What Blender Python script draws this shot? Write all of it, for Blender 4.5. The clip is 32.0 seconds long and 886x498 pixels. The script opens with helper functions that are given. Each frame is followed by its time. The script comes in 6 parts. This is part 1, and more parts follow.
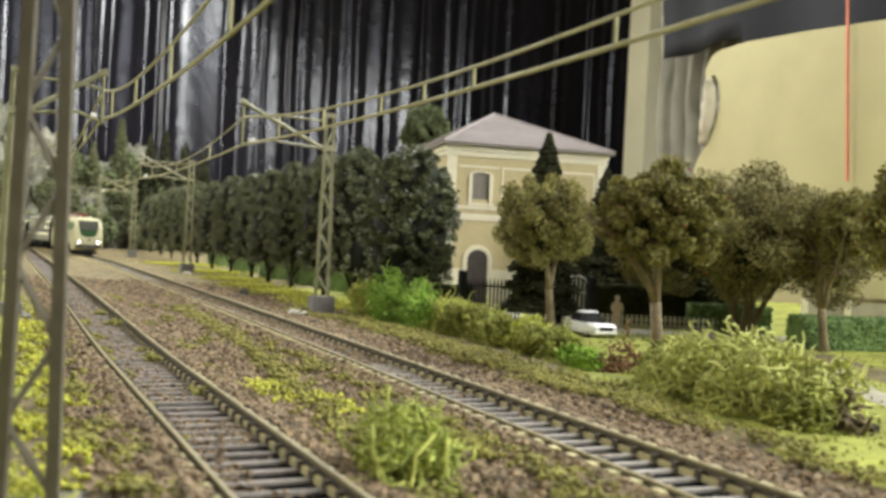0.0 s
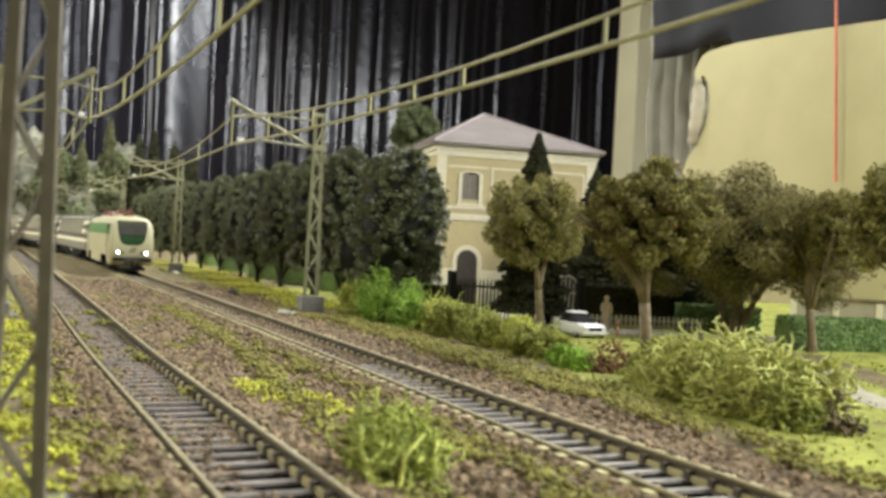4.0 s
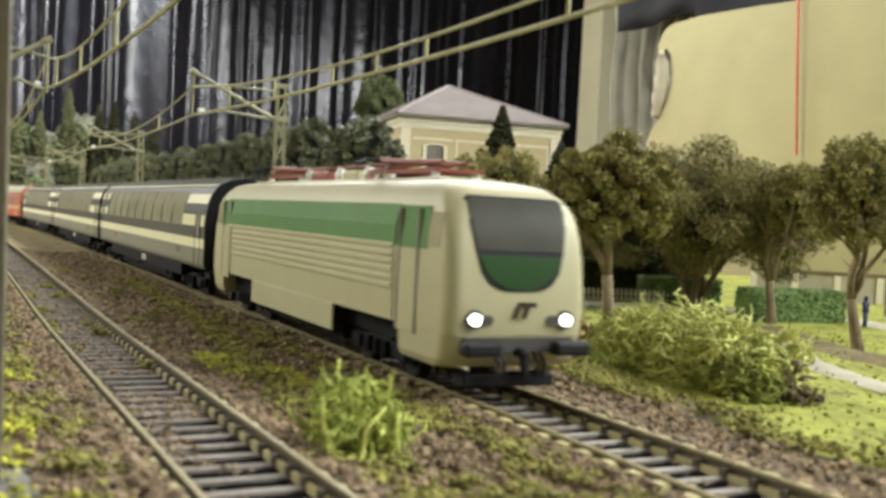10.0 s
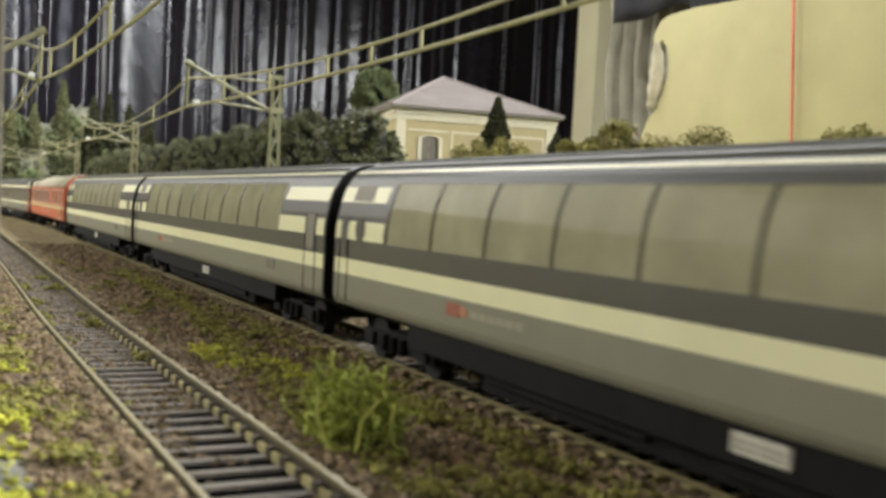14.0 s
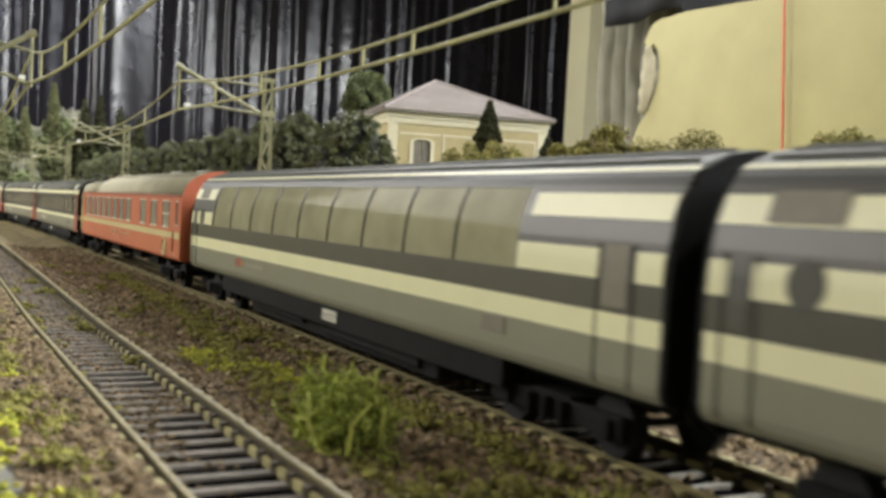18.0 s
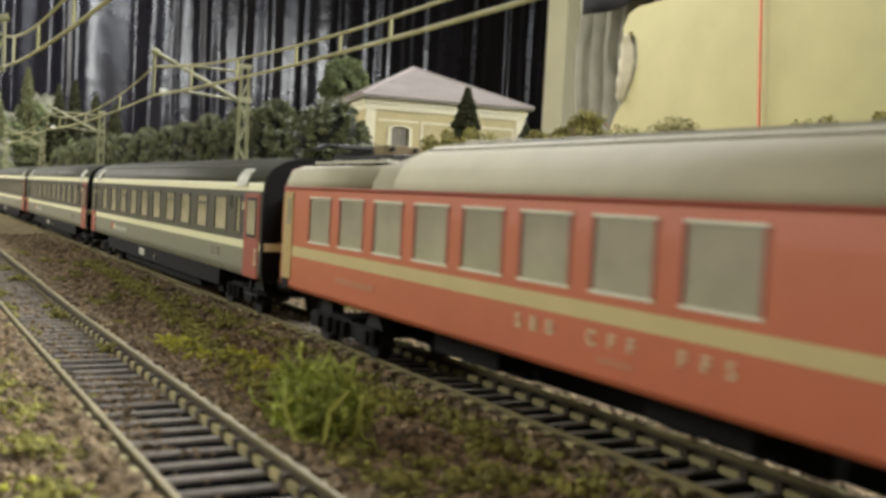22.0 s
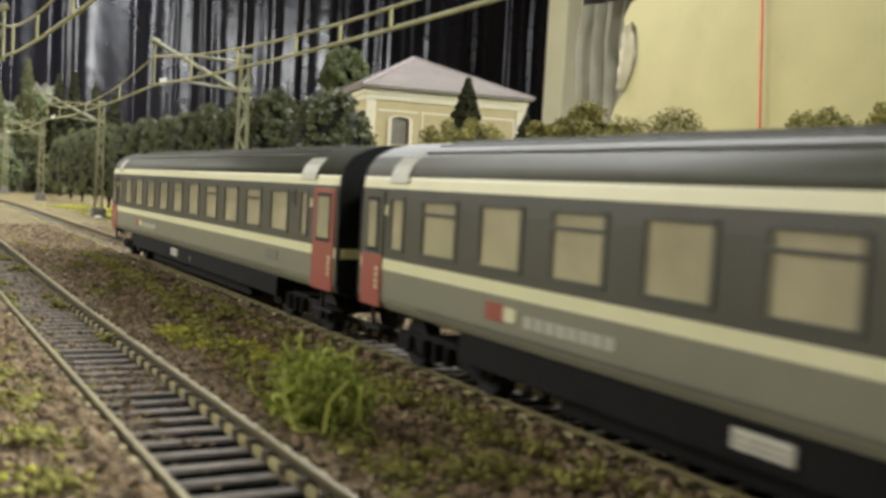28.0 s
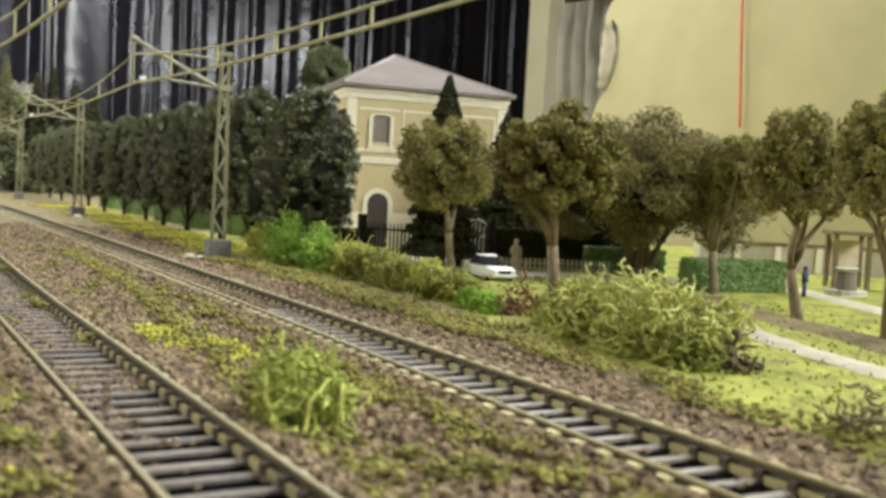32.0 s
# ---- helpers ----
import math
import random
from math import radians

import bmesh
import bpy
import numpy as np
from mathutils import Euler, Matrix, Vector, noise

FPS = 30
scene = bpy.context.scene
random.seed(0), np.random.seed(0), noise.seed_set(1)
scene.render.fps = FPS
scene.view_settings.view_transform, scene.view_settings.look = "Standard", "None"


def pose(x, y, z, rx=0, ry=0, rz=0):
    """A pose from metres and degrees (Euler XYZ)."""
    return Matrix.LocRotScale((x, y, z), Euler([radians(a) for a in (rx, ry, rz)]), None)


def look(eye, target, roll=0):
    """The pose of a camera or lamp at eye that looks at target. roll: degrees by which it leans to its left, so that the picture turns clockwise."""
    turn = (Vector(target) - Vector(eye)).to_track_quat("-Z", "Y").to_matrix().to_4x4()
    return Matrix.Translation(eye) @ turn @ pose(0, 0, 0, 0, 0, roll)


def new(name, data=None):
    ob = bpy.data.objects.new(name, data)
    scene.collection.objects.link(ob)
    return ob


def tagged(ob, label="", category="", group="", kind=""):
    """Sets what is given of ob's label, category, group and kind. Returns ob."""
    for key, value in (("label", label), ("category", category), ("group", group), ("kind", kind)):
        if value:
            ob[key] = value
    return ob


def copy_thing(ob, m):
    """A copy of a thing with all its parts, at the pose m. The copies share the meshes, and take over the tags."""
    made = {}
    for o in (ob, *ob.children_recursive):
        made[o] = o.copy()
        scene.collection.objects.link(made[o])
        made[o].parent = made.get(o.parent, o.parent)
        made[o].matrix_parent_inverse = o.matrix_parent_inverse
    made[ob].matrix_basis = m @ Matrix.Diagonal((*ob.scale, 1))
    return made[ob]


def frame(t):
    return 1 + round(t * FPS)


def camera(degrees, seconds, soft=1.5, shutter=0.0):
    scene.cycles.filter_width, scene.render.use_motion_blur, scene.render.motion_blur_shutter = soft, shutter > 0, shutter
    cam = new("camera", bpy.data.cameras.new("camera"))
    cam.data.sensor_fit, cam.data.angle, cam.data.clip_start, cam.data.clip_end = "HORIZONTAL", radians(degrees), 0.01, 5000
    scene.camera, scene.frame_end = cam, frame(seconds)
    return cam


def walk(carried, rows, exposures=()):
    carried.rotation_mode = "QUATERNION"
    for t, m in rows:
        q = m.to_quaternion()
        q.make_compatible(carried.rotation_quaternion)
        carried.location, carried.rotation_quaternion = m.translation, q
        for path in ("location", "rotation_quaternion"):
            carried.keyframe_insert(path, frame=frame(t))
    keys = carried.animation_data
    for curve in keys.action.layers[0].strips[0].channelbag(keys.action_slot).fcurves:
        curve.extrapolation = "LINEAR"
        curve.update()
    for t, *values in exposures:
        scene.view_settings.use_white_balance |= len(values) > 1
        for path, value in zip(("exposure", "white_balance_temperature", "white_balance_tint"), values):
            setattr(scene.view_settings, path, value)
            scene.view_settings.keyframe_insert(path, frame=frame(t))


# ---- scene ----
cam = camera(47.53, 32.0, soft=3.2, shutter=0.5)


def eye(x, y, z, yaw, pitch, roll):
    """Camera pose in metres; yaw to the left from +y, pitch up, roll, in degrees."""
    return pose(x, y, z, 0, 0, yaw) @ pose(0, 0, 0, 90 + pitch, 0, 0) @ pose(0, 0, 0, 0, 0, roll)


PATH = [
    (0.0, eye(0.00174, -0.00209, 0.03714, 66.741, -0.340, 2.904)),
    (0.5, eye(0.00171, -0.00208, 0.03714, 66.731, -0.509, 2.922)),
    (1.0, eye(0.00167, -0.00206, 0.03714, 66.719, -0.562, 2.924)),
    (1.5, eye(0.00163, -0.00204, 0.03713, 66.711, -0.522, 2.921)),
    (2.0, eye(0.00159, -0.00202, 0.03713, 66.659, -0.518, 2.906)),
    (2.5, eye(0.00155, -0.00200, 0.03713, 66.596, -0.507, 2.985)),
    (3.0, eye(0.00149, -0.00196, 0.03713, 66.317, -0.398, 2.912)),
    (3.5, eye(0.00141, -0.00190, 0.03712, 66.202, -0.296, 2.998)),
    (5.5, eye(0.00099, -0.00148, 0.03709, 65.830, -0.471, 2.899)),
    (6.0, eye(0.00094, -0.00141, 0.03708, 65.346, -0.987, 2.956)),
    (6.5, eye(0.00092, -0.00136, 0.03708, 64.751, -1.006, 2.889)),
    (7.0, eye(0.00090, -0.00131, 0.03708, 64.679, -1.140, 2.935)),
    (7.5, eye(0.00087, -0.00127, 0.03708, 64.657, -1.284, 2.923)),
    (8.0, eye(0.00084, -0.00123, 0.03708, 64.633, -1.326, 3.027)),
    (8.5, eye(0.00080, -0.00118, 0.03709, 64.586, -1.316, 2.902)),
    (9.0, eye(0.00076, -0.00113, 0.03709, 64.424, -1.469, 2.982)),
    (9.5, eye(0.00073, -0.00109, 0.03709, 64.117, -1.526, 2.982)),
    (10.0, eye(0.00070, -0.00104, 0.03710, 64.058, -1.759, 3.047)),
    (10.5, eye(0.00068, -0.00100, 0.03710, 64.019, -1.980, 3.071)),
    (11.0, eye(0.00067, -0.00097, 0.03710, 63.992, -2.021, 2.955)),
    (11.5, eye(0.00065, -0.00094, 0.03710, 63.958, -1.983, 3.055)),
    (12.0, eye(0.00064, -0.00092, 0.03710, 63.916, -2.025, 2.969)),
    (12.5, eye(0.00062, -0.00090, 0.03709, 63.889, -2.120, 2.997)),
    (13.0, eye(0.00061, -0.00088, 0.03707, 63.867, -2.114, 3.022)),
    (13.5, eye(0.00059, -0.00086, 0.03706, 63.812, -2.199, 2.985)),
    (14.0, eye(0.00059, -0.00084, 0.03706, 63.779, -2.213, 3.038)),
    (14.5, eye(0.00060, -0.00083, 0.03706, 63.765, -2.276, 3.029)),
    (16.5, eye(0.00063, -0.00076, 0.03713, 63.609, -2.358, 3.023)),
    (17.0, eye(0.00061, -0.00075, 0.03714, 63.541, -2.301, 3.007)),
    (17.5, eye(0.00058, -0.00072, 0.03714, 63.481, -2.122, 2.999)),
    (18.0, eye(0.00054, -0.00070, 0.03713, 63.333, -2.000, 3.052)),
    (18.5, eye(0.00050, -0.00068, 0.03712, 63.278, -1.975, 3.037)),
    (19.0, eye(0.00046, -0.00065, 0.03711, 63.237, -1.930, 3.067)),
    (19.5, eye(0.00041, -0.00061, 0.03710, 63.202, -1.852, 3.010)),
    (20.0, eye(0.00035, -0.00057, 0.03709, 63.148, -1.765, 3.072)),
    (20.5, eye(0.00029, -0.00052, 0.03708, 63.056, -1.778, 3.025)),
    (21.0, eye(0.00023, -0.00046, 0.03707, 62.646, -1.867, 3.135)),
    (21.5, eye(0.00017, -0.00041, 0.03707, 62.185, -2.346, 3.250)),
    (22.0, eye(0.00013, -0.00037, 0.03706, 62.047, -2.656, 3.155)),
    (22.5, eye(0.00011, -0.00034, 0.03706, 62.017, -2.670, 3.311)),
    (23.0, eye(0.00010, -0.00032, 0.03706, 62.033, -2.702, 3.150)),
    (23.5, eye(0.00011, -0.00031, 0.03706, 62.005, -2.806, 3.247)),
    (24.0, eye(0.00012, -0.00031, 0.03706, 61.998, -2.958, 3.213)),
    (24.5, eye(0.00013, -0.00031, 0.03706, 61.998, -2.966, 3.260)),
    (25.0, eye(0.00013, -0.00030, 0.03706, 61.990, -2.976, 3.278)),
    (25.5, eye(0.00012, -0.00030, 0.03705, 61.992, -2.987, 3.212)),
    (27.5, eye(0.00001, -0.00022, 0.03702, 62.031, -3.156, 3.296)),
    (28.0, eye(-0.00001, -0.00018, 0.03702, 62.035, -3.190, 3.237)),
    (28.5, eye(-0.00002, -0.00015, 0.03702, 61.935, -3.286, 3.307)),
    (29.0, eye(-0.00003, -0.00010, 0.03702, 61.714, -3.316, 3.283)),
    (29.5, eye(-0.00004, -0.00006, 0.03702, 61.603, -3.293, 3.392)),
    (30.0, eye(-0.00005, -0.00002, 0.03702, 61.364, -3.222, 3.260)),
    (30.5, eye(-0.00006, 0.00001, 0.03701, 61.207, -3.215, 3.216)),
    (31.0, eye(-0.00007, 0.00004, 0.03701, 61.077, -3.230, 3.219)),
    (31.5, eye(-0.00007, 0.00006, 0.03700, 61.049, -3.246, 3.259)),
    (32.0, eye(-0.00007, 0.00007, 0.03699, 61.013, -3.242, 3.144)),
]
cam.data.dof.use_dof, cam.data.dof.focus_distance, cam.data.dof.aperture_fstop = True, 0.42, 38.0
walk(cam, PATH)

# ---- light ----
MM = 0.001
world = bpy.data.worlds.new("room_world")
scene.world = world
world.use_nodes = True
world.node_tree.nodes["Background"].inputs[0].default_value = (0.012, 0.012, 0.014, 1)
world.node_tree.nodes["Background"].inputs[1].default_value = 0.3
scene.view_settings.exposure = 0.0


def area(name, x, y, z, tx, ty, tz, w, h, power, colour):
    data = bpy.data.lights.new(name, "AREA")
    data.shape, data.size, data.size_y, data.energy, data.color = "RECTANGLE", w * MM, h * MM, power, colour
    ob = new(name, data)
    ob.matrix_basis = look((x * MM, y * MM, z * MM), (tx * MM, ty * MM, tz * MM))
    return ob


# strip lights under the ceiling, over the layout and for the room behind the camera
area("layout_light", -60, 830, 540, -260, 120, 0, 1300, 120, 24.0, (0.98, 1.0, 1.0))
# fill lamp added to brighten the far end of the layout
area("far_fill", -1250, 500, 620, -1200, 120, 0, 1200, 120, 17.0, (0.98, 1.0, 1.0))
area("room_light", -1300, -850, 620, -350, 80, 20, 1500, 600, 20.5, (1.0, 0.975, 0.92))
# fill lamp added for streaks on the black sheet and the engine's front
area("end_fill", 1750, 260, 1150, -900, 200, 100, 1000, 300, 6.0, (0.93, 0.98, 1.12))


# ---- materials ----
def mat(name, col, rough=0.6, metal=0.0, var=0.25, scale=250.0, bump=0.25, depth=0.0003, rand=0.0, island=0.0, spec=0.5, tint=None, emit=0.0):
    m = bpy.data.materials.new(name)
    m.use_nodes = True
    nt = m.node_tree
    bsdf = nt.nodes["Principled BSDF"]
    N, L = nt.nodes.new, nt.links.new
    tc = N("ShaderNodeTexCoord")
    big, fine = N("ShaderNodeTexNoise"), N("ShaderNodeTexNoise")
    big.inputs["Scale"].default_value, fine.inputs["Scale"].default_value = scale * 0.2, scale
    big.inputs["Detail"].default_value, fine.inputs["Detail"].default_value = 3, 4
    for n in (big, fine):
        L(tc.outputs["Object"], n.inputs["Vector"])
    add = N("ShaderNodeMath")
    add.operation = "ADD"
    L(big.outputs["Fac"], add.inputs[0])
    L(fine.outputs["Fac"], add.inputs[1])
    last = add.outputs[0]
    low, high = 0.6, 1.4
    for kind, amount in (("ShaderNodeObjectInfo", rand), ("ShaderNodeNewGeometry", island)):
        if amount:
            info = N(kind)
            mul = N("ShaderNodeMath")
            mul.operation = "MULTIPLY_ADD"
            L(info.outputs["Random" if kind.endswith("Info") else "Random Per Island"], mul.inputs[0])
            mul.inputs[1].default_value = amount
            L(last, mul.inputs[2])
            last = mul.outputs[0]
            high += amount
    ramp = N("ShaderNodeMapRange")
    ramp.inputs["From Min"].default_value, ramp.inputs["From Max"].default_value = low, high
    L(last, ramp.inputs["Value"])
    mix = N("ShaderNodeMix")
    mix.data_type = "RGBA"
    dark = [c * (1 - var) for c in col]
    lite = [min(0.95, c * (1 + var)) for c in (tint or col)]
    mix.inputs["A"].default_value, mix.inputs["B"].default_value = (*dark, 1), (*lite, 1)
    L(ramp.outputs[0], mix.inputs["Factor"])
    L(mix.outputs["Result"], bsdf.inputs["Base Color"])
    bsdf.inputs["Roughness"].default_value, bsdf.inputs["Metallic"].default_value = rough, metal
    bsdf.inputs["Specular IOR Level"].default_value = spec
    if bump:
        b = N("ShaderNodeBump")
        b.inputs["Strength"].default_value, b.inputs["Distance"].default_value = bump, depth
        L(fine.outputs["Fac"], b.inputs["Height"])
        L(b.outputs["Normal"], bsdf.inputs["Normal"])
    if emit:
        bsdf.inputs["Emission Color"].default_value, bsdf.inputs["Emission Strength"].default_value = (*col, 1), emit
    return m


def glass(name, tint, clear, veil, rough=0.04, spec=0.5):
    """A thin pane: partly clear, partly hazy plastic with mottled reflections painted in, with a gloss."""
    m = bpy.data.materials.new(name)
    m.use_nodes = True
    nt = m.node_tree
    bsdf = nt.nodes["Principled BSDF"]
    bsdf.inputs["Roughness"].default_value, bsdf.inputs["Specular IOR Level"].default_value = rough, spec
    # mottled base colour also paints in room reflections and the lit interior
    tc, spots, mix = (nt.nodes.new(n) for n in ("ShaderNodeTexCoord", "ShaderNodeTexNoise", "ShaderNodeMix"))
    spots.inputs["Scale"].default_value, spots.inputs["Detail"].default_value = 90.0, 3.0
    mix.data_type = "RGBA"
    mix.inputs["A"].default_value, mix.inputs["B"].default_value = (*[c * 0.7 for c in veil], 1), (*[min(0.9, c * 1.35) for c in veil], 1)
    nt.links.new(tc.outputs["Object"], spots.inputs["Vector"])
    nt.links.new(spots.outputs["Fac"], mix.inputs["Factor"])
    nt.links.new(mix.outputs["Result"], bsdf.inputs["Base Color"])
    tr, mx = nt.nodes.new("ShaderNodeBsdfTransparent"), nt.nodes.new("ShaderNodeMixShader")
    tr.inputs[0].default_value = (*tint, 1)
    mx.inputs[0].default_value = clear
    nt.links.new(bsdf.outputs[0], mx.inputs[1])
    nt.links.new(tr.outputs[0], mx.inputs[2])
    nt.links.new(mx.outputs[0], nt.nodes["Material Output"].inputs["Surface"])
    return m


M_MOSS = mat("dull_olive_moss", (0.12, 0.105, 0.03), 0.95, var=0.5, scale=400, bump=0.5, island=1.0, tint=(0.30, 0.28, 0.07))
M_SLEEPB = mat("brown_grey_sleeper", (0.17, 0.15, 0.12), 0.8, var=0.4, scale=700, bump=0.5, rand=0.5, tint=(0.27, 0.235, 0.20))
M_PLAST = mat("grey_cream_plaster", (0.44, 0.40, 0.29), 0.85, var=0.2, scale=120, bump=0.2)
M_EARTH = mat("brown_earth", (0.105, 0.078, 0.036), 0.95, var=0.6, scale=420, bump=0.8, depth=0.0008, tint=(0.19, 0.15, 0.065))
M_BALLAST = mat("mixed_ballast", (0.068, 0.048, 0.027), 0.9, var=0.8, scale=500, bump=0.5, island=1.6, tint=(0.255, 0.185, 0.108))
M_DRY = mat("dry_brown_lichen", (0.11, 0.055, 0.025), 0.9, var=0.5, scale=400, bump=0.3, island=1.0, tint=(0.20, 0.10, 0.04))
M_TUFT = mat("pale_static_grass", (0.21, 0.24, 0.04), 0.95, var=0.5, scale=400, bump=0.5, island=1.0, tint=(0.40, 0.42, 0.08))
M_LAWN = mat("static_grass", (0.21, 0.235, 0.038), 0.95, var=0.5, scale=350, bump=0.9, depth=0.001, tint=(0.35, 0.365, 0.065))
# one near-black holds both the dirt and the painted shade between sleepers
M_PIT = mat("dirt_and_gap_shade", (0.006, 0.0055, 0.006), 1.0, var=0.4, scale=400, bump=0.3, spec=0.0)
M_FLOCK = mat("yellow_green_flock", (0.26, 0.33, 0.035), 0.95, var=0.55, scale=400, bump=0.5, island=1.0, tint=(0.52, 0.50, 0.07))
M_PATH = mat("pale_gravel_path", (0.52, 0.48, 0.36), 0.9, var=0.25, scale=600, bump=0.5)
M_RAIL = mat("weathered_rail", (0.25, 0.21, 0.095), 0.5, 0.35, var=0.35, scale=200, bump=0.2)
M_FINES = mat("dusty_fines", (0.085, 0.064, 0.042), 0.95, var=0.55, scale=500, bump=0.5)
M_HEAD = mat("rail_head", (0.30, 0.25, 0.12), 0.6, 0.1, var=0.2, scale=200, bump=0.1)
M_WEB = mat("dark_rusty_rail_web", (0.075, 0.058, 0.032), 0.8, var=0.4, scale=300, bump=0.3)
M_SLEEPER = mat("grey_wood_sleeper", (0.20, 0.175, 0.145), 0.8, var=0.4, scale=700, bump=0.5, rand=0.5, tint=(0.37, 0.34, 0.29))
M_CHAIR = mat("rail_chair", (0.50, 0.44, 0.21), 0.7, var=0.4, scale=500, rand=0.6)
M_MAST = mat("olive_mast_paint", (0.27, 0.26, 0.15), 0.55, 0.1, var=0.25, scale=300, bump=0.2)
M_WIRE = mat("brass_catenary_wire", (0.36, 0.34, 0.17), 0.5, 0.2, var=0.2, scale=300, bump=0.1)
M_CONC = mat("grey_concrete", (0.20, 0.19, 0.17), 0.9, var=0.3, scale=400, bump=0.4)
M_INSUL = mat("white_insulator", (0.75, 0.75, 0.7), 0.3, var=0.08, scale=200, bump=0)
M_LEAFD = mat("dark_hedge_leaf", (0.020, 0.026, 0.010), 0.36, var=0.6, scale=500, bump=0.3, island=1.4, tint=(0.16, 0.172, 0.08))
# near-black that puts the shade inside the crowns into a core
M_CORE = mat("painted_crown_shade", (0.010, 0.012, 0.005), 0.9, var=0.5, scale=200, bump=0.6, depth=0.002)
M_CONIO = mat("olive_conifer", (0.07, 0.075, 0.025), 0.85, var=0.5, scale=300, bump=0.3, island=0.8, tint=(0.11, 0.115, 0.05))
M_MASTD = mat("brown_grey_mast_paint", (0.15, 0.13, 0.09), 0.6, 0.1, var=0.25, scale=300, bump=0.2)
M_LEAFO = mat("olive_leaf", (0.055, 0.048, 0.012), 0.8, var=0.55, scale=400, bump=0.3, island=1.0, tint=(0.32, 0.29, 0.088))
M_LEAFB = mat("brown_olive_leaf", (0.045, 0.039, 0.011), 0.85, var=0.55, scale=400, bump=0.3, island=1.0, tint=(0.22, 0.195, 0.06))
M_LEAFG = mat("grey_green_leaf", (0.055, 0.07, 0.028), 0.85, var=0.5, scale=400, bump=0.3, island=1.0, tint=(0.17, 0.20, 0.09))
M_LEAFR = mat("reddish_leaf", (0.25, 0.08, 0.04), 0.8, var=0.3, scale=400, bump=0.2, island=0.6)
M_BARK = mat("pale_brown_bark", (0.20, 0.155, 0.085), 0.9, var=0.45, scale=600, bump=0.6)
M_BARKD = mat("dark_bark", (0.035, 0.028, 0.018), 0.9, var=0.4, scale=500, bump=0.5)
M_BUSHG = mat("bright_green_lichen", (0.15, 0.31, 0.04), 0.85, var=0.5, scale=400, bump=0.3, island=1.0, tint=(0.38, 0.55, 0.09))
M_BUSHY = mat("yellow_green_lichen", (0.27, 0.33, 0.045), 0.85, var=0.5, scale=400, bump=0.3, island=1.0, tint=(0.62, 0.65, 0.16))
M_BUSHL = mat("pale_yellow_green_lichen", (0.32, 0.38, 0.055), 0.85, var=0.5, scale=400, bump=0.3, island=1.0, tint=(0.76, 0.78, 0.22))
M_BUSHO = mat("dull_olive_lichen", (0.12, 0.14, 0.025), 0.9, var=0.5, scale=400, bump=0.3, island=1.0, tint=(0.38, 0.40, 0.09))
M_BUSHN = mat("fresh_green_lichen", (0.19, 0.25, 0.035), 0.85, var=0.5, scale=400, bump=0.3, island=1.0, tint=(0.48, 0.53, 0.12))
M_HEDGE = mat("green_foam_hedge", (0.075, 0.13, 0.045), 0.95, var=0.5, scale=350, bump=0.8, depth=0.001, island=0.6, tint=(0.19, 0.28, 0.10))
M_CONIF = mat("dark_conifer", (0.018, 0.020, 0.010), 0.9, var=0.5, scale=400, bump=0.3, island=0.8, spec=0.2, tint=(0.045, 0.046, 0.02))
M_FAINT = mat("faint_lettering", (0.56, 0.24, 0.14), 0.5, var=0.1, scale=120, bump=0.0)
M_WALL = mat("cream_render", (0.57, 0.48, 0.26), 0.85, var=0.10, scale=250, bump=0.12)
M_TRIM = mat("pale_stone_trim", (0.80, 0.74, 0.55), 0.8, var=0.08, scale=250, bump=0.1)
M_ROOF = mat("grey_roof_tile", (0.27, 0.23, 0.215), 0.85, var=0.18, scale=300, bump=0.3, rand=0.25)
M_DOORW = mat("dark_brown_wood", (0.055, 0.042, 0.03), 0.6, var=0.3, scale=300)
M_SHUT = mat("grey_shutter", (0.21, 0.19, 0.15), 0.6, var=0.2, scale=300)
M_IRON = mat("black_iron", (0.012, 0.012, 0.014), 0.6, 0.0, spec=0.3, var=0.3, scale=300, bump=0.1)
M_STONE = mat("white_stone_base", (0.62, 0.60, 0.52), 0.85, var=0.2, scale=300, bump=0.3)
M_ROCK = mat("grey_plaster_rock", (0.12, 0.12, 0.085), 0.9, var=0.5, scale=60, bump=0.8, depth=0.004, tint=(0.27, 0.265, 0.20))
M_FOIL = mat("black_plastic_sheet", (0.013, 0.012, 0.018), 0.2, var=0.3, scale=40, bump=0.3, depth=0.003, spec=0.55)
M_BOARD = mat("cream_backdrop_board", (0.41, 0.37, 0.19), 0.8, var=0.10, scale=26, bump=0.08)
M_PILLAR = mat("pale_pillar_paint", (0.86, 0.82, 0.58), 0.8, var=0.12, scale=10, bump=0.05)
M_CLOTH = mat("grey_cloth", (0.20, 0.19, 0.145), 0.95, var=0.45, scale=24, bump=0.2, depth=0.002)
M_BLACKC = mat("black_cloth", (0.012, 0.012, 0.014), 0.95, var=0.3, scale=20, bump=0.3, depth=0.002)
M_ROOM = mat("beige_room_paint", (0.58, 0.54, 0.42), 0.9, var=0.06, scale=6, bump=0.05)
M_FLOOR = mat("room_floor", (0.17, 0.13, 0.09), 0.6, var=0.2, scale=8, bump=0.1)
M_CORD = mat("red_cord", (0.62, 0.19, 0.11), 0.7, var=0.15, scale=200, bump=0.1)
M_TUBE = mat("strip_tube", (1.0, 0.93, 0.75), 0.5, var=0.02, bump=0, emit=4.0)
M_WHITE = mat("loco_ivory_paint", (0.50, 0.47, 0.28), 0.5, var=0.06, scale=120, bump=0.04)
M_GREEND = mat("dark_green_panel", (0.02, 0.065, 0.014), 0.6, spec=0.2, var=0.12, scale=120, bump=0.04)
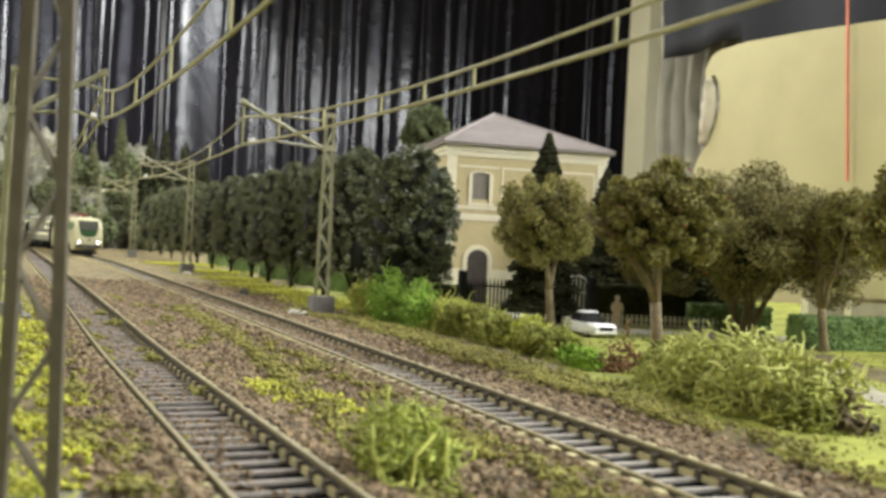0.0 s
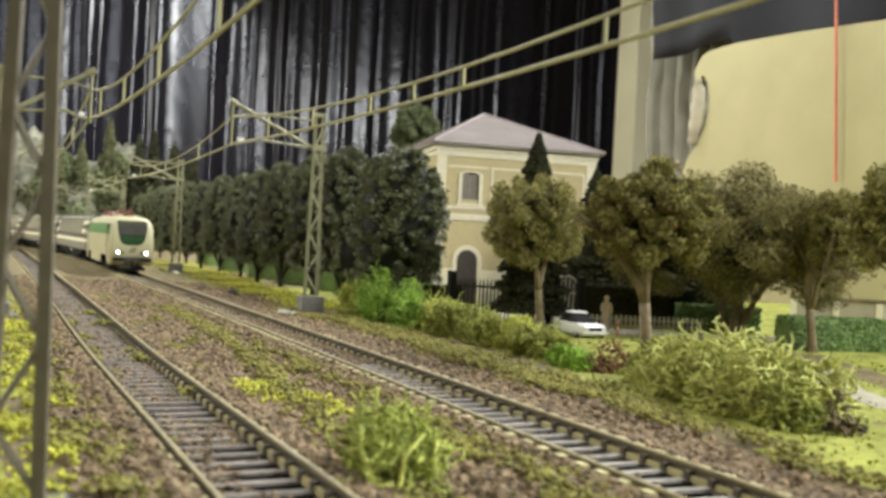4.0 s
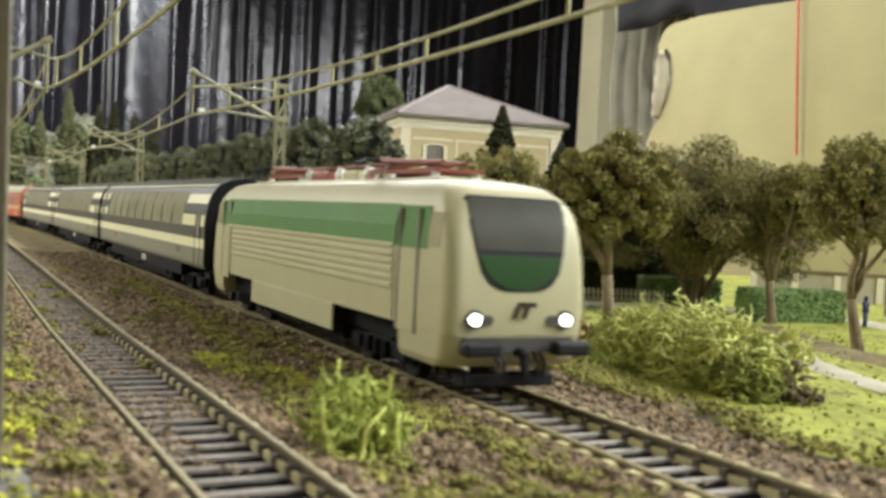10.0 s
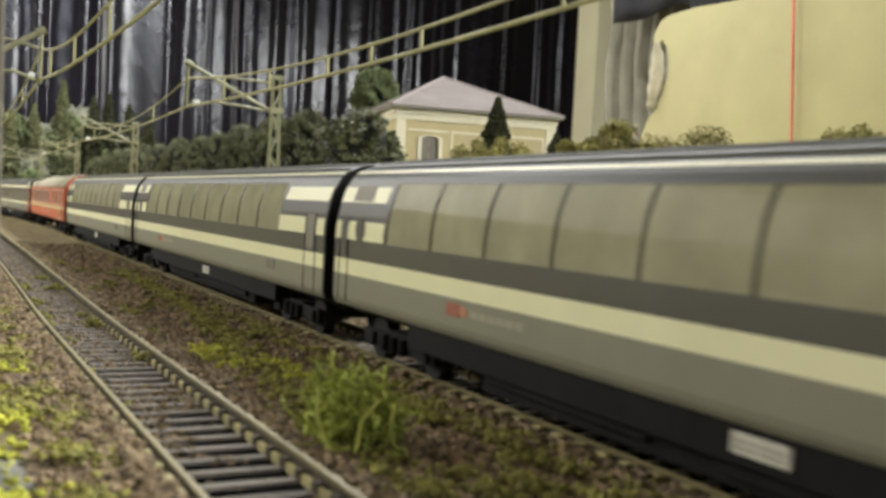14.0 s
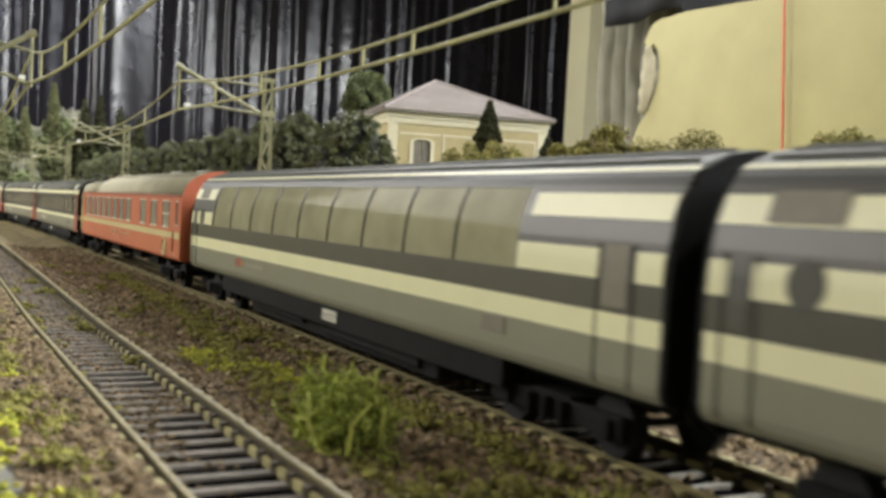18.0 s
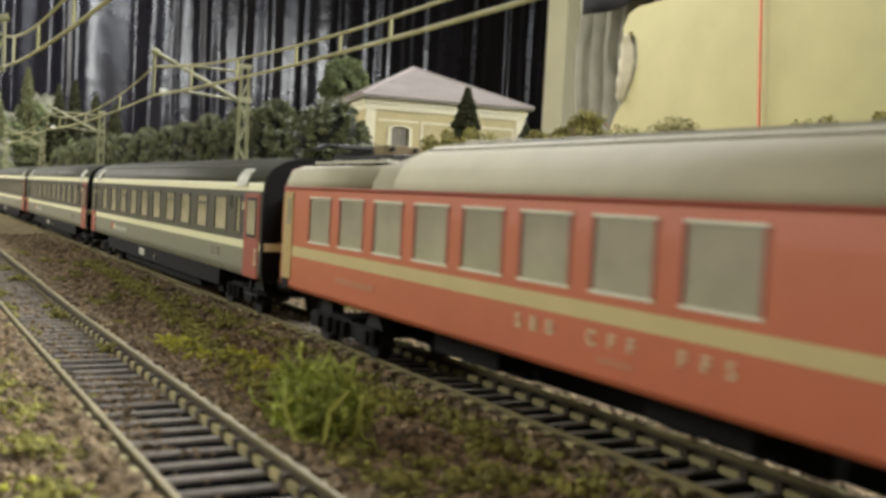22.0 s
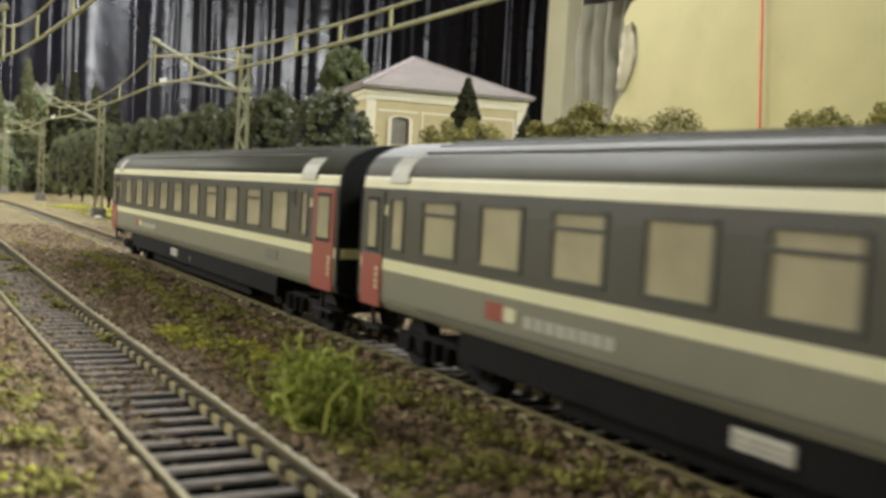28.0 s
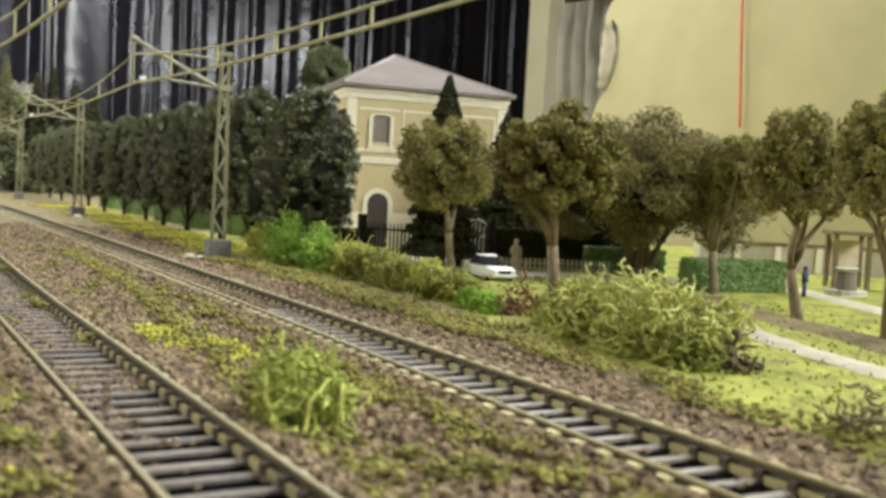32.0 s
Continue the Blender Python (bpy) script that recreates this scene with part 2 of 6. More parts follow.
M_GREEN = mat("loco_green_paint", (0.12, 0.25, 0.085), 0.6, spec=0.2, var=0.12, scale=120, bump=0.04)
M_BLACK = mat("underframe_black", (0.009, 0.009, 0.009), 0.85, spec=0.2, var=0.4, scale=250, bump=0.3)
M_DARK = mat("dark_grey_paint", (0.085, 0.083, 0.08), 0.4, var=0.12, scale=120, bump=0.05)
M_BAND = mat("anthracite_band", (0.082, 0.076, 0.068), 0.4, var=0.12, scale=120, bump=0.05)
M_LGREY = mat("light_grey_paint", (0.25, 0.245, 0.19), 0.42, var=0.07, scale=120, bump=0.05)
M_CREAM = mat("cream_white_paint", (0.88, 0.85, 0.58), 0.4, var=0.05, scale=120, bump=0.04)
M_CROOF = mat("coach_roof_grey", (0.115, 0.115, 0.10), 0.55, var=0.1, spec=0.16, scale=120, bump=0.05)
M_HATCH = mat("pale_grey_hatch", (0.52, 0.52, 0.44), 0.45, var=0.1, scale=120, bump=0.05)
M_FRAMEW = mat("bright_window_frame", (0.80, 0.77, 0.66), 0.35, var=0.1, scale=200, bump=0.05)
M_FADED = mat("faded_pale_print", (0.38, 0.36, 0.28), 0.5, var=0.15, scale=120, bump=0.0)
M_FADEDR = mat("faded_red_print", (0.36, 0.11, 0.075), 0.5, var=0.2, scale=120, bump=0.0)
G_RED = glass("dining_coach_glass", (0.75, 0.72, 0.66), 0.3, (0.55, 0.51, 0.42), 0.06)
M_OCHRE = mat("dull_ochre_door", (0.50, 0.36, 0.15), 0.5, var=0.1, scale=120, bump=0.04)
M_GLINT = mat("worn_shiny_roof_seam", (0.30, 0.29, 0.23), 0.25, 0.2, var=0.15, scale=120, bump=0.05)
M_RED = mat("red_coach_paint", (0.57, 0.155, 0.08), 0.42, var=0.07, scale=120, bump=0.05)
M_RROOF = mat("red_coach_roof", (0.42, 0.39, 0.29), 0.7, var=0.12, spec=0.18, scale=120, bump=0.08)
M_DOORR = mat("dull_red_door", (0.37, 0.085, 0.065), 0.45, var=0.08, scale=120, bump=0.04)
M_YELL = mat("ochre_stripe", (0.62, 0.51, 0.26), 0.45, var=0.08, scale=120, bump=0.04)
M_PANTO = mat("red_brown_pantograph", (0.24, 0.065, 0.04), 0.5, 0.1, var=0.2, scale=300, bump=0.1)
M_SILVER = mat("silver_trim", (0.72, 0.70, 0.62), 0.3, 0.6, var=0.1, scale=200, bump=0.05)
M_LAMP = mat("lit_headlamp", (1.0, 0.97, 0.9), 0.4, var=0.01, bump=0, emit=9.0)
M_SEAT = mat("beige_interior", (0.42, 0.38, 0.28), 0.8, var=0.2, scale=200, bump=0.1)
M_CARW = mat("white_car_paint", (0.78, 0.78, 0.74), 0.3, var=0.04, scale=100, bump=0.02)
M_TYRE = mat("black_tyre", (0.012, 0.012, 0.012), 0.85, var=0.2, scale=300, bump=0.2)
M_FIG = mat("painted_figure_tan", (0.74, 0.61, 0.44), 0.7, var=0.25, scale=300, bump=0.2)
M_FIGB = mat("painted_figure_blue", (0.05, 0.06, 0.14), 0.7, var=0.25, scale=300, bump=0.2)
G_CAB = glass("dark_cab_glass", (0.35, 0.37, 0.36), 0.15, (0.075, 0.075, 0.058), 0.4, 0.12)
G_PANO = glass("haze_and_reflection_glass", (0.6, 0.58, 0.5), 0.25, (0.48, 0.46, 0.325), 0.10, 0.03)
G_COACH = glass("coach_window_glass", (0.75, 0.74, 0.66), 0.30, (0.65, 0.59, 0.43), 0.06)
G_CAR = glass("car_glass", (0.3, 0.3, 0.3), 0.2, (0.05, 0.05, 0.055), 0.05)


# ---- builders: all shapes in millimetres ----
def thing(name, x=0, y=0, z=0, rz=0, label="", category="", group="", kind=""):
    ob = new(name)
    ob.empty_display_size = 0.005
    ob.matrix_basis = pose(x * MM, y * MM, z * MM, 0, 0, rz)
    return tagged(ob, label, category, group, kind)


def mesh_of(bm, name, *mats, smooth=False):
    bmesh.ops.scale(bm, vec=(MM, MM, MM), verts=bm.verts)
    bmesh.ops.recalc_face_normals(bm, faces=bm.faces)
    me = bpy.data.meshes.new(name)
    bm.to_mesh(me)
    bm.free()
    for m in mats:
        me.materials.append(m)
    if smooth:
        me.shade_smooth()
    return me


def part(name, bm, material, parent, label="", smooth=False):
    mats = material if isinstance(material, (list, tuple)) else (material,)
    ob = new(name, mesh_of(bm, name, *mats, smooth=smooth))
    ob.parent = parent
    return tagged(ob, label)


def lone(name, bm, material, label="", category="", group="", kind="", smooth=False, at=None):
    mats = material if isinstance(material, (list, tuple)) else (material,)
    ob = new(name, mesh_of(bm, name, *mats, smooth=smooth))
    if at is not None:
        ob.matrix_basis = at
    return tagged(ob, label, category, group, kind)


def box(bm, x0, x1, y0, y1, z0, z1, bev=0.0, m=0):
    v = [bm.verts.new((x, y, z)) for x in (x0, x1) for y in (y0, y1) for z in (z0, z1)]
    fs = [bm.faces.new([v[i] for i in q]) for q in ((0, 1, 3, 2), (4, 6, 7, 5), (0, 4, 5, 1), (2, 3, 7, 6), (0, 2, 6, 4), (1, 5, 7, 3))]
    for f in fs:
        f.material_index = m
    if bev:
        es = {e for f in fs for e in f.edges}
        bmesh.ops.bevel(bm, geom=list(es), offset=bev, segments=2, affect="EDGES", profile=0.5)
    return bm


def B():
    return bmesh.new()


def tube(bm, pts, radii, n=6, m=0):
    """A round bar through points, with a radius for each."""
    pts = [Vector(p) for p in pts]
    if not isinstance(radii, (list, tuple)):
        radii = [radii] * len(pts)
    rings, up = [], Vector((0.31, 0.17, 0.93))
    for i, p in enumerate(pts):
        d = (pts[min(i + 1, len(pts) - 1)] - pts[max(i - 1, 0)]).normalized()
        a = d.cross(up)
        if a.length < 0.05:
            a = d.cross(Vector((1, 0, 0)))
        a.normalize()
        b = d.cross(a)
        rings.append([bm.verts.new(p + (a * math.cos(2 * math.pi * k / n) + b * math.sin(2 * math.pi * k / n)) * radii[i]) for k in range(n)])
    for r0, r1 in zip(rings, rings[1:]):
        for k in range(n):
            bm.faces.new((r0[k], r0[(k + 1) % n], r1[(k + 1) % n], r1[k])).material_index = m
    bm.faces.new(rings[0][::-1]).material_index = m
    bm.faces.new(rings[-1]).material_index = m
    return bm


def prism(bm, prof, x0, x1, m=0):
    """A bar along x with a closed profile of (y, z)."""
    a = [bm.verts.new((x0, y, z)) for y, z in prof]
    b = [bm.verts.new((x1, y, z)) for y, z in prof]
    n = len(prof)
    for k in range(n):
        bm.faces.new((a[k], a[(k + 1) % n], b[(k + 1) % n], b[k])).material_index = m
    bm.faces.new(a[::-1]).material_index = m
    bm.faces.new(b).material_index = m
    return bm


def loft(bm, rings, cap=True):
    vs = [[bm.verts.new(p) for p in r] for r in rings]
    for r0, r1 in zip(vs, vs[1:]):
        n = len(r0)
        for k in range(n):
            bm.faces.new((r0[k], r0[(k + 1) % n], r1[(k + 1) % n], r1[k]))
    if cap:
        bm.faces.new(vs[0][::-1])
        bm.faces.new(vs[-1])
    return bm


def skin(bm, prof, x0, x1, holes=(), thick=0.7, yc=0.0, zc0=25.0, inward=1):
    """A sheet along x with an open profile of (y, z), holes (xa, xb, za, zb) cut out, given a thickness."""
    xs = sorted({x0, x1, *[x for h in holes for x in h[:2]]})
    zs = sorted({z for h in holes for z in h[2:]})
    pts = []
    for (ya, za), (yb, zb) in zip(prof, prof[1:]):
        pts.append((ya, za))
        if abs(zb - za) > 1e-6:
            inner = sorted((abs(z - za), z) for z in zs if min(za, zb) + 1e-4 < z < max(za, zb) - 1e-4)
            pts += [(ya + (yb - ya) * (z - za) / (zb - za), z) for _, z in inner]
    pts.append(prof[-1])
    grid = [[bm.verts.new((x, y, z)) for x in xs] for y, z in pts]
    faces = []
    for i in range(len(pts) - 1):
        zc = (pts[i][1] + pts[i + 1][1]) / 2
        for j in range(len(xs) - 1):
            xc = (xs[j] + xs[j + 1]) / 2
            if any(h[0] < xc < h[1] and h[2] < zc < h[3] for h in holes):
                continue
            faces.append(bm.faces.new((grid[i][j], grid[i][j + 1], grid[i + 1][j + 1], grid[i + 1][j])))
    if thick:
        # inner leaf and the reveals round the openings
        inner = []
        for i, (y, z) in enumerate(pts):
            (ya, za), (yb, zb) = pts[max(i - 1, 0)], pts[min(i + 1, len(pts) - 1)]
            ny, nz = zb - za, ya - yb
            k = thick / math.hypot(ny, nz) * (1 if inward * (ny * (yc - y) + nz * (zc0 - z)) >= 0 else -1)
            inner.append([bm.verts.new((x, y + ny * k, z + nz * k)) for x in xs])
        pair = {grid[i][j]: inner[i][j] for i in range(len(pts)) for j in range(len(xs))}
        rim = [e for e in bm.edges if len(e.link_faces) == 1]
        for f in faces:
            bm.faces.new([pair[v] for v in f.verts][::-1])
        for e in rim:
            a, b = e.verts
            bm.faces.new((a, b, pair[b], pair[a]))
    for v in [v for v in bm.verts if not v.link_faces]:
        bm.verts.remove(v)
    return bm


OCT = np.array([(1, 0, 0), (-1, 0, 0), (0, 1, 0), (0, -1, 0), (0, 0, 1), (0, 0, -1)], float)
OCTF = np.array([(0, 2, 4), (2, 1, 4), (1, 3, 4), (3, 0, 4), (2, 0, 5), (1, 2, 5), (3, 1, 5), (0, 3, 5)])
LEAF = np.array([(-1, 0, 0), (0, -0.55, 0.15), (1, 0, 0), (0, 0.55, 0.15)], float)
LEAFF = np.array([(0, 1, 2), (0, 2, 3)])


def scatter(name, pts, sizes, seed=1, kind="stone", squash=(1, 1, 1), mats=()):
    """One mesh of many small stones or leaves, each turned at random."""
    rng = np.random.RandomState(seed)
    base, tri = (OCT, OCTF) if kind == "stone" else (LEAF, LEAFF)
    n, k = len(pts), len(base)
    q = rng.normal(size=(n, 4))
    q /= np.linalg.norm(q, axis=1)[:, None]
    w, x, y, z = q.T
    R = np.stack([1 - 2 * (y * y + z * z), 2 * (x * y - z * w), 2 * (x * z + y * w), 2 * (x * y + z * w), 1 - 2 * (x * x + z * z), 2 * (y * z - x * w),
                  2 * (x * z - y * w), 2 * (y * z + x * w), 1 - 2 * (x * x + y * y)], 1).reshape(n, 3, 3)
    shape = base[None] * rng.uniform(0.6, 1.3, (n, k, 1)) * np.array(sizes)[:, None, None]
    v = np.einsum("nij,nkj->nki", R, shape) * np.array(squash) + np.array(pts)[:, None]
    f = tri[None] + (np.arange(n) * k)[:, None, None]
    me = bpy.data.meshes.new(name)
    me.from_pydata((v.reshape(-1, 3) * MM).tolist(), [], f.reshape(-1, 3).tolist())
    for m in mats:
        me.materials.append(m)
    return me


def hang(name, me, parent, label=""):
    ob = new(name, me)
    ob.parent = parent
    return tagged(ob, label)


# ---- the room round the layout ----
GZ = -3.4


def slab(name, x0, x1, y0, y1, z0, z1, material, label, category, kind="structure"):
    return lone(name, box(B(), x0, x1, y0, y1, z0, z1), material, label, category, kind=kind)


slab("floor", -2900, 2600, -2400, 2100, -960, -900, M_FLOOR, "dark brown floor of the hobby room", "floor")
slab("ceiling", -2900, 2600, -2400, 2100, 1700, 1760, M_ROOM, "plain beige ceiling over the layout", "ceiling")
slab("wall_south", -2900, 2600, -2460, -2400, -900, 1700, M_ROOM, "plain beige wall behind the camera", "wall")
slab("wall_north", -2900, 2600, 2100, 2160, -900, 1700, M_CLOTH, "dim grey wall behind the layout", "wall")
slab("wall_west", -2960, -2900, -2460, 2160, -900, 1700, M_CLOTH, "dim grey wall behind the black sheet", "wall")
slab("wall_east", 2600, 2660, -2460, 2160, -900, 1700, M_ROOM, "plain beige end wall of the room", "wall")

bm = B()
nx, ny = 150, 100
rows_v = []
for i in range(nx + 1):
    x = -2350 + 3050 * i / nx
    row = []
    for j in range(ny + 1):
        y = -1150 + 2300 * j / ny
        lift = 0.0 if y < 160 else 2.5 * noise.noise((x / 60, y / 60, 0.0))
        row.append(bm.verts.new((x, y, GZ + min(lift, 0.0))))
    rows_v.append(row)
for i in range(nx):
    for j in range(ny):
        bm.faces.new((rows_v[i][j], rows_v[i + 1][j], rows_v[i + 1][j + 1], rows_v[i][j + 1]))
lone("ground", bm, M_EARTH, "brown earth-coloured scenic base of the layout", "ground", kind="structure", smooth=True)
slab("layout_table", -2350, 700, -1150, 1150, -60, -8, M_DOORW, "dark wooden base board under the scenery", "table", kind="")
tb = thing("trestle", -800, 0, -900, label="dark wooden trestle under the base board", category="table support")
for x in (-1300, 0, 1300):
    for y in (-900, 900):
        part("leg", box(B(), x - 30, x + 30, y - 30, y + 30, 0, 840), M_DOORW, tb)

# black plastic sheet that hangs in folds
bm = B()
cols = []
rng = random.Random(4)
y, k = -420.0, 0
prev = None
BROAD = [(351 + 8 * q, 0.09 * 8 * q - 3) for q in range(8)]
while y < 1520:
    swell = 0.36 if y > 620 else 0.52 if y > 440 else 0.9 if y > 235 else 0.42 if y > 110 else 0.18
    depth = rng.uniform(5, 24) * (1 if k % 2 else -1) * swell * (0.35 if rng.random() < 0.4 else 1.0)
    if BROAD and y > 318:
        y, depth = BROAD.pop(0)
    prev = [bm.verts.new((-2230 + depth * (1.0 + 0.12 * noise.noise((y / 50, z / 240, 3))), y + 7 * noise.noise((y / 40, z / 300, 9)), z)) for z in range(-60, 1000, 88)]
    cols.append(prev)
    y += 0 if BROAD and y > 318 else rng.choice((7, 11, 15, 22, 32)) * rng.uniform(0.7, 1.2)
    k += 1
for c0, c1 in zip(cols, cols[1:]):
    for a in range(len(c0) - 1):
        bm.faces.new((c0[a], c1[a], c1[a + 1], c0[a + 1]))
sheet = lone("black_curtain", bm, M_FOIL, "glossy black plastic sheet hanging in vertical folds", "curtain", kind="structure", smooth=True)
sub = sheet.modifiers.new("soft", "SUBSURF")
sub.levels = sub.render_levels = 2
sol = sheet.modifiers.new("thick", "SOLIDIFY")
sol.thickness = 0.001

# pillar, cream backdrop board with a torn edge, cloth and cord
slab("pillar", -1738, -1668, 1134, 1186, -900, 1690, M_PILLAR, "pale painted pillar beside the black sheet", "pillar")
bm = B()
edge = [(-965, -4), (-955, 60), (-940, 115), (-922, 148), (-908, 162), (-898, 178), (-891, 194), (-890, 212), (-894, 228), (-903, 238), (-911, 233), (-917, 235), (-918, 243), (-913, 252), (-907, 259), (-895, 263), (-850, 265), (-760, 261), (-658, 254), (420, 236)]
front = [bm.verts.new((x, 700, z)) for x, z in edge + [(420, -4)]]
back = [bm.verts.new((x, 706, z)) for x, z in edge + [(420, -4)]]
n = len(front)
bm.faces.new(front)
bm.faces.new(back[::-1])
for a in range(n):
    bm.faces.new((front[a], front[(a + 1) % n], back[(a + 1) % n], back[a]))
lone("backdrop_board", bm, M_BOARD, "cream painted backdrop board with a torn end", "backdrop", kind="structure")
bm = B()
flap = []
for i in range(13):
    u = i / 12
    z = 160 + 74 * u
    wide = 16 * math.sin(math.pi * u) ** 0.8 + 2
    x0 = -908 + 16 * math.sin(math.pi * u * 0.9)
    flap.append([bm.verts.new((x0 - wide * q + 1.5 * math.sin(i * 2.1 + q * 3), 698 - 7 * q * q, z)) for q in (0, 0.33, 0.66, 1.0)])
for c0, c1 in zip(flap, flap[1:]):
    for a in range(3):
        bm.faces.new((c0[a], c0[a + 1], c1[a + 1], c1[a]))
fl = lone("torn_paper", bm, M_PLAST, "grey-cream torn paper curling off the backdrop edge", "paper", smooth=True)
fl.modifiers.new("thick", "SOLIDIFY").thickness = 0.0006
bm = B()
folds = []
for i in range(40):
    u = i / 39
    folds.append([bm.verts.new((-1145 + 260 * u, 800 - 10 * u + 14 * math.sin(i * 1.3 + 0.004 * z) + 9 * noise.noise((i * 0.4, z / 90, 1)), z)) for z in range(-6, 900, 50)])
for c0, c1 in zip(folds, folds[1:]):
    for a in range(len(c0) - 1):
        bm.faces.new((c0[a], c1[a], c1[a + 1], c0[a + 1]))
cl = lone("grey_cloth", bm, M_CLOTH, "dull grey cloth hanging beside the pillar", "cloth", smooth=True)
sol = cl.modifiers.new("thick", "SOLIDIFY")
sol.thickness = 0.002
bm = B()
folds = []
for i in range(60):
    u = i / 59
    x = -1062 + 1532 * u
    folds.append([bm.verts.new((x, 745 + 8 * math.sin(i * 0.9) + 8 * noise.noise((i * 0.3, z / 80, 5)), z)) for z in np.linspace(284 if x < -905 else 150, 424, 8)])
for c0, c1 in zip(folds, folds[1:]):
    for a in range(len(c0) - 1):
        bm.faces.new((c0[a], c1[a], c1[a + 1], c0[a + 1]))
cl = lone("black_cloth", bm, M_BLACKC, "black cloth hanging behind the backdrop board", "cloth", smooth=True)
sol = cl.modifiers.new("thick", "SOLIDIFY")
sol.thickness = 0.002
lone("red_cord", tube(B(), [(-708 + 0.066 * max(0, 300 - z), 694, z) for z in (1690, 900, 300, 180, 112)], [1.5] * 5), M_CORD, "thin red cord hanging before the backdrop board", "cord")

# unseen fixtures; those at the far and east ends house the added fill lamps
for nm, x, y, z, w, rz in (("strip_light", -60, 830, 545, 1300, 0), ("strip_light", -1250, 500, 625, 1200, 0), ("strip_light", -1650, -880, 650, 160, 0), ("strip_light", 1760, 260, 1155, 1000, 90)):
    lamp = thing(nm, x, y, z, rz, label="unseen white ceiling strip light with a bare tube", category="lamp", group="strip lights")
    part("housing", box(B(), -w / 2, w / 2, -30, 30, 8, 45, 4), M_INSUL, lamp)
    part("tube", tube(B(), [(-w / 2 + 20, 0, 22), (w / 2 - 20, 0, 22)], 8, 10), M_TUBE, lamp)
    part("hanger", tube(B(), [(-w / 3, 0, 40), (-w / 3, 0, 1699 - z)], 3), M_SILVER, lamp)
    part("hanger", tube(B(), [(w / 3, 0, 40), (w / 3, 0, 1699 - z)], 3), M_SILVER, lamp)


# ---- tracks ----
BEND_X, BEND_R = -1790.0, 240.0
EASE_X, EASE_R, EASE_END = -1040.0, 4300.0, -1520.0


def on_track(s):
    """Main line: place and heading at the distance s; straight, then easing into a bend at its far end."""
    x = max(s, BEND_X)
    root = math.hypot(x + 280, 120)
    y, a0 = 105.8 - 0.0075 * (root - (x + 280)), 0.0075 * (1 - (x + 280) / root)
    ease, run = max(0.0, EASE_X - max(x, EASE_END)), max(0.0, EASE_END - x)
    y, a0 = y - ease * ease / (2 * EASE_R) - run * ease / EASE_R, a0 + ease / EASE_R
    if s >= BEND_X:
        return s, y, a0
    a = a0 + (BEND_X - s) / BEND_R
    return BEND_X - BEND_R * (math.sin(a) - math.sin(a0)), y - BEND_R * (math.cos(a0) - math.cos(a)), a


SIDE = [(-1600, 18), (-860, 28.5), (-634, 31.4), (-450, 32.6), (-350, 33.2), (-300, 33.8), (-250, 35.0), (-200, 36.2), (-150, 37.4), (-113, 38.3), (-60, 39.8), (60, 43.5), (600, 66)]


def on_siding(s):
    for (xa, ya), (xb, yb) in zip(SIDE, SIDE[1:]):
        if s <= xb or xb == 600:
            a = math.atan2(yb - ya, xb - xa)
            return s, ya + (yb - ya) * (s - xa) / (xb - xa), a


RAILP = [(-0.95, -2.5), (0.95, -2.5), (0.95, -2.2), (0.25, -1.9), (0.25, -0.8), (0.42, -0.6), (0.42, 0.0), (-0.42, 0.0), (-0.42, -0.6), (-0.25, -0.8), (-0.25, -1.9), (-0.95, -2.2)]


def rail(bm, where, off, ss):
    rings = []
    for s in ss:
        x, y, a = where(s)
        nx_, ny_ = -math.sin(a), math.cos(a)
        rings.append([bm.verts.new((x + nx_ * (off + p), y + ny_ * (off + p), z)) for p, z in RAILP])
    for r0, r1 in zip(rings, rings[1:]):
        for k in range(len(RAILP)):
            f = bm.faces.new((r0[k], r0[(k + 1) % 12], r1[(k + 1) % 12], r1[k]))
            f.material_index = 1 if k == 6 else 0 if k in (5, 7) else 2
    bm.faces.new(rings[0])
    bm.faces.new(rings[-1][::-1])
    return bm


bm = B()
box(bm, -0.9, 0.9, -14.5, 14.5, -4.2, -2.5)
for s_ in (-1, 1):
    box(bm, -0.8, 0.8, s_ * 7.5 - 0.6, s_ * 7.5 + 0.6, -2.5, -1.1, m=2)
    box(bm, 0.95, 5.7, s_ * 7.6 - 0.4, s_ * 7.6 + 0.4, -3.0, -1.75, m=1)
    box(bm, -1.4, 1.4, s_ * 10.8 - 0.8, s_ * 10.8 + 0.8, -2.5, -0.45, m=1)
SLEEPER = mesh_of(bm, "sleeper", M_SLEEPER, M_CHAIR, M_WEB)
bm = B()
box(bm, -1.05, 1.05, -14.5, 14.5, -4.2, -2.5)
for s_ in (-1, 1):
    box(bm, -0.8, 0.8, s_ * 7.9 - 0.6, s_ * 7.9 + 0.6, -2.5, -1.1, m=2)
    box(bm, 0.95, 5.0, s_ * 8.0 - 0.4, s_ * 8.0 + 0.4, -3.0, -1.6, m=1)
    box(bm, -1.3, 1.3, s_ * 10.8 - 0.5, s_ * 10.8 + 0.5, -2.5, -0.75, m=1)
SLEEPER_B = mesh_of(bm, "sleeper", M_SLEEPB, M_CHAIR, M_WEB)

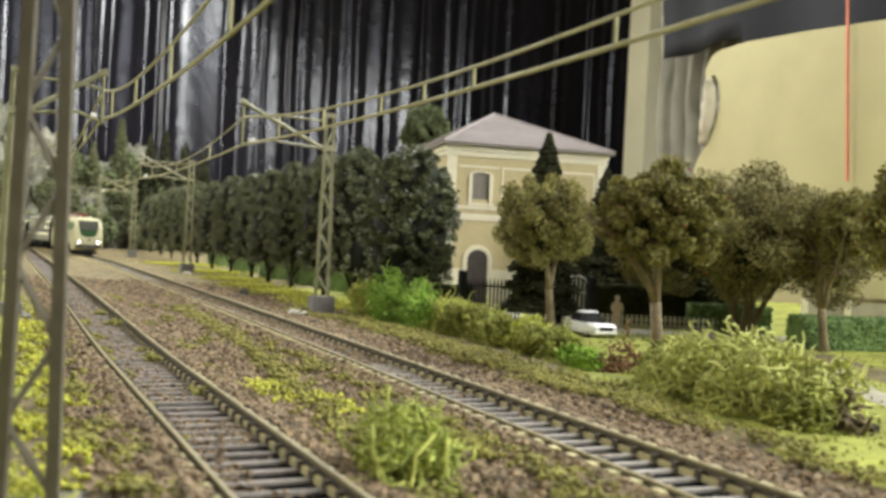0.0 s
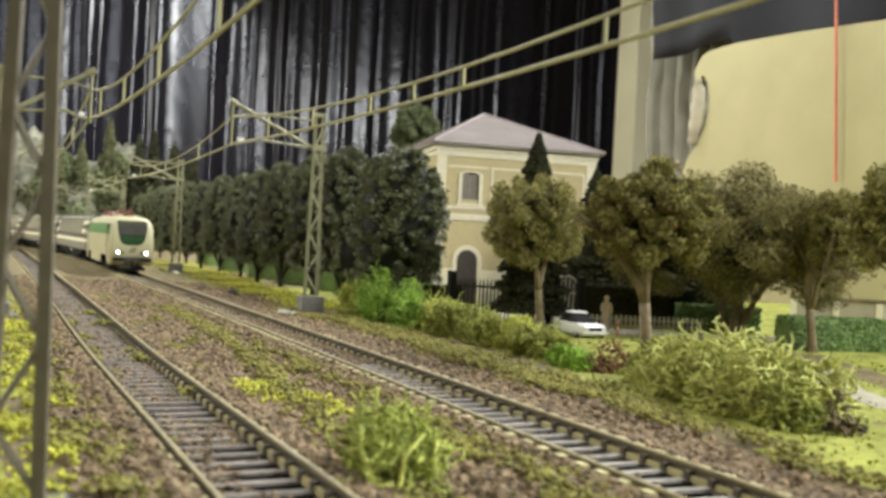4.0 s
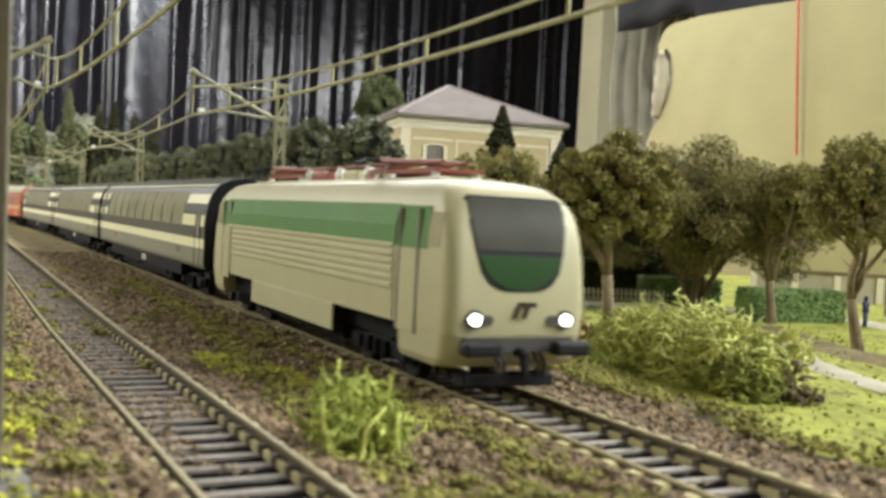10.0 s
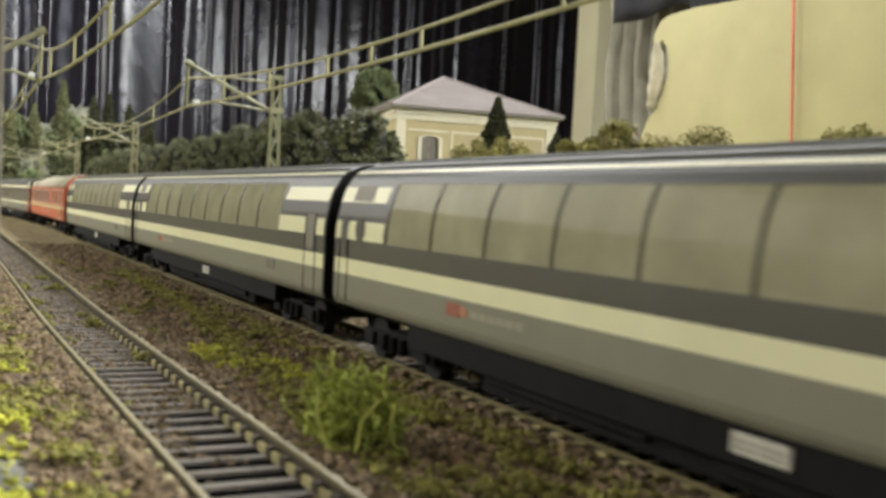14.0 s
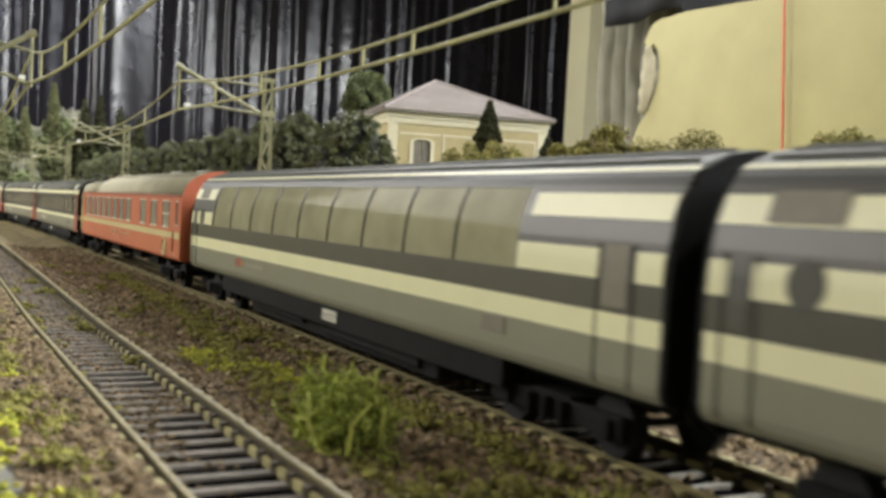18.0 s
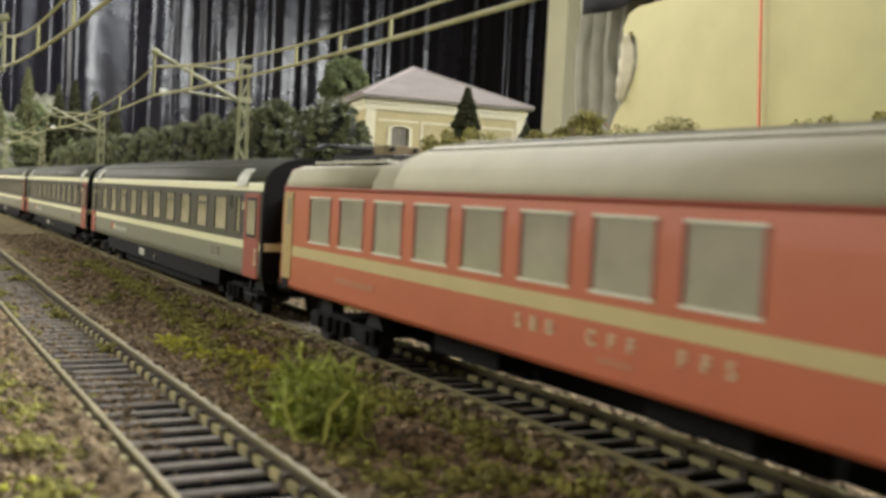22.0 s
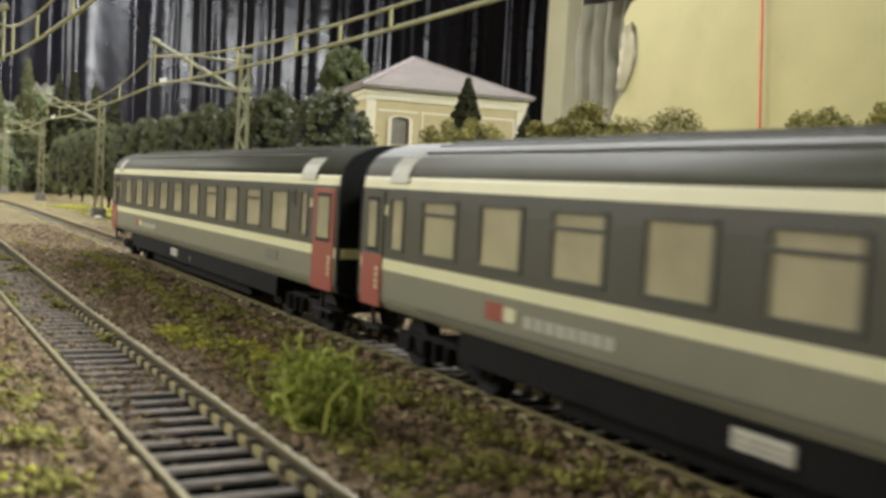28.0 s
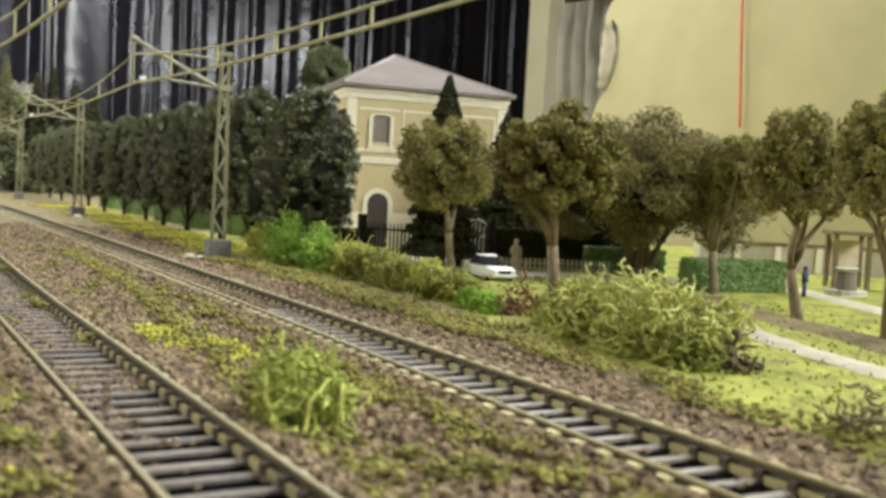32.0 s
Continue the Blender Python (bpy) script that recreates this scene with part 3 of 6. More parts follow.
for nm, where, ss, s0, s1, lab in (
        ("main_track", on_track, [*range(-2700, -1790, 30), *range(-1790, 50, 40), 600], -1660, 130, "main railway track with grey sleepers and rusty rails"),
        ("side_track", on_siding, [x for x, _ in SIDE], -1130, 60, "second railway track sunk in brown ballast")):
    tr = thing(nm, label=lab, category="railway track", group="railway tracks")
    for off in (-8.85, 8.85) if nm == "main_track" else (-9.3, 9.3):
        part("rail", rail(B(), where, off, ss), (M_RAIL, M_HEAD, M_WEB), tr, "rusty rail with a worn bright head")
    cut = -300 if nm == "main_track" else -245
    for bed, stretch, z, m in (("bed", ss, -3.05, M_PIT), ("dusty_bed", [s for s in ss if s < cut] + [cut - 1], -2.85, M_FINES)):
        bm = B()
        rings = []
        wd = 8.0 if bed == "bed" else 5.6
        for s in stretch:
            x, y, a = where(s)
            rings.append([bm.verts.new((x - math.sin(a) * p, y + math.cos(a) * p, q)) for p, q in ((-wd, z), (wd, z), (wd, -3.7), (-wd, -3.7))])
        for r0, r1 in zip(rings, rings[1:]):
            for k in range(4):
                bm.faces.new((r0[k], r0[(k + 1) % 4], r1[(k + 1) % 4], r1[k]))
        part(bed, bm, m, tr, "black track bed with dirt and gap shade in its colour" if bed == "bed" else "track bed filled with brown dust")
    edge_ = 9.55 if nm == "main_track" else 10.0
    for e in (-1, 1):
        bm = B()
        rings = []
        for s in [q for q in ss if q < 600] + [300]:
            x, y, a = where(s)
            rings.append([bm.verts.new((x - math.sin(a) * p * e, y + math.cos(a) * p * e, q)) for p, q in ((edge_, -3.7), (edge_, -1.0), (13.0, -1.15), (17.0, -2.1), (23.0, -3.5))])
        for r0, r1 in zip(rings, rings[1:]):
            for k in range(4):
                bm.faces.new((r0[k], r0[k + 1], r1[k + 1], r1[k]))
        part("ballast_shoulder", bm, M_EARTH, tr, "brown shoulder of fine ballast", smooth=True)
    s, n = s1, 0
    while s > s0 and n < 300:
        x, y, a = where(s)
        ob = new("sleeper", SLEEPER if nm == "main_track" else SLEEPER_B)
        ob.parent = tr
        ob.matrix_basis = pose(x * MM, y * MM, 0, 0, 0, math.degrees(a) + random.uniform(-1, 1))
        s -= 7.0 if nm == "side_track" else 6.7
        n += 1

# ballast
rng = np.random.RandomState(7)
P, S = [], []
while len(P) < 40000:
    x = -40 - 760 * rng.beta(1.0, 1.7)
    y = rng.uniform(10, 158)
    da, db = abs(y - on_track(x)[1]), abs(y - on_siding(x)[1])
    d = min(da, db)
    if 7.2 < d < (11.9 if da < db else 11.2):
        continue
    inside = d < 7.3
    cover = 0.06 if x > -235 else 0.5
    if db < 7.3 and (-212 < x < -186):
        cover = 0.95
    if db < 7.3 and x < -150 and y < on_siding(x)[1] - 1 and noise.noise((x / 30, 5.0, 1.0)) > -0.1:
        cover = 0.8
    far_main = da < db and x < -300
    if far_main:
        cover = 0.9
    if inside and rng.rand() > cover:
        continue
    bare = noise.noise((x / 26, y / 26, 2.0))
    if y > 136 and rng.rand() < 0.45 + 0.9 * bare:
        continue
    if (y > 146 and x > -260) or (y > 124 + 42 * (-60 - x) / 270 and x > -330 and rng.rand() < 0.8):
        continue
    z = (-2.35 if inside and far_main else -2.75 if inside else -0.95 if d < 13 else max(-2.9, -0.95 - 0.24 * (d - 13))) + rng.uniform(-0.35, 0.35)
    P.append((x, y, z))
    S.append(rng.uniform(0.5, 1.5) * (0.6 if inside else 1.0))
tagged(new("ballast", scatter("ballast", P, S, 3, "stone", (1, 1, 0.75), (M_BALLAST,))), "loose brown and tan ballast stones round the tracks", "ballast", kind="stuff")


def flock(name, spots, count, seed, material, label, size=(0.5, 1.1), z=GZ):
    """Small tufts of scatter grass round the given spots (x, y, radius)."""
    r = np.random.RandomState(seed)
    pts, sz = [], []
    for x, y, rad in spots:
        for _ in range(int(count * rad * rad / 100)):
            a, d = r.uniform(0, 6.283), rad * abs(r.normal()) * 0.6
            pts.append((x + d * math.cos(a) * 1.5, y + d * math.sin(a), z + r.uniform(0.2, 1.2)))
            sz.append(r.uniform(*size))
    return tagged(new(name, scatter(name, pts, sz, seed, "stone", (1, 1, 0.8), (material,))), label, "grass", kind="stuff")


bright = [(-256, 60, 8), (-236, 67, 8), (-218, 71, 5)] + [(x, 6 + 4 * math.sin(x * 3), 6) for x in range(-420, -80, 26)]
spots = [(-150, 85, 4), (-120, 74, 6), (-135, 92, 3)]
spots += [(x, 84 + 4 * math.sin(x), 4) for x in range(-420, -60, 17)] + [(x, 17 + 5 * math.sin(x * 3), 6) for x in range(-420, -80, 24)]
spots += [(x, 91.0, 2.0) for x in range(-330, -50, 6)]
bright += [(-560, 165, 16), (-600, 172, 18), (-680, 170, 20), (-760, 168, 22), (-860, 175, 25), (-1000, 180, 30), (-1180, 180, 34)]
spots += [(x, 149 + 5 * math.sin(x * 2.3), 6) for x in range(-330, -40, 13)]
spots += [(x, 87.5 + 2.0 * math.sin(x * 1.3), 3.0) for x in range(-330, -50, 7)]
spots += [(x, 62 + 16 * math.sin(x * 2.1), 5) for x in range(-520, -90, 12)]
spots += [(x, 152 + 7 * math.sin(x * 0.9), 8) for x in range(-480, -200, 10)]
spots += [(-480, 140, 7), (-520, 138, 8), (-640, 150, 9)]
flock("scatter_grass", bright, 330, 5, M_FLOCK, "bright yellow-green scatter grass in patches by the tracks", z=GZ + 0.6)
rm = np.random.RandomState(91)
for _ in range(270):
    x, y = -60 - 560 * rm.beta(1.0, 1.5), rm.uniform(10, 98)
    if noise.noise((x / 22, y / 22, 7.0)) > -0.05 and abs(y - on_track(x)[1]) > 13 and abs(y - on_siding(x)[1]) > (12 if x > -190 else 4) and math.hypot(x + 160, (y - 62) * 1.2) > 21 and math.hypot((x + 238) * 0.6, y - 66) > 16:
        spots.append((x, y, rm.uniform(2.0, 4.5)))
flock("scatter_moss", spots, 210, 6, M_MOSS, "dull olive moss scattered between the ballast stones", z=GZ + 1.1)


def sheet_poly(name, line, width, material, label, category, z):
    """A strip of ground cover along a line, with an uneven edge."""
    bm = B()
    pts = []
    for (xa, ya), (xb, yb) in zip(line, line[1:]):
        k = max(2, int(math.hypot(xb - xa, yb - ya) / 6))
        pts += [(xa + (xb - xa) * i / k, ya + (yb - ya) * i / k, math.atan2(yb - ya, xb - xa)) for i in range(k)]
    rows_ = []
    for x, y, a in pts:
        row = []
        for j in range(5):
            o = (j / 4 - 0.5) * width * (1 + 0.25 * noise.noise((x / 15, y / 15, j)))
            row.append(bm.verts.new((x - math.sin(a) * o, y + math.cos(a) * o, z + (0.35 if 0 < j < 4 else -0.6))))
        rows_.append(row)
    for r0, r1 in zip(rows_, rows_[1:]):
        for j in range(4):
            bm.faces.new((r0[j], r0[j + 1], r1[j + 1], r1[j]))
    return lone(name, bm, material, label, category, kind="structure", smooth=True)


def lawn(name, x0, x1, y0, y1, step, z, label, inside):
    bm = B()
    g = {}
    nx_, ny_ = int((x1 - x0) / step), int((y1 - y0) / step)
    for i in range(nx_ + 1):
        for j in range(ny_ + 1):
            x, y = x0 + i * step, y0 + j * step
            if inside(x, y):
                g[i, j] = bm.verts.new((x, y, z + 0.9 * noise.noise((x / 14, y / 14, 4)) + 0.4 * noise.noise((x / 4, y / 4, 8))))
    for i in range(nx_):
        for j in range(ny_):
            q = [(i, j), (i + 1, j), (i + 1, j + 1), (i, j + 1)]
            if all(k in g for k in q):
                bm.faces.new([g[k] for k in q])
    for v in [v for v in bm.verts if not v.link_faces]:
        bm.verts.remove(v)
    for v in bm.verts:
        if v.is_boundary:
            v.co.z = GZ - 1.0
    return lone(name, bm, M_LAWN, label, "lawn", kind="structure", smooth=True)


lawn("lawn_far", -760, 120, 128, 690, 6, GZ + 0.5, "bright yellow-green static grass beyond the tracks",
     lambda x, y: y > (174 if x < -330 else 128 + 42 * (-60 - x) / 270 if x < -60 else 128) + 10 * noise.noise((x / 22, y / 22, 1)))
lawn("lawn_near", -900, -60, -260, 16, 6, GZ + 0.5, "bright yellow-green static grass beside the second track",
     lambda x, y: y < 8 + 5 * noise.noise((x / 22, y / 22, 6)))
r = np.random.RandomState(17)
pts = [(r.uniform(-420, 60), 0, 0) for _ in range(6000)]
pts = [(x, r.uniform(131 + max(0, -x - 60) * 0.155, 330), GZ + r.uniform(0.3, 1.3)) for x, _, _ in pts]
tagged(new("lawn_tufts", scatter("lawn_tufts", pts, r.uniform(0.5, 1.2, len(pts)), 4, "leaf", (1, 1, 1), (M_TUFT,))), "short pale green static grass tufts on the far lawn", "grass", kind="stuff")
pts = [(-100 - 500 * r.rand() ** 1.6, r.uniform(-70, 10), GZ + r.uniform(0.3, 1.3)) for _ in range(7000)]
tagged(new("lawn_tufts", scatter("lawn_tufts", pts, r.uniform(0.5, 1.2, len(pts)), 4, "leaf", (1, 1, 1), (M_FLOCK,))), "short bright static grass tufts on the lawn", "grass", kind="stuff")
sheet_poly("road", [(-470, 225), (-430, 280), (-400, 340), (-388, 420)], 30, M_PATH, "pale gravel drive by the iron fence", "road", GZ + 1.2)
sheet_poly("pavement", [(-430, 440), (-379, 413), (-275, 363), (-180, 318), (-60, 262)], 14, M_PATH, "pale footpath behind the trees", "path", GZ + 1.2)
sheet_poly("path", [(-282, 282), (-262, 264), (-240, 248), (-208, 233), (-167, 221), (-60, 196)], 12, M_PATH, "pale winding gravel path through the lawn", "path", GZ + 1.3)
sheet_poly("soil_strip", [(-330, 318), (-300, 300), (-255, 284), (-215, 275), (-120, 240)], 26, M_EARTH, "bare brown soil under the trees", "soil", GZ + 0.9)
sheet_poly("courtyard", [(-545, 200), (-545, 420)], 110, M_PATH, "pale courtyard before the yellow house", "yard", GZ + 1.0)


# ---- catenary ----
def mast(x, y, tip, label, block=9.0, high=102.0, bar=1.25, paint=M_MAST):
    """A lattice mast with its cantilever; tip is the reach to the wire, along +-y."""
    t = thing("catenary_mast", x, y, GZ, label=label, category="catenary mast", group="catenary masts")
    part("foundation", box(B(), -6, 6, -6, 6, -3, block, 0.6), M_CONC, t, "grey concrete foundation block")
    part("base_plate", box(B(), -8, 8, -9, 9, -3, 0.8), M_CONC, t)
    h = high - GZ
    w = lambda z: 3.5 - 1.5 * z / h
    for s_ in (-1, 1):
        part("leg", tube(B(), [(0, s_ * w(block - 1), block - 1), (0, s_ * w(h), h)], bar, 4), paint, t)
    bm = B()
    z, s_ = block + 1.0, 1
    while z < h - 12:
        tube(bm, [(0, s_ * w(z), z), (0, -s_ * w(z + 11), z + 11)], bar * 0.48, 4)
        z, s_ = z + 11, -s_
    part("lattice", bm, paint, t)
    part("cap", box(B(), -1.6, 1.6, -3.2, 3.2, h - 1, h + 1.2), M_MAST, t)
    root, top, drop = 84.2 - GZ, 104.5 - GZ, 82.8 - GZ
    sgn = -1 if tip < 0 else 1
    part("bracket", box(B(), -2, 2, -3.6, 3.6, root - 1.2, root + 2), M_MAST, t)
    part("stay_tube", tube(B(), [(0, sgn * 3, root), (0, tip, top)], 1.15), M_MAST, t, "slanting stay tube with a bright edge")
    part("top_tie", tube(B(), [(0, sgn * 3, h - 3), (0, tip * 0.62, 99.5 - GZ), (0, tip, 97 - GZ)], 0.65), M_MAST, t)
    part("registration_arm", tube(B(), [(0, sgn * 3, root), (0, tip * 0.7, root + 2.2), (0, tip, drop)], 0.75), M_MAST, t)
    part("drop_tube", tube(B(), [(0, tip, top + 1), (0, tip, drop - 1)], 0.8), M_MAST, t)
    part("insulator", tube(B(), [(0, tip * 0.86, root + 1), (0, tip * 0.93, root + 0.6)], [1.5, 1.5], 8), M_INSUL, t, "white insulator")
    part("tip_fitting", tube(B(), [(0, tip - sgn * 2, top - 0.8), (0, tip + sgn * 1.5, top + 0.6)], 1.7, 8), M_MAST, t)
    return t


for x in (-518, -967, -1440):
    mast(x, 152, -46.5, "olive lattice catenary mast beside the main track")
mast(-1760, 132, -70, "olive lattice catenary mast by the far bend")
mast(62, 152, -46.5, "olive lattice catenary mast beside the main track")
for x, y, tip in ((-150, 1.5, 35), (-466, -2, 34.5), (-930, -7, 36)):
    mast(x, y, tip, "olive lattice catenary mast beside the second track", block=0.9 if x > -200 else 6.0, bar=1.25, paint=M_MASTD if x > -200 else M_MAST)


def over(x):
    return x, 105.5, 0.0


def wire(where, spans, label):
    t = thing("overhead_line", label=label, category="overhead line", group="overhead lines")
    for (xa, za, ma), (xb, zb, mb), sag, msag, drops in spans:
        con, mes = [], []
        for i in range(25):
            u = i / 24
            x = xa + (xb - xa) * u
            y = where(x)[1]
            k = 4 * u * (1 - u)
            con.append((x, y, za + (zb - za) * u - sag * k))
            mes.append((x, y, ma + (mb - ma) * u - msag * k))
        part("contact_wire", tube(B(), con, 0.56, 6), M_WIRE, t)
        part("messenger_wire", tube(B(), mes, 0.46, 6), M_WIRE, t)
        for x in drops:
            u = (x - xa) / (xb - xa)
            k = 4 * u * (1 - u)
            part("dropper", tube(B(), [(x, where(x)[1], za + (zb - za) * u - sag * k), (x, where(x)[1], ma + (mb - ma) * u - msag * k)], 0.5, 5), M_WIRE, t)


wire(over, [((-1440, 82, 97), (-967, 82.6, 97), 2, 9, (-1330, -1200, -1080)), ((-967, 82.6, 97), (-518, 82.6, 97), 3, 12, (-880, -740, -610)),
                ((-518, 82.6, 97), (62, 82.6, 99), 5.2, 15.2, (-440, -370, -305, -268, -234, -168, -100, -30)), ((62, 82.6, 99), (560, 82.6, 97), 3, 13, ())], "contact and messenger wires over the main track")
wire(on_siding, [((-930, 84, 97), (-466, 84, 97), 4, 12, (-800, -700, -570)), ((-466, 84, 97), (-150, 78, 96), 4.5, 11.5, (-420, -340, -270, -200)), ((-150, 78, 96), (520, 84, 97), 3, 12, ())],
     "contact and messenger wires over the second track")


# ---- trees and shrubs ----
def crown_points(rng, blobs, count, fill=0.5):
    """Places on and in lumpy masses (x, y, z, rx, ry, rz)."""
    pts = []
    vol = np.array([b[3] * b[4] * b[5] for b in blobs]) ** (2 / 3)
    for b, n in zip(blobs, (vol / vol.sum() * count).astype(int)):
        d = rng.normal(size=(n, 3))
        d /= np.linalg.norm(d, axis=1)[:, None]
        d *= rng.uniform(fill, 1.0, (n, 1)) ** 0.5
        wob = np.array([1 + 0.2 * noise.noise(tuple(q * 2.1 + b[0] * 0.1)) for q in d])[:, None]
        pts += (np.array(b[:3]) + d * np.array(b[3:]) * wob).tolist()
    return pts


def row_tree_meshes(seed):
    """A dense dome of leaf clumps round a dark core with the inner shade painted in, on a short trunk."""
    rng = np.random.RandomState(seed)
    z0, z1, R_ = 16.0, 88.0, 19.5

    def rad(u):
        return R_ * (0.86 + 0.14 * u / 0.4 if u < 0.4 else math.sqrt(max(0.0, 1 - ((u - 0.4) / 0.6) ** 2.3)))

    clumps = []
    for k in range(380):
        u = (k + rng.rand()) / 380
        a = rng.uniform(0, 6.283)
        q = rad(u) * rng.uniform(0.88, 1.05)
        clumps.append((q * math.cos(a), q * math.sin(a), z0 + u * (z1 - z0), rng.uniform(2.3, 3.4)))
    pts, sz = [], []
    for x, y, z, c in clumps:
        for _ in range(40):
            d = rng.normal(size=3)
            d *= c * rng.uniform(0.35, 1.0) / np.linalg.norm(d)
            pts.append((x + d[0], y + d[1], z + d[2]))
            sz.append(rng.uniform(0.7, 1.35))
    crown = scatter("crown", pts, sz, seed, "leaf", (1, 1, 1), (M_LEAFD,))
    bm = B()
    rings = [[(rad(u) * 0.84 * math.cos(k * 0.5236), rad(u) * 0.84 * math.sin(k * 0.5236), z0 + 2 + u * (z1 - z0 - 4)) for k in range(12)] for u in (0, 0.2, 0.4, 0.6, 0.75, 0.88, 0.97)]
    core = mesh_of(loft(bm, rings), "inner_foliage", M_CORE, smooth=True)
    bm = B()
    tube(bm, [(0, 0, -2), (0.5, 0, 8), (0, 0.5, 20), (0, 0, 60)], [2.0, 1.6, 1.5, 0.6], 7)
    for a in (0.5, 2.4, 4.6):
        tube(bm, [(0, 0, 6), (7 * math.cos(a), 7 * math.sin(a), 18), (11 * math.cos(a), 11 * math.sin(a), 40)], [1.1, 0.8, 0.3], 5)
    return crown, core, mesh_of(bm, "trunk", M_BARKD, smooth=True)


kinds = [row_tree_meshes(k) for k in (11, 12, 13)]
for k, (x, y, sc, rz) in enumerate(((-516, 200, 1.04, 0), (-606, 199, 1.1, 100), (-676, 200, 1.1, 40), (-752, 197, 1.08, 200), (-836, 199, 1.06, 300), (-915, 202, 1.06, 20),
                                    (-1000, 200, 1.08, 140), (-1100, 200, 1.05, 250), (-1210, 202, 1.1, 80), (-1330, 205, 1.1, 170), (-1460, 208, 1.12, 10), (-1600, 212, 1.1, 220), (-1760, 216, 1.1, 60))):
    t = thing("round_tree", x, y, GZ, rz, "dense dark green round-topped tree on a short trunk", "tree", "row of dark trees")
    c, core, tk = kinds[k % 3]
    for nm, me in (("crown", c), ("inner_foliage", core), ("trunk", tk)):
        ob = hang(nm, me, t)
        wide = 1.27 if k == 0 else sc * 0.90
        ob.scale = (wide, wide, sc)


def limb(bm, rng, p, d, length, r, depth, tips):
    pts, rad = [Vector(p)], [r]
    v = Vector(d).normalized()
    for i in range(4):
        v = (v + Vector(rng.normal(size=3)) * 0.16).normalized()
        pts.append(pts[-1] + v * length / 4)
        rad.append(r * (1 - 0.13 * (i + 1)))
    tube(bm, pts, rad, 7 if r > 1.0 else 5)
    tips.append(pts[-1])
    if depth:
        for _ in range(3):
            w = (v + Vector(rng.normal(size=3)) * 0.55 + Vector((0, 0, 0.15))).normalized()
            limb(bm, rng, pts[-1] if rng.rand() < 0.6 else pts[3], w, length * 0.62, r * 0.5, depth - 1, tips)


def park_tree(x, y, trunk_h, stems, blobs, count, seed, label, leaf=(0.5, 1.05), thick=2.4, lean=(0, 0), green=None):
    rng = np.random.RandomState(seed)
    t = thing("park_tree", x, y, GZ, 0, label, "tree", "park trees")
    bm = B()
    tips = []
    if stems == 1:
        top = Vector((lean[0], lean[1], trunk_h))
        tube(bm, [(0, 0, -2), (0.2, 0.3, 2), (lean[0] * 0.4, lean[1] * 0.4, trunk_h * 0.5), top], [thick * 1.35, thick, thick * 0.8, thick * 0.75], 9)
        for a in (0.3, 2.0, 3.6, 5.2):
            limb(bm, rng, top, (math.cos(a) * 0.3, math.sin(a) * 0.3, 1), 22, thick * 0.62, 2, tips)
    else:
        for k in range(stems):
            a = k * 6.283 / stems + 0.4
            limb(bm, rng, (1.6 * math.cos(a), 1.6 * math.sin(a), -2), (math.cos(a) * 0.13, math.sin(a) * 0.13, 1), trunk_h * 0.95, thick * 0.72, 2, tips)
    part("trunk", bm, M_BARK, t, smooth=True)
    # an umbrella of many small lobes: cx, cy, cz, width, height
    cx_, cy_, cz_, ra, rb = blobs
    lobes = []
    for k in range(46):
        u = 1 - 2 * (k + 0.5) / 46
        a = k * 2.39996
        q = math.sqrt(1 - u * u)
        if u < -0.72:
            continue
        o = rng.uniform(0.7, 1.0)
        sz = rng.uniform(0.17, 0.32)
        lobes.append((cx_ + ra * q * math.cos(a) * o, cy_ + ra * q * math.sin(a) * o, cz_ + rb * u * o, ra * sz, ra * sz, max(rb, 0.7 * ra) * sz))
    for k in range(7):
        a = k * 0.9
        lobes.append((cx_ + ra * 0.42 * math.cos(a), cy_ + ra * 0.42 * math.sin(a), cz_ + rb * rng.uniform(-0.1, 0.35), ra * 0.34, ra * 0.34, rb * 0.34))
    # lumpy core, painted dark for the shade between the lobes
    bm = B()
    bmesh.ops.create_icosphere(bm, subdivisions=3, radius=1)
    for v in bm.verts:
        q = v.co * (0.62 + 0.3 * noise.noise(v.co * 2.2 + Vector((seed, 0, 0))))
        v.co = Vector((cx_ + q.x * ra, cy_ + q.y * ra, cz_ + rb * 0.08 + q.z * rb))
    part("inner_foliage", bm, M_CORE, t, "near-black core that paints in the crown's inner shade", smooth=True)
    pts = crown_points(rng, lobes, count * 3, 0.1)
    hang("crown", scatter("crown", pts, rng.uniform(*leaf, len(pts)), seed, "leaf", (1, 1, 1), (green or M_LEAFO,)), t)
    pts = crown_points(rng, lobes, max(20, count // 160), 0.9)
    hang("blossom", scatter("blossom", pts, rng.uniform(0.4, 0.9, len(pts)), seed + 1, "stone", (1, 1, 1), (M_LEAFR,)), t, "few reddish blossoms")
    return t


OL = "olive-green tree with a gnarled pale trunk"
park_tree(-425, 240, 21, 1, (-2.4, -4.3, 51.5, 23.5, 23.5), 9000, 21, OL + " by the parked car", lean=(2, -3))
park_tree(-264.5, 189, 25, 1, (-2.2, -0.5, 51.5, 19.5, 16.5), 10000, 22, OL + " beside the main track", lean=(-2, -1), leaf=(0.5, 1.1))
park_tree(-402, 338, 34, 5, (0.0, -5.0, 47.5, 58, 34), 32000, 23, "broad olive-green tree with several gnarled trunks", thick=3.2, green=M_LEAFB)
park_tree(-344, 334, 20, 1, (5, 6, 54, 15, 17), 6500, 24, OL + " by the clipped hedge", lean=(0, -2))
park_tree(-259, 293, 19, 1, (-2, -3, 56, 16.5, 21), 8000, 25, OL + " beside the path", lean=(-2, -2))
park_tree(-212, 282, 20, 1, (0, 0, 58, 19, 22), 8000, 26, OL + " near the path")
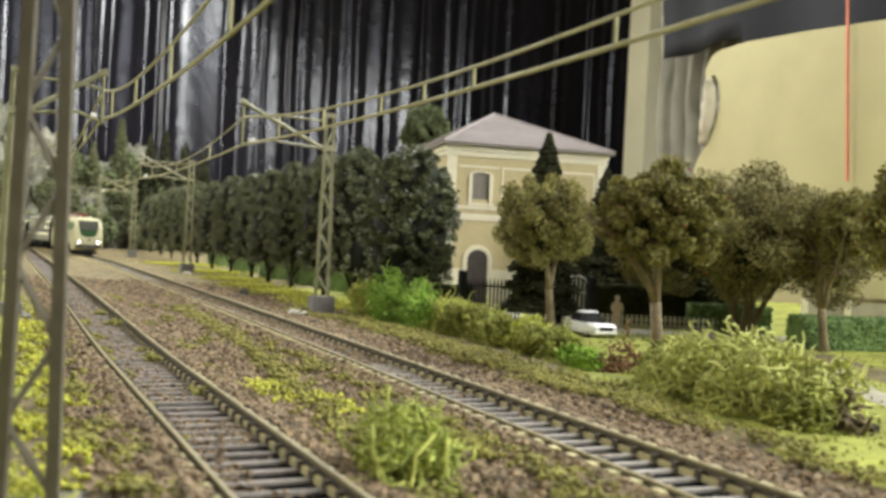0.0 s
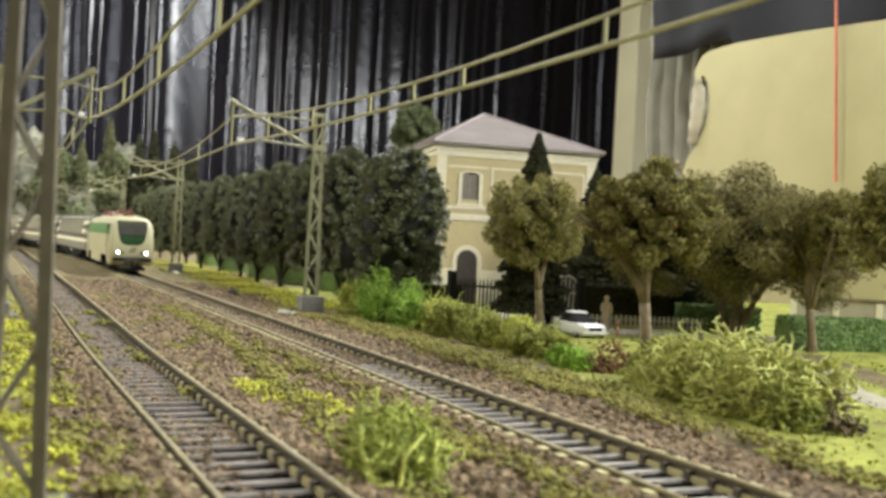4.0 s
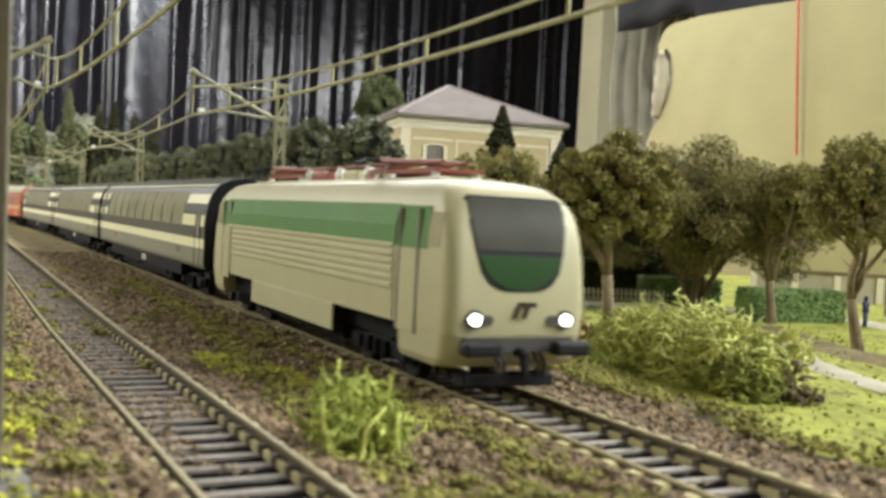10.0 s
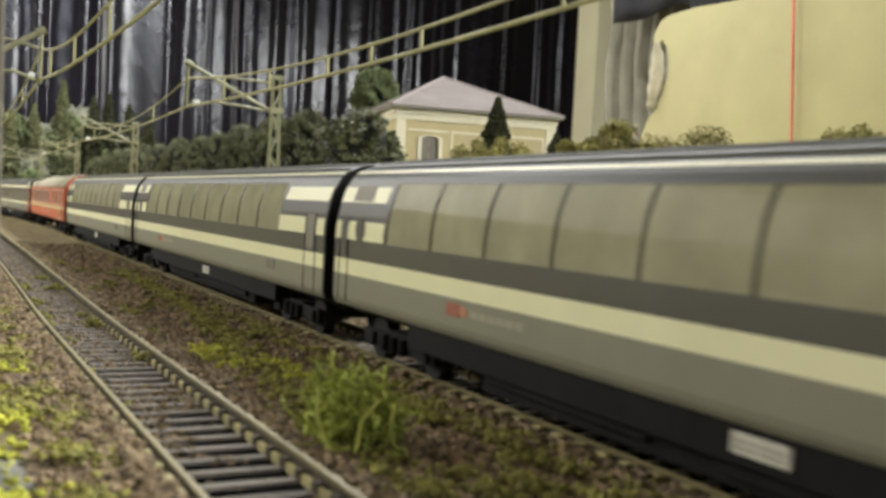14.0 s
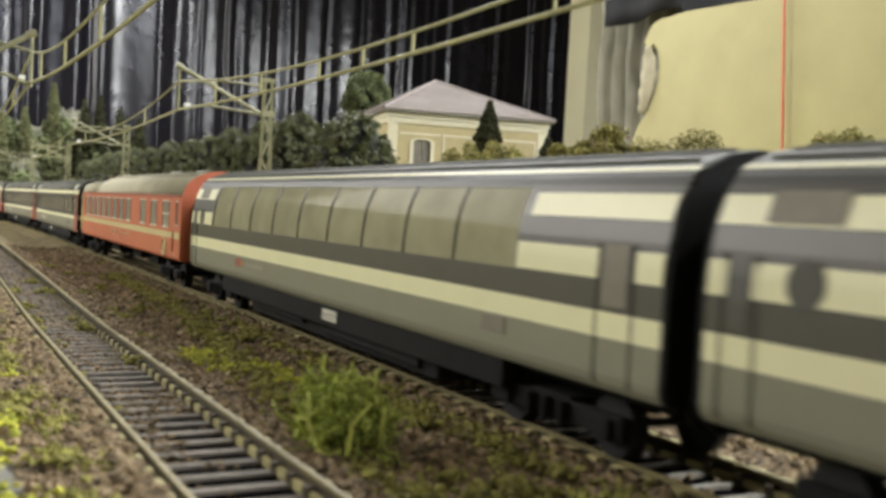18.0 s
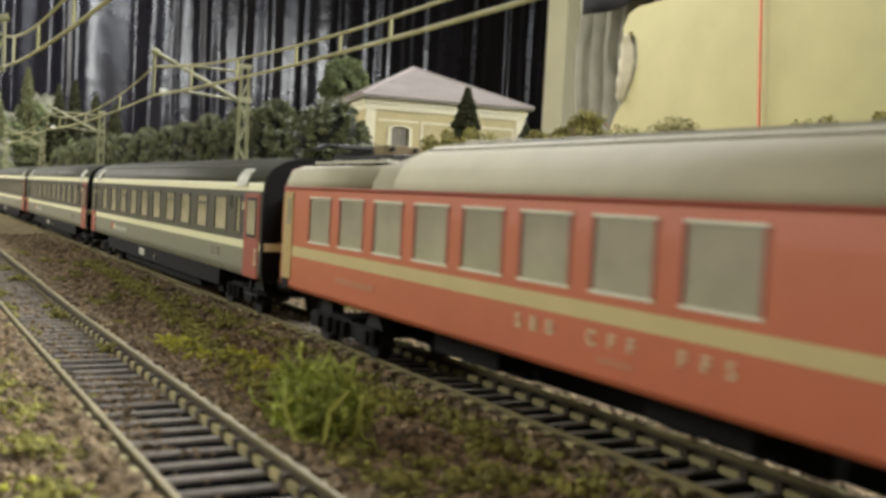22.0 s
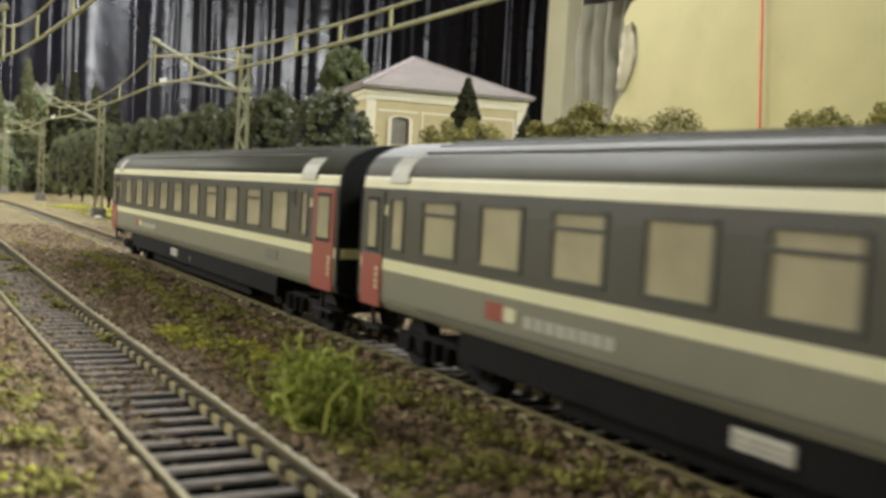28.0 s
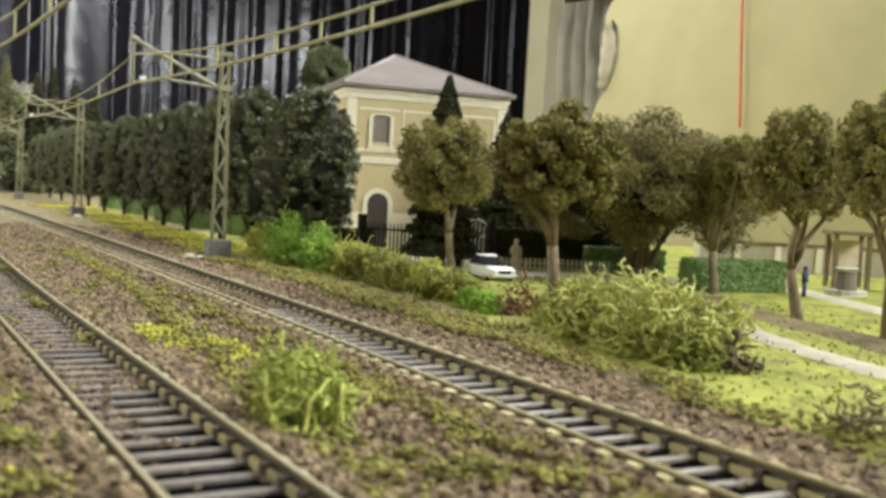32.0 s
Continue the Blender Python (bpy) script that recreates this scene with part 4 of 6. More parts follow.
park_tree(-860, 342, 90, 1, (-2, 3, 142, 22, 26), 5000, 27, "tall grey-green tree behind the yellow house", leaf=(1.0, 2.2), thick=3.4, green=M_LEAFG)


def conifer(x, y, z0, h, r, seed, leaf=M_CONIF, label="narrow dark conifer with ragged tiers", size=1.0, count=5200):
    rng = np.random.RandomState(seed)
    t = thing("conifer", x, y, GZ, 0, label, "tree", "conifers")
    pts = []
    for _ in range(count):
        u = rng.rand() ** 1.25
        tier = 1.0 - 0.35 * ((u * 9) % 1)
        rad = (r * (1 - u) + 3.2 * min(1.0, (1 - u) * 7)) * tier * rng.uniform(0.55, 1.05)
        a = rng.uniform(0, 6.283)
        pts.append((rad * math.cos(a), rad * math.sin(a), z0 + u * (h - z0)))
    hang("crown", scatter("crown", pts, rng.uniform(0.6, 1.4, len(pts)) * size, seed, "stone", (1, 1, 0.6), (leaf,)), t)
    part("trunk", tube(B(), [(0, 0, -2), (0, 0, h * 0.9)], [2.0, 0.5], 6), M_BARKD, t)


conifer(-452, 249, 8, 99, 19, 31, size=1.35, count=9000)
for k, (x, y, h, r_) in enumerate(((-548, 346, 92, 26), (-566, 378, 88, 26), (-590, 408, 78, 24), (-520, 366, 80, 26), (-505, 398, 66, 24))):
    conifer(x, y, 2, h, r_, 33 + k, M_CONIF, "broad very dark conifer behind the fence", 1.8, 6500)
for k, (x, y, h, r_) in enumerate(((-1950, 178, 238, 34), (-1960, 232, 215, 36), (-1975, 262, 225, 34), (-1985, 300, 205, 40), (-1940, 130, 190, 30), (-1925, 92, 175, 26), (-1980, 335, 190, 40))):
    conifer(x, y, 20, h, r_, 61 + k, M_CONIO if k in (0, 4, 5) else M_CONIF, "olive conifer on the rocky slope" if k in (0, 4, 5) else "dark conifer on the rocky slope", 4.0, 1400)


def strands(bm, rng, n, rx, ry, h, r0, m=0, curl=0.5, loose=0.0):
    """Tangled bent twigs; some rise from the ground and lean out, the loose share curls about in the mass."""
    for _ in range(n):
        a, d = rng.uniform(0, 6.283), rng.rand() ** 0.5
        if rng.rand() < loose:
            p = Vector((rx * 0.8 * d * math.cos(a), ry * 0.8 * d * math.sin(a), h * rng.uniform(0.25, 0.95) * math.sqrt(1.05 - d * d)))
            v = Vector(rng.normal(size=3))
            length = h * rng.uniform(0.35, 0.7) / 6
        else:
            p = Vector((rx * 0.55 * d * math.cos(a), ry * 0.55 * d * math.sin(a), -1))
            v = Vector((0.7 * math.cos(a) * d, 0.7 * math.sin(a) * d, 1.0))
            length = h * rng.uniform(0.5, 1.0) / 6
        pts = [p]
        for _ in range(6):
            v = (v + Vector(rng.normal(size=3)) * curl).normalized()
            q = pts[-1] + v * length
            q.z = max(q.z, 0.4)
            pts.append(q)
        tube(bm, pts, [r0, r0, r0, r0 * 0.95, r0 * 0.85, r0 * 0.7, r0 * 0.45], 4, m)


def shrub(x, y, rx, ry, h, seed, material, label, twigs=70, leaves=900, thick=0.55, leaf=(0.5, 1.1), group="lichen shrubs", rz=0, curl=0.5, loose=0.5):
    rng = np.random.RandomState(seed)
    t = thing("shrub", x, y, GZ, rz, label, "shrub", group)
    bm = B()
    strands(bm, rng, twigs, rx, ry, h, thick, curl=curl, loose=loose)
    part("twig_tangle", bm, material, t, smooth=True)
    if leaves:
        lobes = []
        for _ in range(11):
            a, d, u = rng.uniform(0, 6.283), rng.rand() ** 0.5 * 0.75, rng.uniform(0.2, 0.85)
            k = rng.uniform(0.26, 0.42)
            lobes.append((rx * d * math.cos(a), ry * d * math.sin(a), h * u * math.sqrt(1.05 - d * d), rx * k, rx * k, h * k * 0.8))
        pts = [p for p in crown_points(rng, lobes, leaves, 0.3) if p[2] > 0]
        hang("foliage", scatter("foliage", pts, rng.uniform(*leaf, len(pts)), seed, "leaf", (1, 1, 1), (material,)), t)
    return t


near = shrub(-154, 60.5, 10.6, 9.6, 13.6, 41, M_BUSHN, "tangled bright green lichen bush between the tracks", 210, 1300, 0.34, (0.3, 0.7), curl=0.85, loose=0.78)
bm = B()
for pts in ([(8, -8, -1), (7.5, -7, 3), (6, -8.5, 7), (4, -8, 11)], [(9, -4, -1), (9.5, -3, 3), (8, -2, 6.5), (8.5, 1, 10)], [(9, -4, 2.6), (9.5, -6, 2.2), (8.5, -8, 2.8)], [(6, 2, -1), (8, 3, 4), (7, 4, 9)]):
    tube(bm, pts, [0.42, 0.42, 0.36, 0.25][:len(pts)], 7)
part("stem", bm, M_BUSHY, near, "thick pale green stems", smooth=True)
for k, (x, y, rx, ry, h, m) in enumerate((
        (-508, 174, 16, 10, 19, M_BUSHY), (-492, 180, 15, 11, 24, M_BUSHG), (-474, 176, 14, 11, 21, M_BUSHG), (-456, 184, 14, 11, 22, M_BUSHG), (-440, 178, 13, 10, 18, M_BUSHG), (-424, 186, 14, 11, 17, M_BUSHY),
        (-404, 182, 13, 10, 16, M_BUSHO), (-386, 186, 13, 10, 15, M_BUSHO), (-368, 184, 12, 10, 13, M_BUSHO), (-352, 188, 12, 9, 14, M_BUSHY), (-336, 184, 12, 9, 11, M_BUSHO), (-320, 186, 10, 8, 12, M_BUSHO),
        (-303, 182, 7, 6, 7, M_BUSHG), (-291, 180, 7, 6, 7, M_BUSHG))):
    word = {M_BUSHY: "yellow-green", M_BUSHG: "bright green", M_BUSHO: "dull olive"}[m]
    shrub(x, y, rx, ry, h, 50 + k, m, "soft " + word + " lichen shrub along the main track", 130, 2600, 0.36, (0.5, 1.15), curl=0.7, loose=0.7)
for k, (x, y, rx, ry, h, m) in enumerate(((-252, 186, 13, 10, 15, M_BUSHO), (-240, 198, 11, 9, 17, M_BUSHL), (-234, 178, 15, 11, 19, M_BUSHL), (-216, 184, 16, 12, 22, M_BUSHL), (-200, 178, 15, 11, 20, M_BUSHL),
                                          (-194, 189, 11, 10, 17, M_BUSHL), (-208, 170, 13, 7, 11, M_BUSHL), (-186, 174, 10, 8, 11, M_BUSHO))):
    shrub(x, y, rx, ry, h, 80 + k, m, "large tangled yellow-green lichen bush on the lawn", 250, 3000, 0.40, (0.45, 1.0), curl=0.75, loose=0.8)
shrub(-285, 190, 11, 9, 13, 101, M_DRY, "reddish brown dry lichen shrub by the trunk", 50, 260, 0.5, (0.4, 0.8))
shrub(-181, 184, 6, 6, 10, 102, M_BARK, "small dry brown shrub at the edge of the lawn", 40, 0, 0.5, (0.4, 0.8))
shrub(-118, 153, 6, 6, 12, 103, M_BARK, "small dry twiggy shrub on the lawn", 26, 90, 0.35, (0.4, 0.8))
lone("log", tube(B(), [(-187, 181, -2), (-181, 185.5, -1.4), (-176, 189.5, -1.8)], [1.1, 1.4, 0.9], 8), M_BARKD, "short dark log lying on the lawn", "log", smooth=True)

for k, (x, y, s_) in enumerate(((-505, 134, 3.6), (-498, 137, 2.6), (-640, 138, 4.2), (-662, 141, 5.0), (-448, 128, 2.4), (-300, 150, 2.0), (-940, 148, 4.0))):
    bm = B()
    bmesh.ops.create_icosphere(bm, subdivisions=2, radius=s_)
    for v in bm.verts:
        v.co *= 1 + 0.35 * noise.noise(v.co * (1.2 / s_) + Vector((k, k, 0)))
        v.co.z *= 0.6
    pale = k in (0, 1, 6)
    lone("rock", bm, M_STONE if pale else M_BARKD, ("pale" if pale else "dark") + " rough stone lying beside the track", "stone", "trackside stones", at=pose(x * MM, y * MM, (GZ + 0.5) * MM))

# clipped hedges
def hedge(x0, y0, x1, y1, w, h, seed, material, label):
    L_, a = math.hypot(x1 - x0, y1 - y0), math.degrees(math.atan2(y1 - y0, x1 - x0))
    t = thing("hedge", (x0 + x1) / 2, (y0 + y1) / 2, GZ, a, label, "hedge", "clipped hedges")
    part("core", box(B(), -L_ / 2, L_ / 2, -w / 2, w / 2, -1, h, 1.2), material, t)
    rng = np.random.RandomState(seed)
    pts = []
    for _ in range(int(L_ * (w + 2 * h) * 0.9)):
        f = rng.rand() * (w + 2 * h)
        yz = (-w / 2, f) if f < h else ((w / 2, f - h) if f < 2 * h else (f - 2 * h - w / 2, h))
        pts.append((rng.uniform(-L_ / 2, L_ / 2), *yz))
    hang("leaf_cover", scatter("leaf_cover", pts, rng.uniform(0.5, 1.5, len(pts)), seed, "stone", (1, 1, 1), (material,)), t)


hedge(-357, 329, -350, 382, 12, 15, 1, M_HEDGE, "bright green clipped box hedge")
hedge(-452, 340, -430, 378, 16, 14, 2, M_HEDGE, "dark green clipped hedge behind the trees")
hedge(-476, 284, -458, 356, 10, 22, 3, M_CONIF, "very dark clipped hedge behind the fence")
hedge(-484, 204, -479, 222, 10, 18, 4, M_CONIF, "very dark clipped hedge at the end of the fence")
for k, (x0, x1) in enumerate(((-690, -640), (-770, -720), (-860, -805), (-960, -900), (-1090, -1020), (-1240, -1160))):
    hedge(x0, 226, x1, 226, 12, 17, 5 + k, M_HEDGE, "bright green hedge behind the row of trees")

# rocky slope at the far end
for k, (x, y, rx, ry, h) in enumerate(((-2060, 30, 120, 110, 190), (-2080, 190, 110, 120, 170), (-2140, -60, 80, 120, 230), (-1990, 110, 80, 80, 110), (-2100, 330, 100, 110, 120), (-1995, 60, 60, 60, 80))):
    bm = B()
    bmesh.ops.create_icosphere(bm, subdivisions=5, radius=1)
    for v in bm.verts:
        q = v.co.copy()
        s_ = 1 + 0.35 * noise.noise(q * 2 + Vector((k, 0, 0))) + 0.2 * abs(noise.noise(q * 6)) + 0.08 * noise.noise(q * 15)
        v.co = Vector((q.x * rx, q.y * ry, q.z * h)) * s_
    lone("rock_hill", bm, M_ROCK, "rugged grey plaster rock at the far end", "rock", "far rocks", at=pose(x * MM, y * MM, GZ * MM))
rng = np.random.RandomState(77)
for k, (x, y, z, r_) in enumerate(((-1930, 60, 90, 30), (-1960, 150, 120, 34), (-1990, 230, 110, 40), (-1940, -20, 120, 28), (-2000, 300, 70, 44), (-1900, 130, 50, 28), (-1890, 230, 40, 34), (-1960, 95, 150, 26), (-1985, 190, 160, 26), (-1900, 20, 40, 22), (-1930, 330, 60, 40))):
    t = thing("hill_bush", x, y, GZ, 0, "dark olive bush growing on the rocks", "bush", "bushes on the rocks")
    pts = crown_points(rng, [(0, 0, z, r_, r_, r_ * 0.9), (0, r_ * 0.5, z - r_ * 0.6, r_, r_, r_)], 500, 0.6)
    hang("foliage", scatter("foliage", pts, rng.uniform(2.5, 6, len(pts)), k, "stone", (1, 1, 0.8), (M_LEAFG if k % 3 else M_LEAFD,)), t)
    part("stem", tube(B(), [(0, 0, -2), (0, 0, z)], 2.0), M_BARKD, t)


# ---- yellow house ----
HX, HY, HW, HD, HE = -625.0, 268.0, 113.0, 192.0, 104.0
house = thing("yellow_house", HX, HY, GZ, -10.5 + 90, "cream two-storey house with a hipped grey roof", "house")
# local x runs along the front (to the far side), local y goes back, front at y = 0
E_ = HE - GZ
wins = [(15.5, 31.5, 68.5, 91)]
door = (16.0, 31.0, 0.0, 30.0)
front = B()
skin(front, [(0, 0), (0, E_)], 0, HW, [(17.5, 29.5, 71.5, 90), door], thick=2.5, yc=50.0, zc0=50.0)
part("front_wall", front, M_WALL, house)
part("side_wall", box(B(), 0, 2.5, 2.6, HD, 0, E_), M_WALL, house)
part("side_wall", box(B(), HW - 2.5, HW, 2.6, HD, 0, E_), M_WALL, house)
part("back_wall", box(B(), 2.6, HW - 2.6, HD - 2.5, HD, 0, E_), M_WALL, house)
part("floor_slab", box(B(), 2.6, HW - 2.6, 2.8, HD - 2.6, 55, 58), M_DOORW, house)
for z0, z1, o in ((0, 24, 0.9), (57, 61.5, 1.2), (64.5, 67, 1.0), (E_ - 7, E_ - 3.5, 1.2), (E_ - 3.4, E_, 2.2)):
    holes = [(x0, x1) for x0, x1 in ((14.5, 32.5),)] if z0 == 0 else []
    xs = [(-o, 14.5), (32.5, HW + o)] if holes else [(-o, HW + o)]
    for x0, x1 in xs:
        part("plinth" if z0 == 0 else "string_course", box(B(), x0, x1, -o, -0.02, z0, z1, 0.3), M_TRIM, house)
    part("plinth" if z0 == 0 else "string_course", box(B(), -o, -0.02, 0.02, HD, z0, z1, 0.3), M_TRIM, house)
for x0, x1 in ((-0.8, 6), (HW - 6, HW + 0.8)):
    part("corner_pilaster", box(B(), x0, x1, -0.7, -0.03, 24.2, 56.8, 0.2), M_TRIM, house)
    part("corner_pilaster", box(B(), x0, x1, -0.7, -0.03, 67.2, E_ - 7.2, 0.2), M_TRIM, house)
for x0, x1, z0, z1 in ((38, 106, 93, 94.5), (38, 39.5, 70, 92.9), (104.5, 106, 70, 92.9), (8, 36, 93, 94.5)):
    part("panel_moulding", box(B(), x0, x1, -0.6, -0.03, z0, z1), M_TRIM, house)


def arch(bm, xc, z0, zs, w, r_out, r_in, y0, y1):
    """A round-headed surround: two jambs and an arched head."""
    out, inn = [(-r_out, z0), (-r_out, zs)], [(-r_in, z0), (-r_in, zs)]
    for k in range(1, 10):
        a = math.pi * (1 - k / 10)
        out.append((r_out * math.cos(a), zs + r_out * math.sin(a) * w))
        inn.append((r_in * math.cos(a), zs + r_in * math.sin(a) * w))
    out += [(r_out, zs), (r_out, z0)]
    inn += [(r_in, zs), (r_in, z0)]
    a = [[bm.verts.new((xc + x, y, z)) for x, z in line] for y in (y0, y1) for line in (out, inn)]
    n = len(out)
    for k in range(n - 1):
        bm.faces.new((a[0][k], a[0][k + 1], a[1][k + 1], a[1][k]))
        bm.faces.new((a[2][k], a[2][k + 1], a[3][k + 1], a[3][k]))
        bm.faces.new((a[0][k], a[0][k + 1], a[2][k + 1], a[2][k]))
        bm.faces.new((a[1][k], a[1][k + 1], a[3][k + 1], a[3][k]))
    return bm


win = part("window", arch(B(), 23.5, 69, 88, 0.35, 8.6, 6.0, -1.1, -0.03), M_TRIM, house, "pale window surround with a shallow arch")
part("sill", box(B(), 14, 33, -1.8, -0.03, 67.2, 69), M_TRIM, win)
part("shutter", box(B(), 17.4, 23.3, 0.9, 1.5, 71, 91), M_SHUT, win, "closed grey shutter")
part("shutter", box(B(), 23.6, 29.6, 0.9, 1.5, 71, 91), M_SHUT, win, "closed grey shutter")
dr = part("door", arch(B(), 23.5, 0, 30, 1.0, 10.5, 7.2, -1.3, -0.03), M_TRIM, house, "pale round-headed door surround")
bm = B()
pts = [(16.4, 0), (30.6, 0), (30.6, 30)] + [(23.5 + 7.1 * math.cos(a), 30 + 7.1 * math.sin(a)) for a in (0.4, 0.8, 1.2, 1.57, 1.94, 2.34, 2.74)] + [(16.4, 30)]
f0, f1 = [bm.verts.new((x, -0.55, z)) for x, z in pts], [bm.verts.new((x, 1.6, z)) for x, z in pts]
bm.faces.new(f0)
bm.faces.new(f1[::-1])
for a in range(len(pts)):
    bm.faces.new((f0[a], f0[(a + 1) % len(pts)], f1[(a + 1) % len(pts)], f1[a]))
part("door_leaf", bm, M_DOORW, dr, "dark brown arched door leaf")
# hipped roof: four slopes with tile courses
ov, RA = 5.0, 139.0 - GZ
cx, cy0, cy1 = HW / 2, HD * 0.49, HD * 0.51
corners = [(-ov, -ov), (HW + ov, -ov), (HW + ov, HD + ov), (-ov, HD + ov)]
ridge = [(cx, cy0), (cx, cy1)]
roof = part("roof", box(B(), -ov, HW + ov, -ov, HD + ov, E_, E_ + 1.6, 0.4), M_SHUT, house, "dark grey eaves board")


def slope(bl, br, tl, tr, n):
    """Overlapping courses of tile between the eave and the ridge."""
    bl, br, tl, tr = (Vector(p) for p in (bl, br, tl, tr))
    for k in range(n):
        u0, u1 = k / n, (k + 1.12) / n
        u1 = min(u1, 1.0)
        a, b = bl.lerp(tl, u0), br.lerp(tr, u0)
        c, d = br.lerp(tr, u1), bl.lerp(tl, u1)
        up = (b - a).cross(d - a).normalized()
        bm = B()
        lo = [bm.verts.new(p - up * 0.2) for p in (a, b, c, d)]
        hi = [bm.verts.new(p + up * q) for p, q in ((a, 1.0), (b, 1.0), (c, 0.2), (d, 0.2))]
        for q in ((0, 1, 2, 3),):
            bm.faces.new([lo[i] for i in q][::-1])
            bm.faces.new([hi[i] for i in q])
        for i in range(4):
            bm.faces.new((lo[i], lo[(i + 1) % 4], hi[(i + 1) % 4], hi[i]))
        bmesh.ops.remove_doubles(bm, verts=bm.verts, dist=0.01)
        part("tile_course", bm, M_ROOF, roof)


e3 = [(x, y, E_ + 1.6) for x, y in corners]
r3 = [(x, y, RA) for x, y in ridge]
slope(e3[0], e3[1], r3[0], r3[0], 16)
slope(e3[1], e3[2], r3[0], r3[1], 16)
slope(e3[2], e3[3], r3[1], r3[1], 16)
slope(e3[3], e3[0], r3[1], r3[0], 16)
for a, b in ((e3[0], r3[0]), (e3[1], r3[0]), (e3[2], r3[1]), (e3[3], r3[1]), (r3[0], r3[1])):
    part("ridge_tile", tube(B(), [(*a[:2], a[2] + 0.6), (*b[:2], b[2] + 0.8)], 1.1, 6), M_ROOF, roof)

# ---- fence, gate ----
fx = lambda y: -471 + 18 * (y - 214) / 71
fence = thing("iron_fence", label="black iron picket fence on a low white stone base", category="fence")
part("stone_base", box(B(), -1.6, 1.6, 0, 52, -1, 3.4, 0.4), M_STONE, fence, "low white stone base").matrix_basis = pose(fx(212) * MM, 212 * MM, GZ * MM, 0, 0, -14)
for z in (7.0, 19.5):
    part("rail", tube(B(), [(fx(213), 213, GZ + z), (fx(263), 263, GZ + z)], 0.5, 5), M_IRON, fence)
for k in range(26):
    y = 214 + 1.92 * k
    part("picket", tube(B(), [(fx(y), y, GZ + 3), (fx(y), y, GZ + 21.5), (fx(y), y, GZ + 23.5)], [0.42, 0.42, 0.08], 5), M_IRON, fence)
for y in (213, 264, 280):
    part("post", box(B(), fx(y) - 1.8, fx(y) + 1.8, y - 1.8, y + 1.8, GZ - 1, GZ + 27, 0.3), M_IRON, fence)
gate = thing("garden_gate", fx(272), 272, GZ, label="pale wrought-iron gate with an arched top", category="gate")
part("arch", tube(B(), [(0, 8 * math.cos(math.pi * k / 12), 20 + 7 * math.sin(math.pi * k / 12)) for k in range(13)], 0.7, 6), M_STONE, gate)
part("cross_rail", tube(B(), [(0, -8, 18), (0, 8, 18)], 0.6, 6), M_STONE, gate)
part("cross_rail", tube(B(), [(0, -8, 6), (0, 8, 6)], 0.6, 6), M_STONE, gate)
for k in range(7):
    y = -7.5 + 2.5 * k
    part("bar", tube(B(), [(0, y, 0), (0, y, 18 + 8 * (1 - (y / 9) ** 2))], 0.45, 5), M_STONE, gate)
low = thing("low_railing", label="low white picket railing before the dark hedge", category="railing")
for k in range(30):
    y = 282 + 2.6 * k
    part("picket", box(B(), fx(280) + 0.25 * (y - 282) - 0.4, fx(280) + 0.25 * (y - 282) + 0.4, y - 0.6, y + 0.6, GZ - 0.5, GZ + 7.5), M_STONE, low)
for z in (2.2, 5.2):
    part("rail", tube(B(), [(fx(280), 281, GZ + z), (fx(280) + 19.5, 359, GZ + z)], 0.45, 5), M_STONE, low)

# ---- low garden wall, shelter, fountain ----
wall = thing("garden_wall", -500, 468, GZ, 55, "low cream garden wall with pilasters and coping", "wall")
part("panel", box(B(), 0, 260, -2, 2, -2, 17), M_PLAST, wall)
part("coping", box(B(), -1, 261, -3.2, 3.2, 17, 19.5, 0.4), M_BARK, wall)
for k in range(11):
    part("pilaster", box(B(), 26 * k - 2, 26 * k + 2, -3.2, -2, -2, 17), M_TRIM, wall)
sh = thing("garden_shelter", -372, 458, GZ, 60, "small brown wooden garden shelter", "shelter")
for x in (-9, 9):
    for y in (-6, 6):
        part("post", box(B(), x - 1.1, x + 1.1, y - 1.1, y + 1.1, -1, 29), M_BARK, sh)
part("roof_panel", box(B(), -12, 12, -9, 9, 29, 31.5, 0.4), M_BARK, sh)
part("back_panel", box(B(), -8, 8, 5.2, 6.8, 6, 26), M_FIG, sh)
ft = thing("stone_fountain", -336, 414, GZ, 0, "small round stone fountain with a white basin", "fountain")
part("basin", tube(B(), [(0, 0, -1), (0, 0, 1.5), (0, 0, 3)], [11, 10, 10], 16), M_STONE, ft)
part("pedestal", tube(B(), [(0, 0, 3), (0, 0, 12)], [5, 4.5], 12), M_SHUT, ft)
part("bowl", tube(B(), [(0, 0, 12), (0, 0, 14)], [4, 6], 12), M_STONE, ft)

# ---- parked car and figures ----
def car_outline(z, x0, x1, w):
    return [(x0, -w * 0.8, z), (x0 + 3, -w, z), (x1 - 4, -w, z), (x1, -w * 0.75, z), (x1, w * 0.75, z), (x1 - 4, w, z), (x0 + 3, w, z), (x0, w * 0.8, z)]


car = thing("parked_car", -408, 252, GZ + 0.5, -8, "white saloon car parked on the drive", "car")
part("body", loft(B(), [car_outline(2.2, -24.5, 24.5, 9.2), car_outline(4.5, -25.5, 25.8, 9.9), car_outline(7.5, -25, 25.2, 9.8), car_outline(9.2, -23.5, 22, 9.0)]), M_CARW, car)
part("cabin", loft(B(), [car_outline(9.2, -19, 10, 8.6), car_outline(12, -16.5, 6, 7.8), car_outline(15.2, -12.5, 1.5, 6.8)]), G_CAR, car, "dark car windows")
part("roof", loft(B(), [car_outline(15.2, -12.6, 1.6, 6.9), car_outline(16.2, -11, 0, 6.0)]), M_CARW, car)
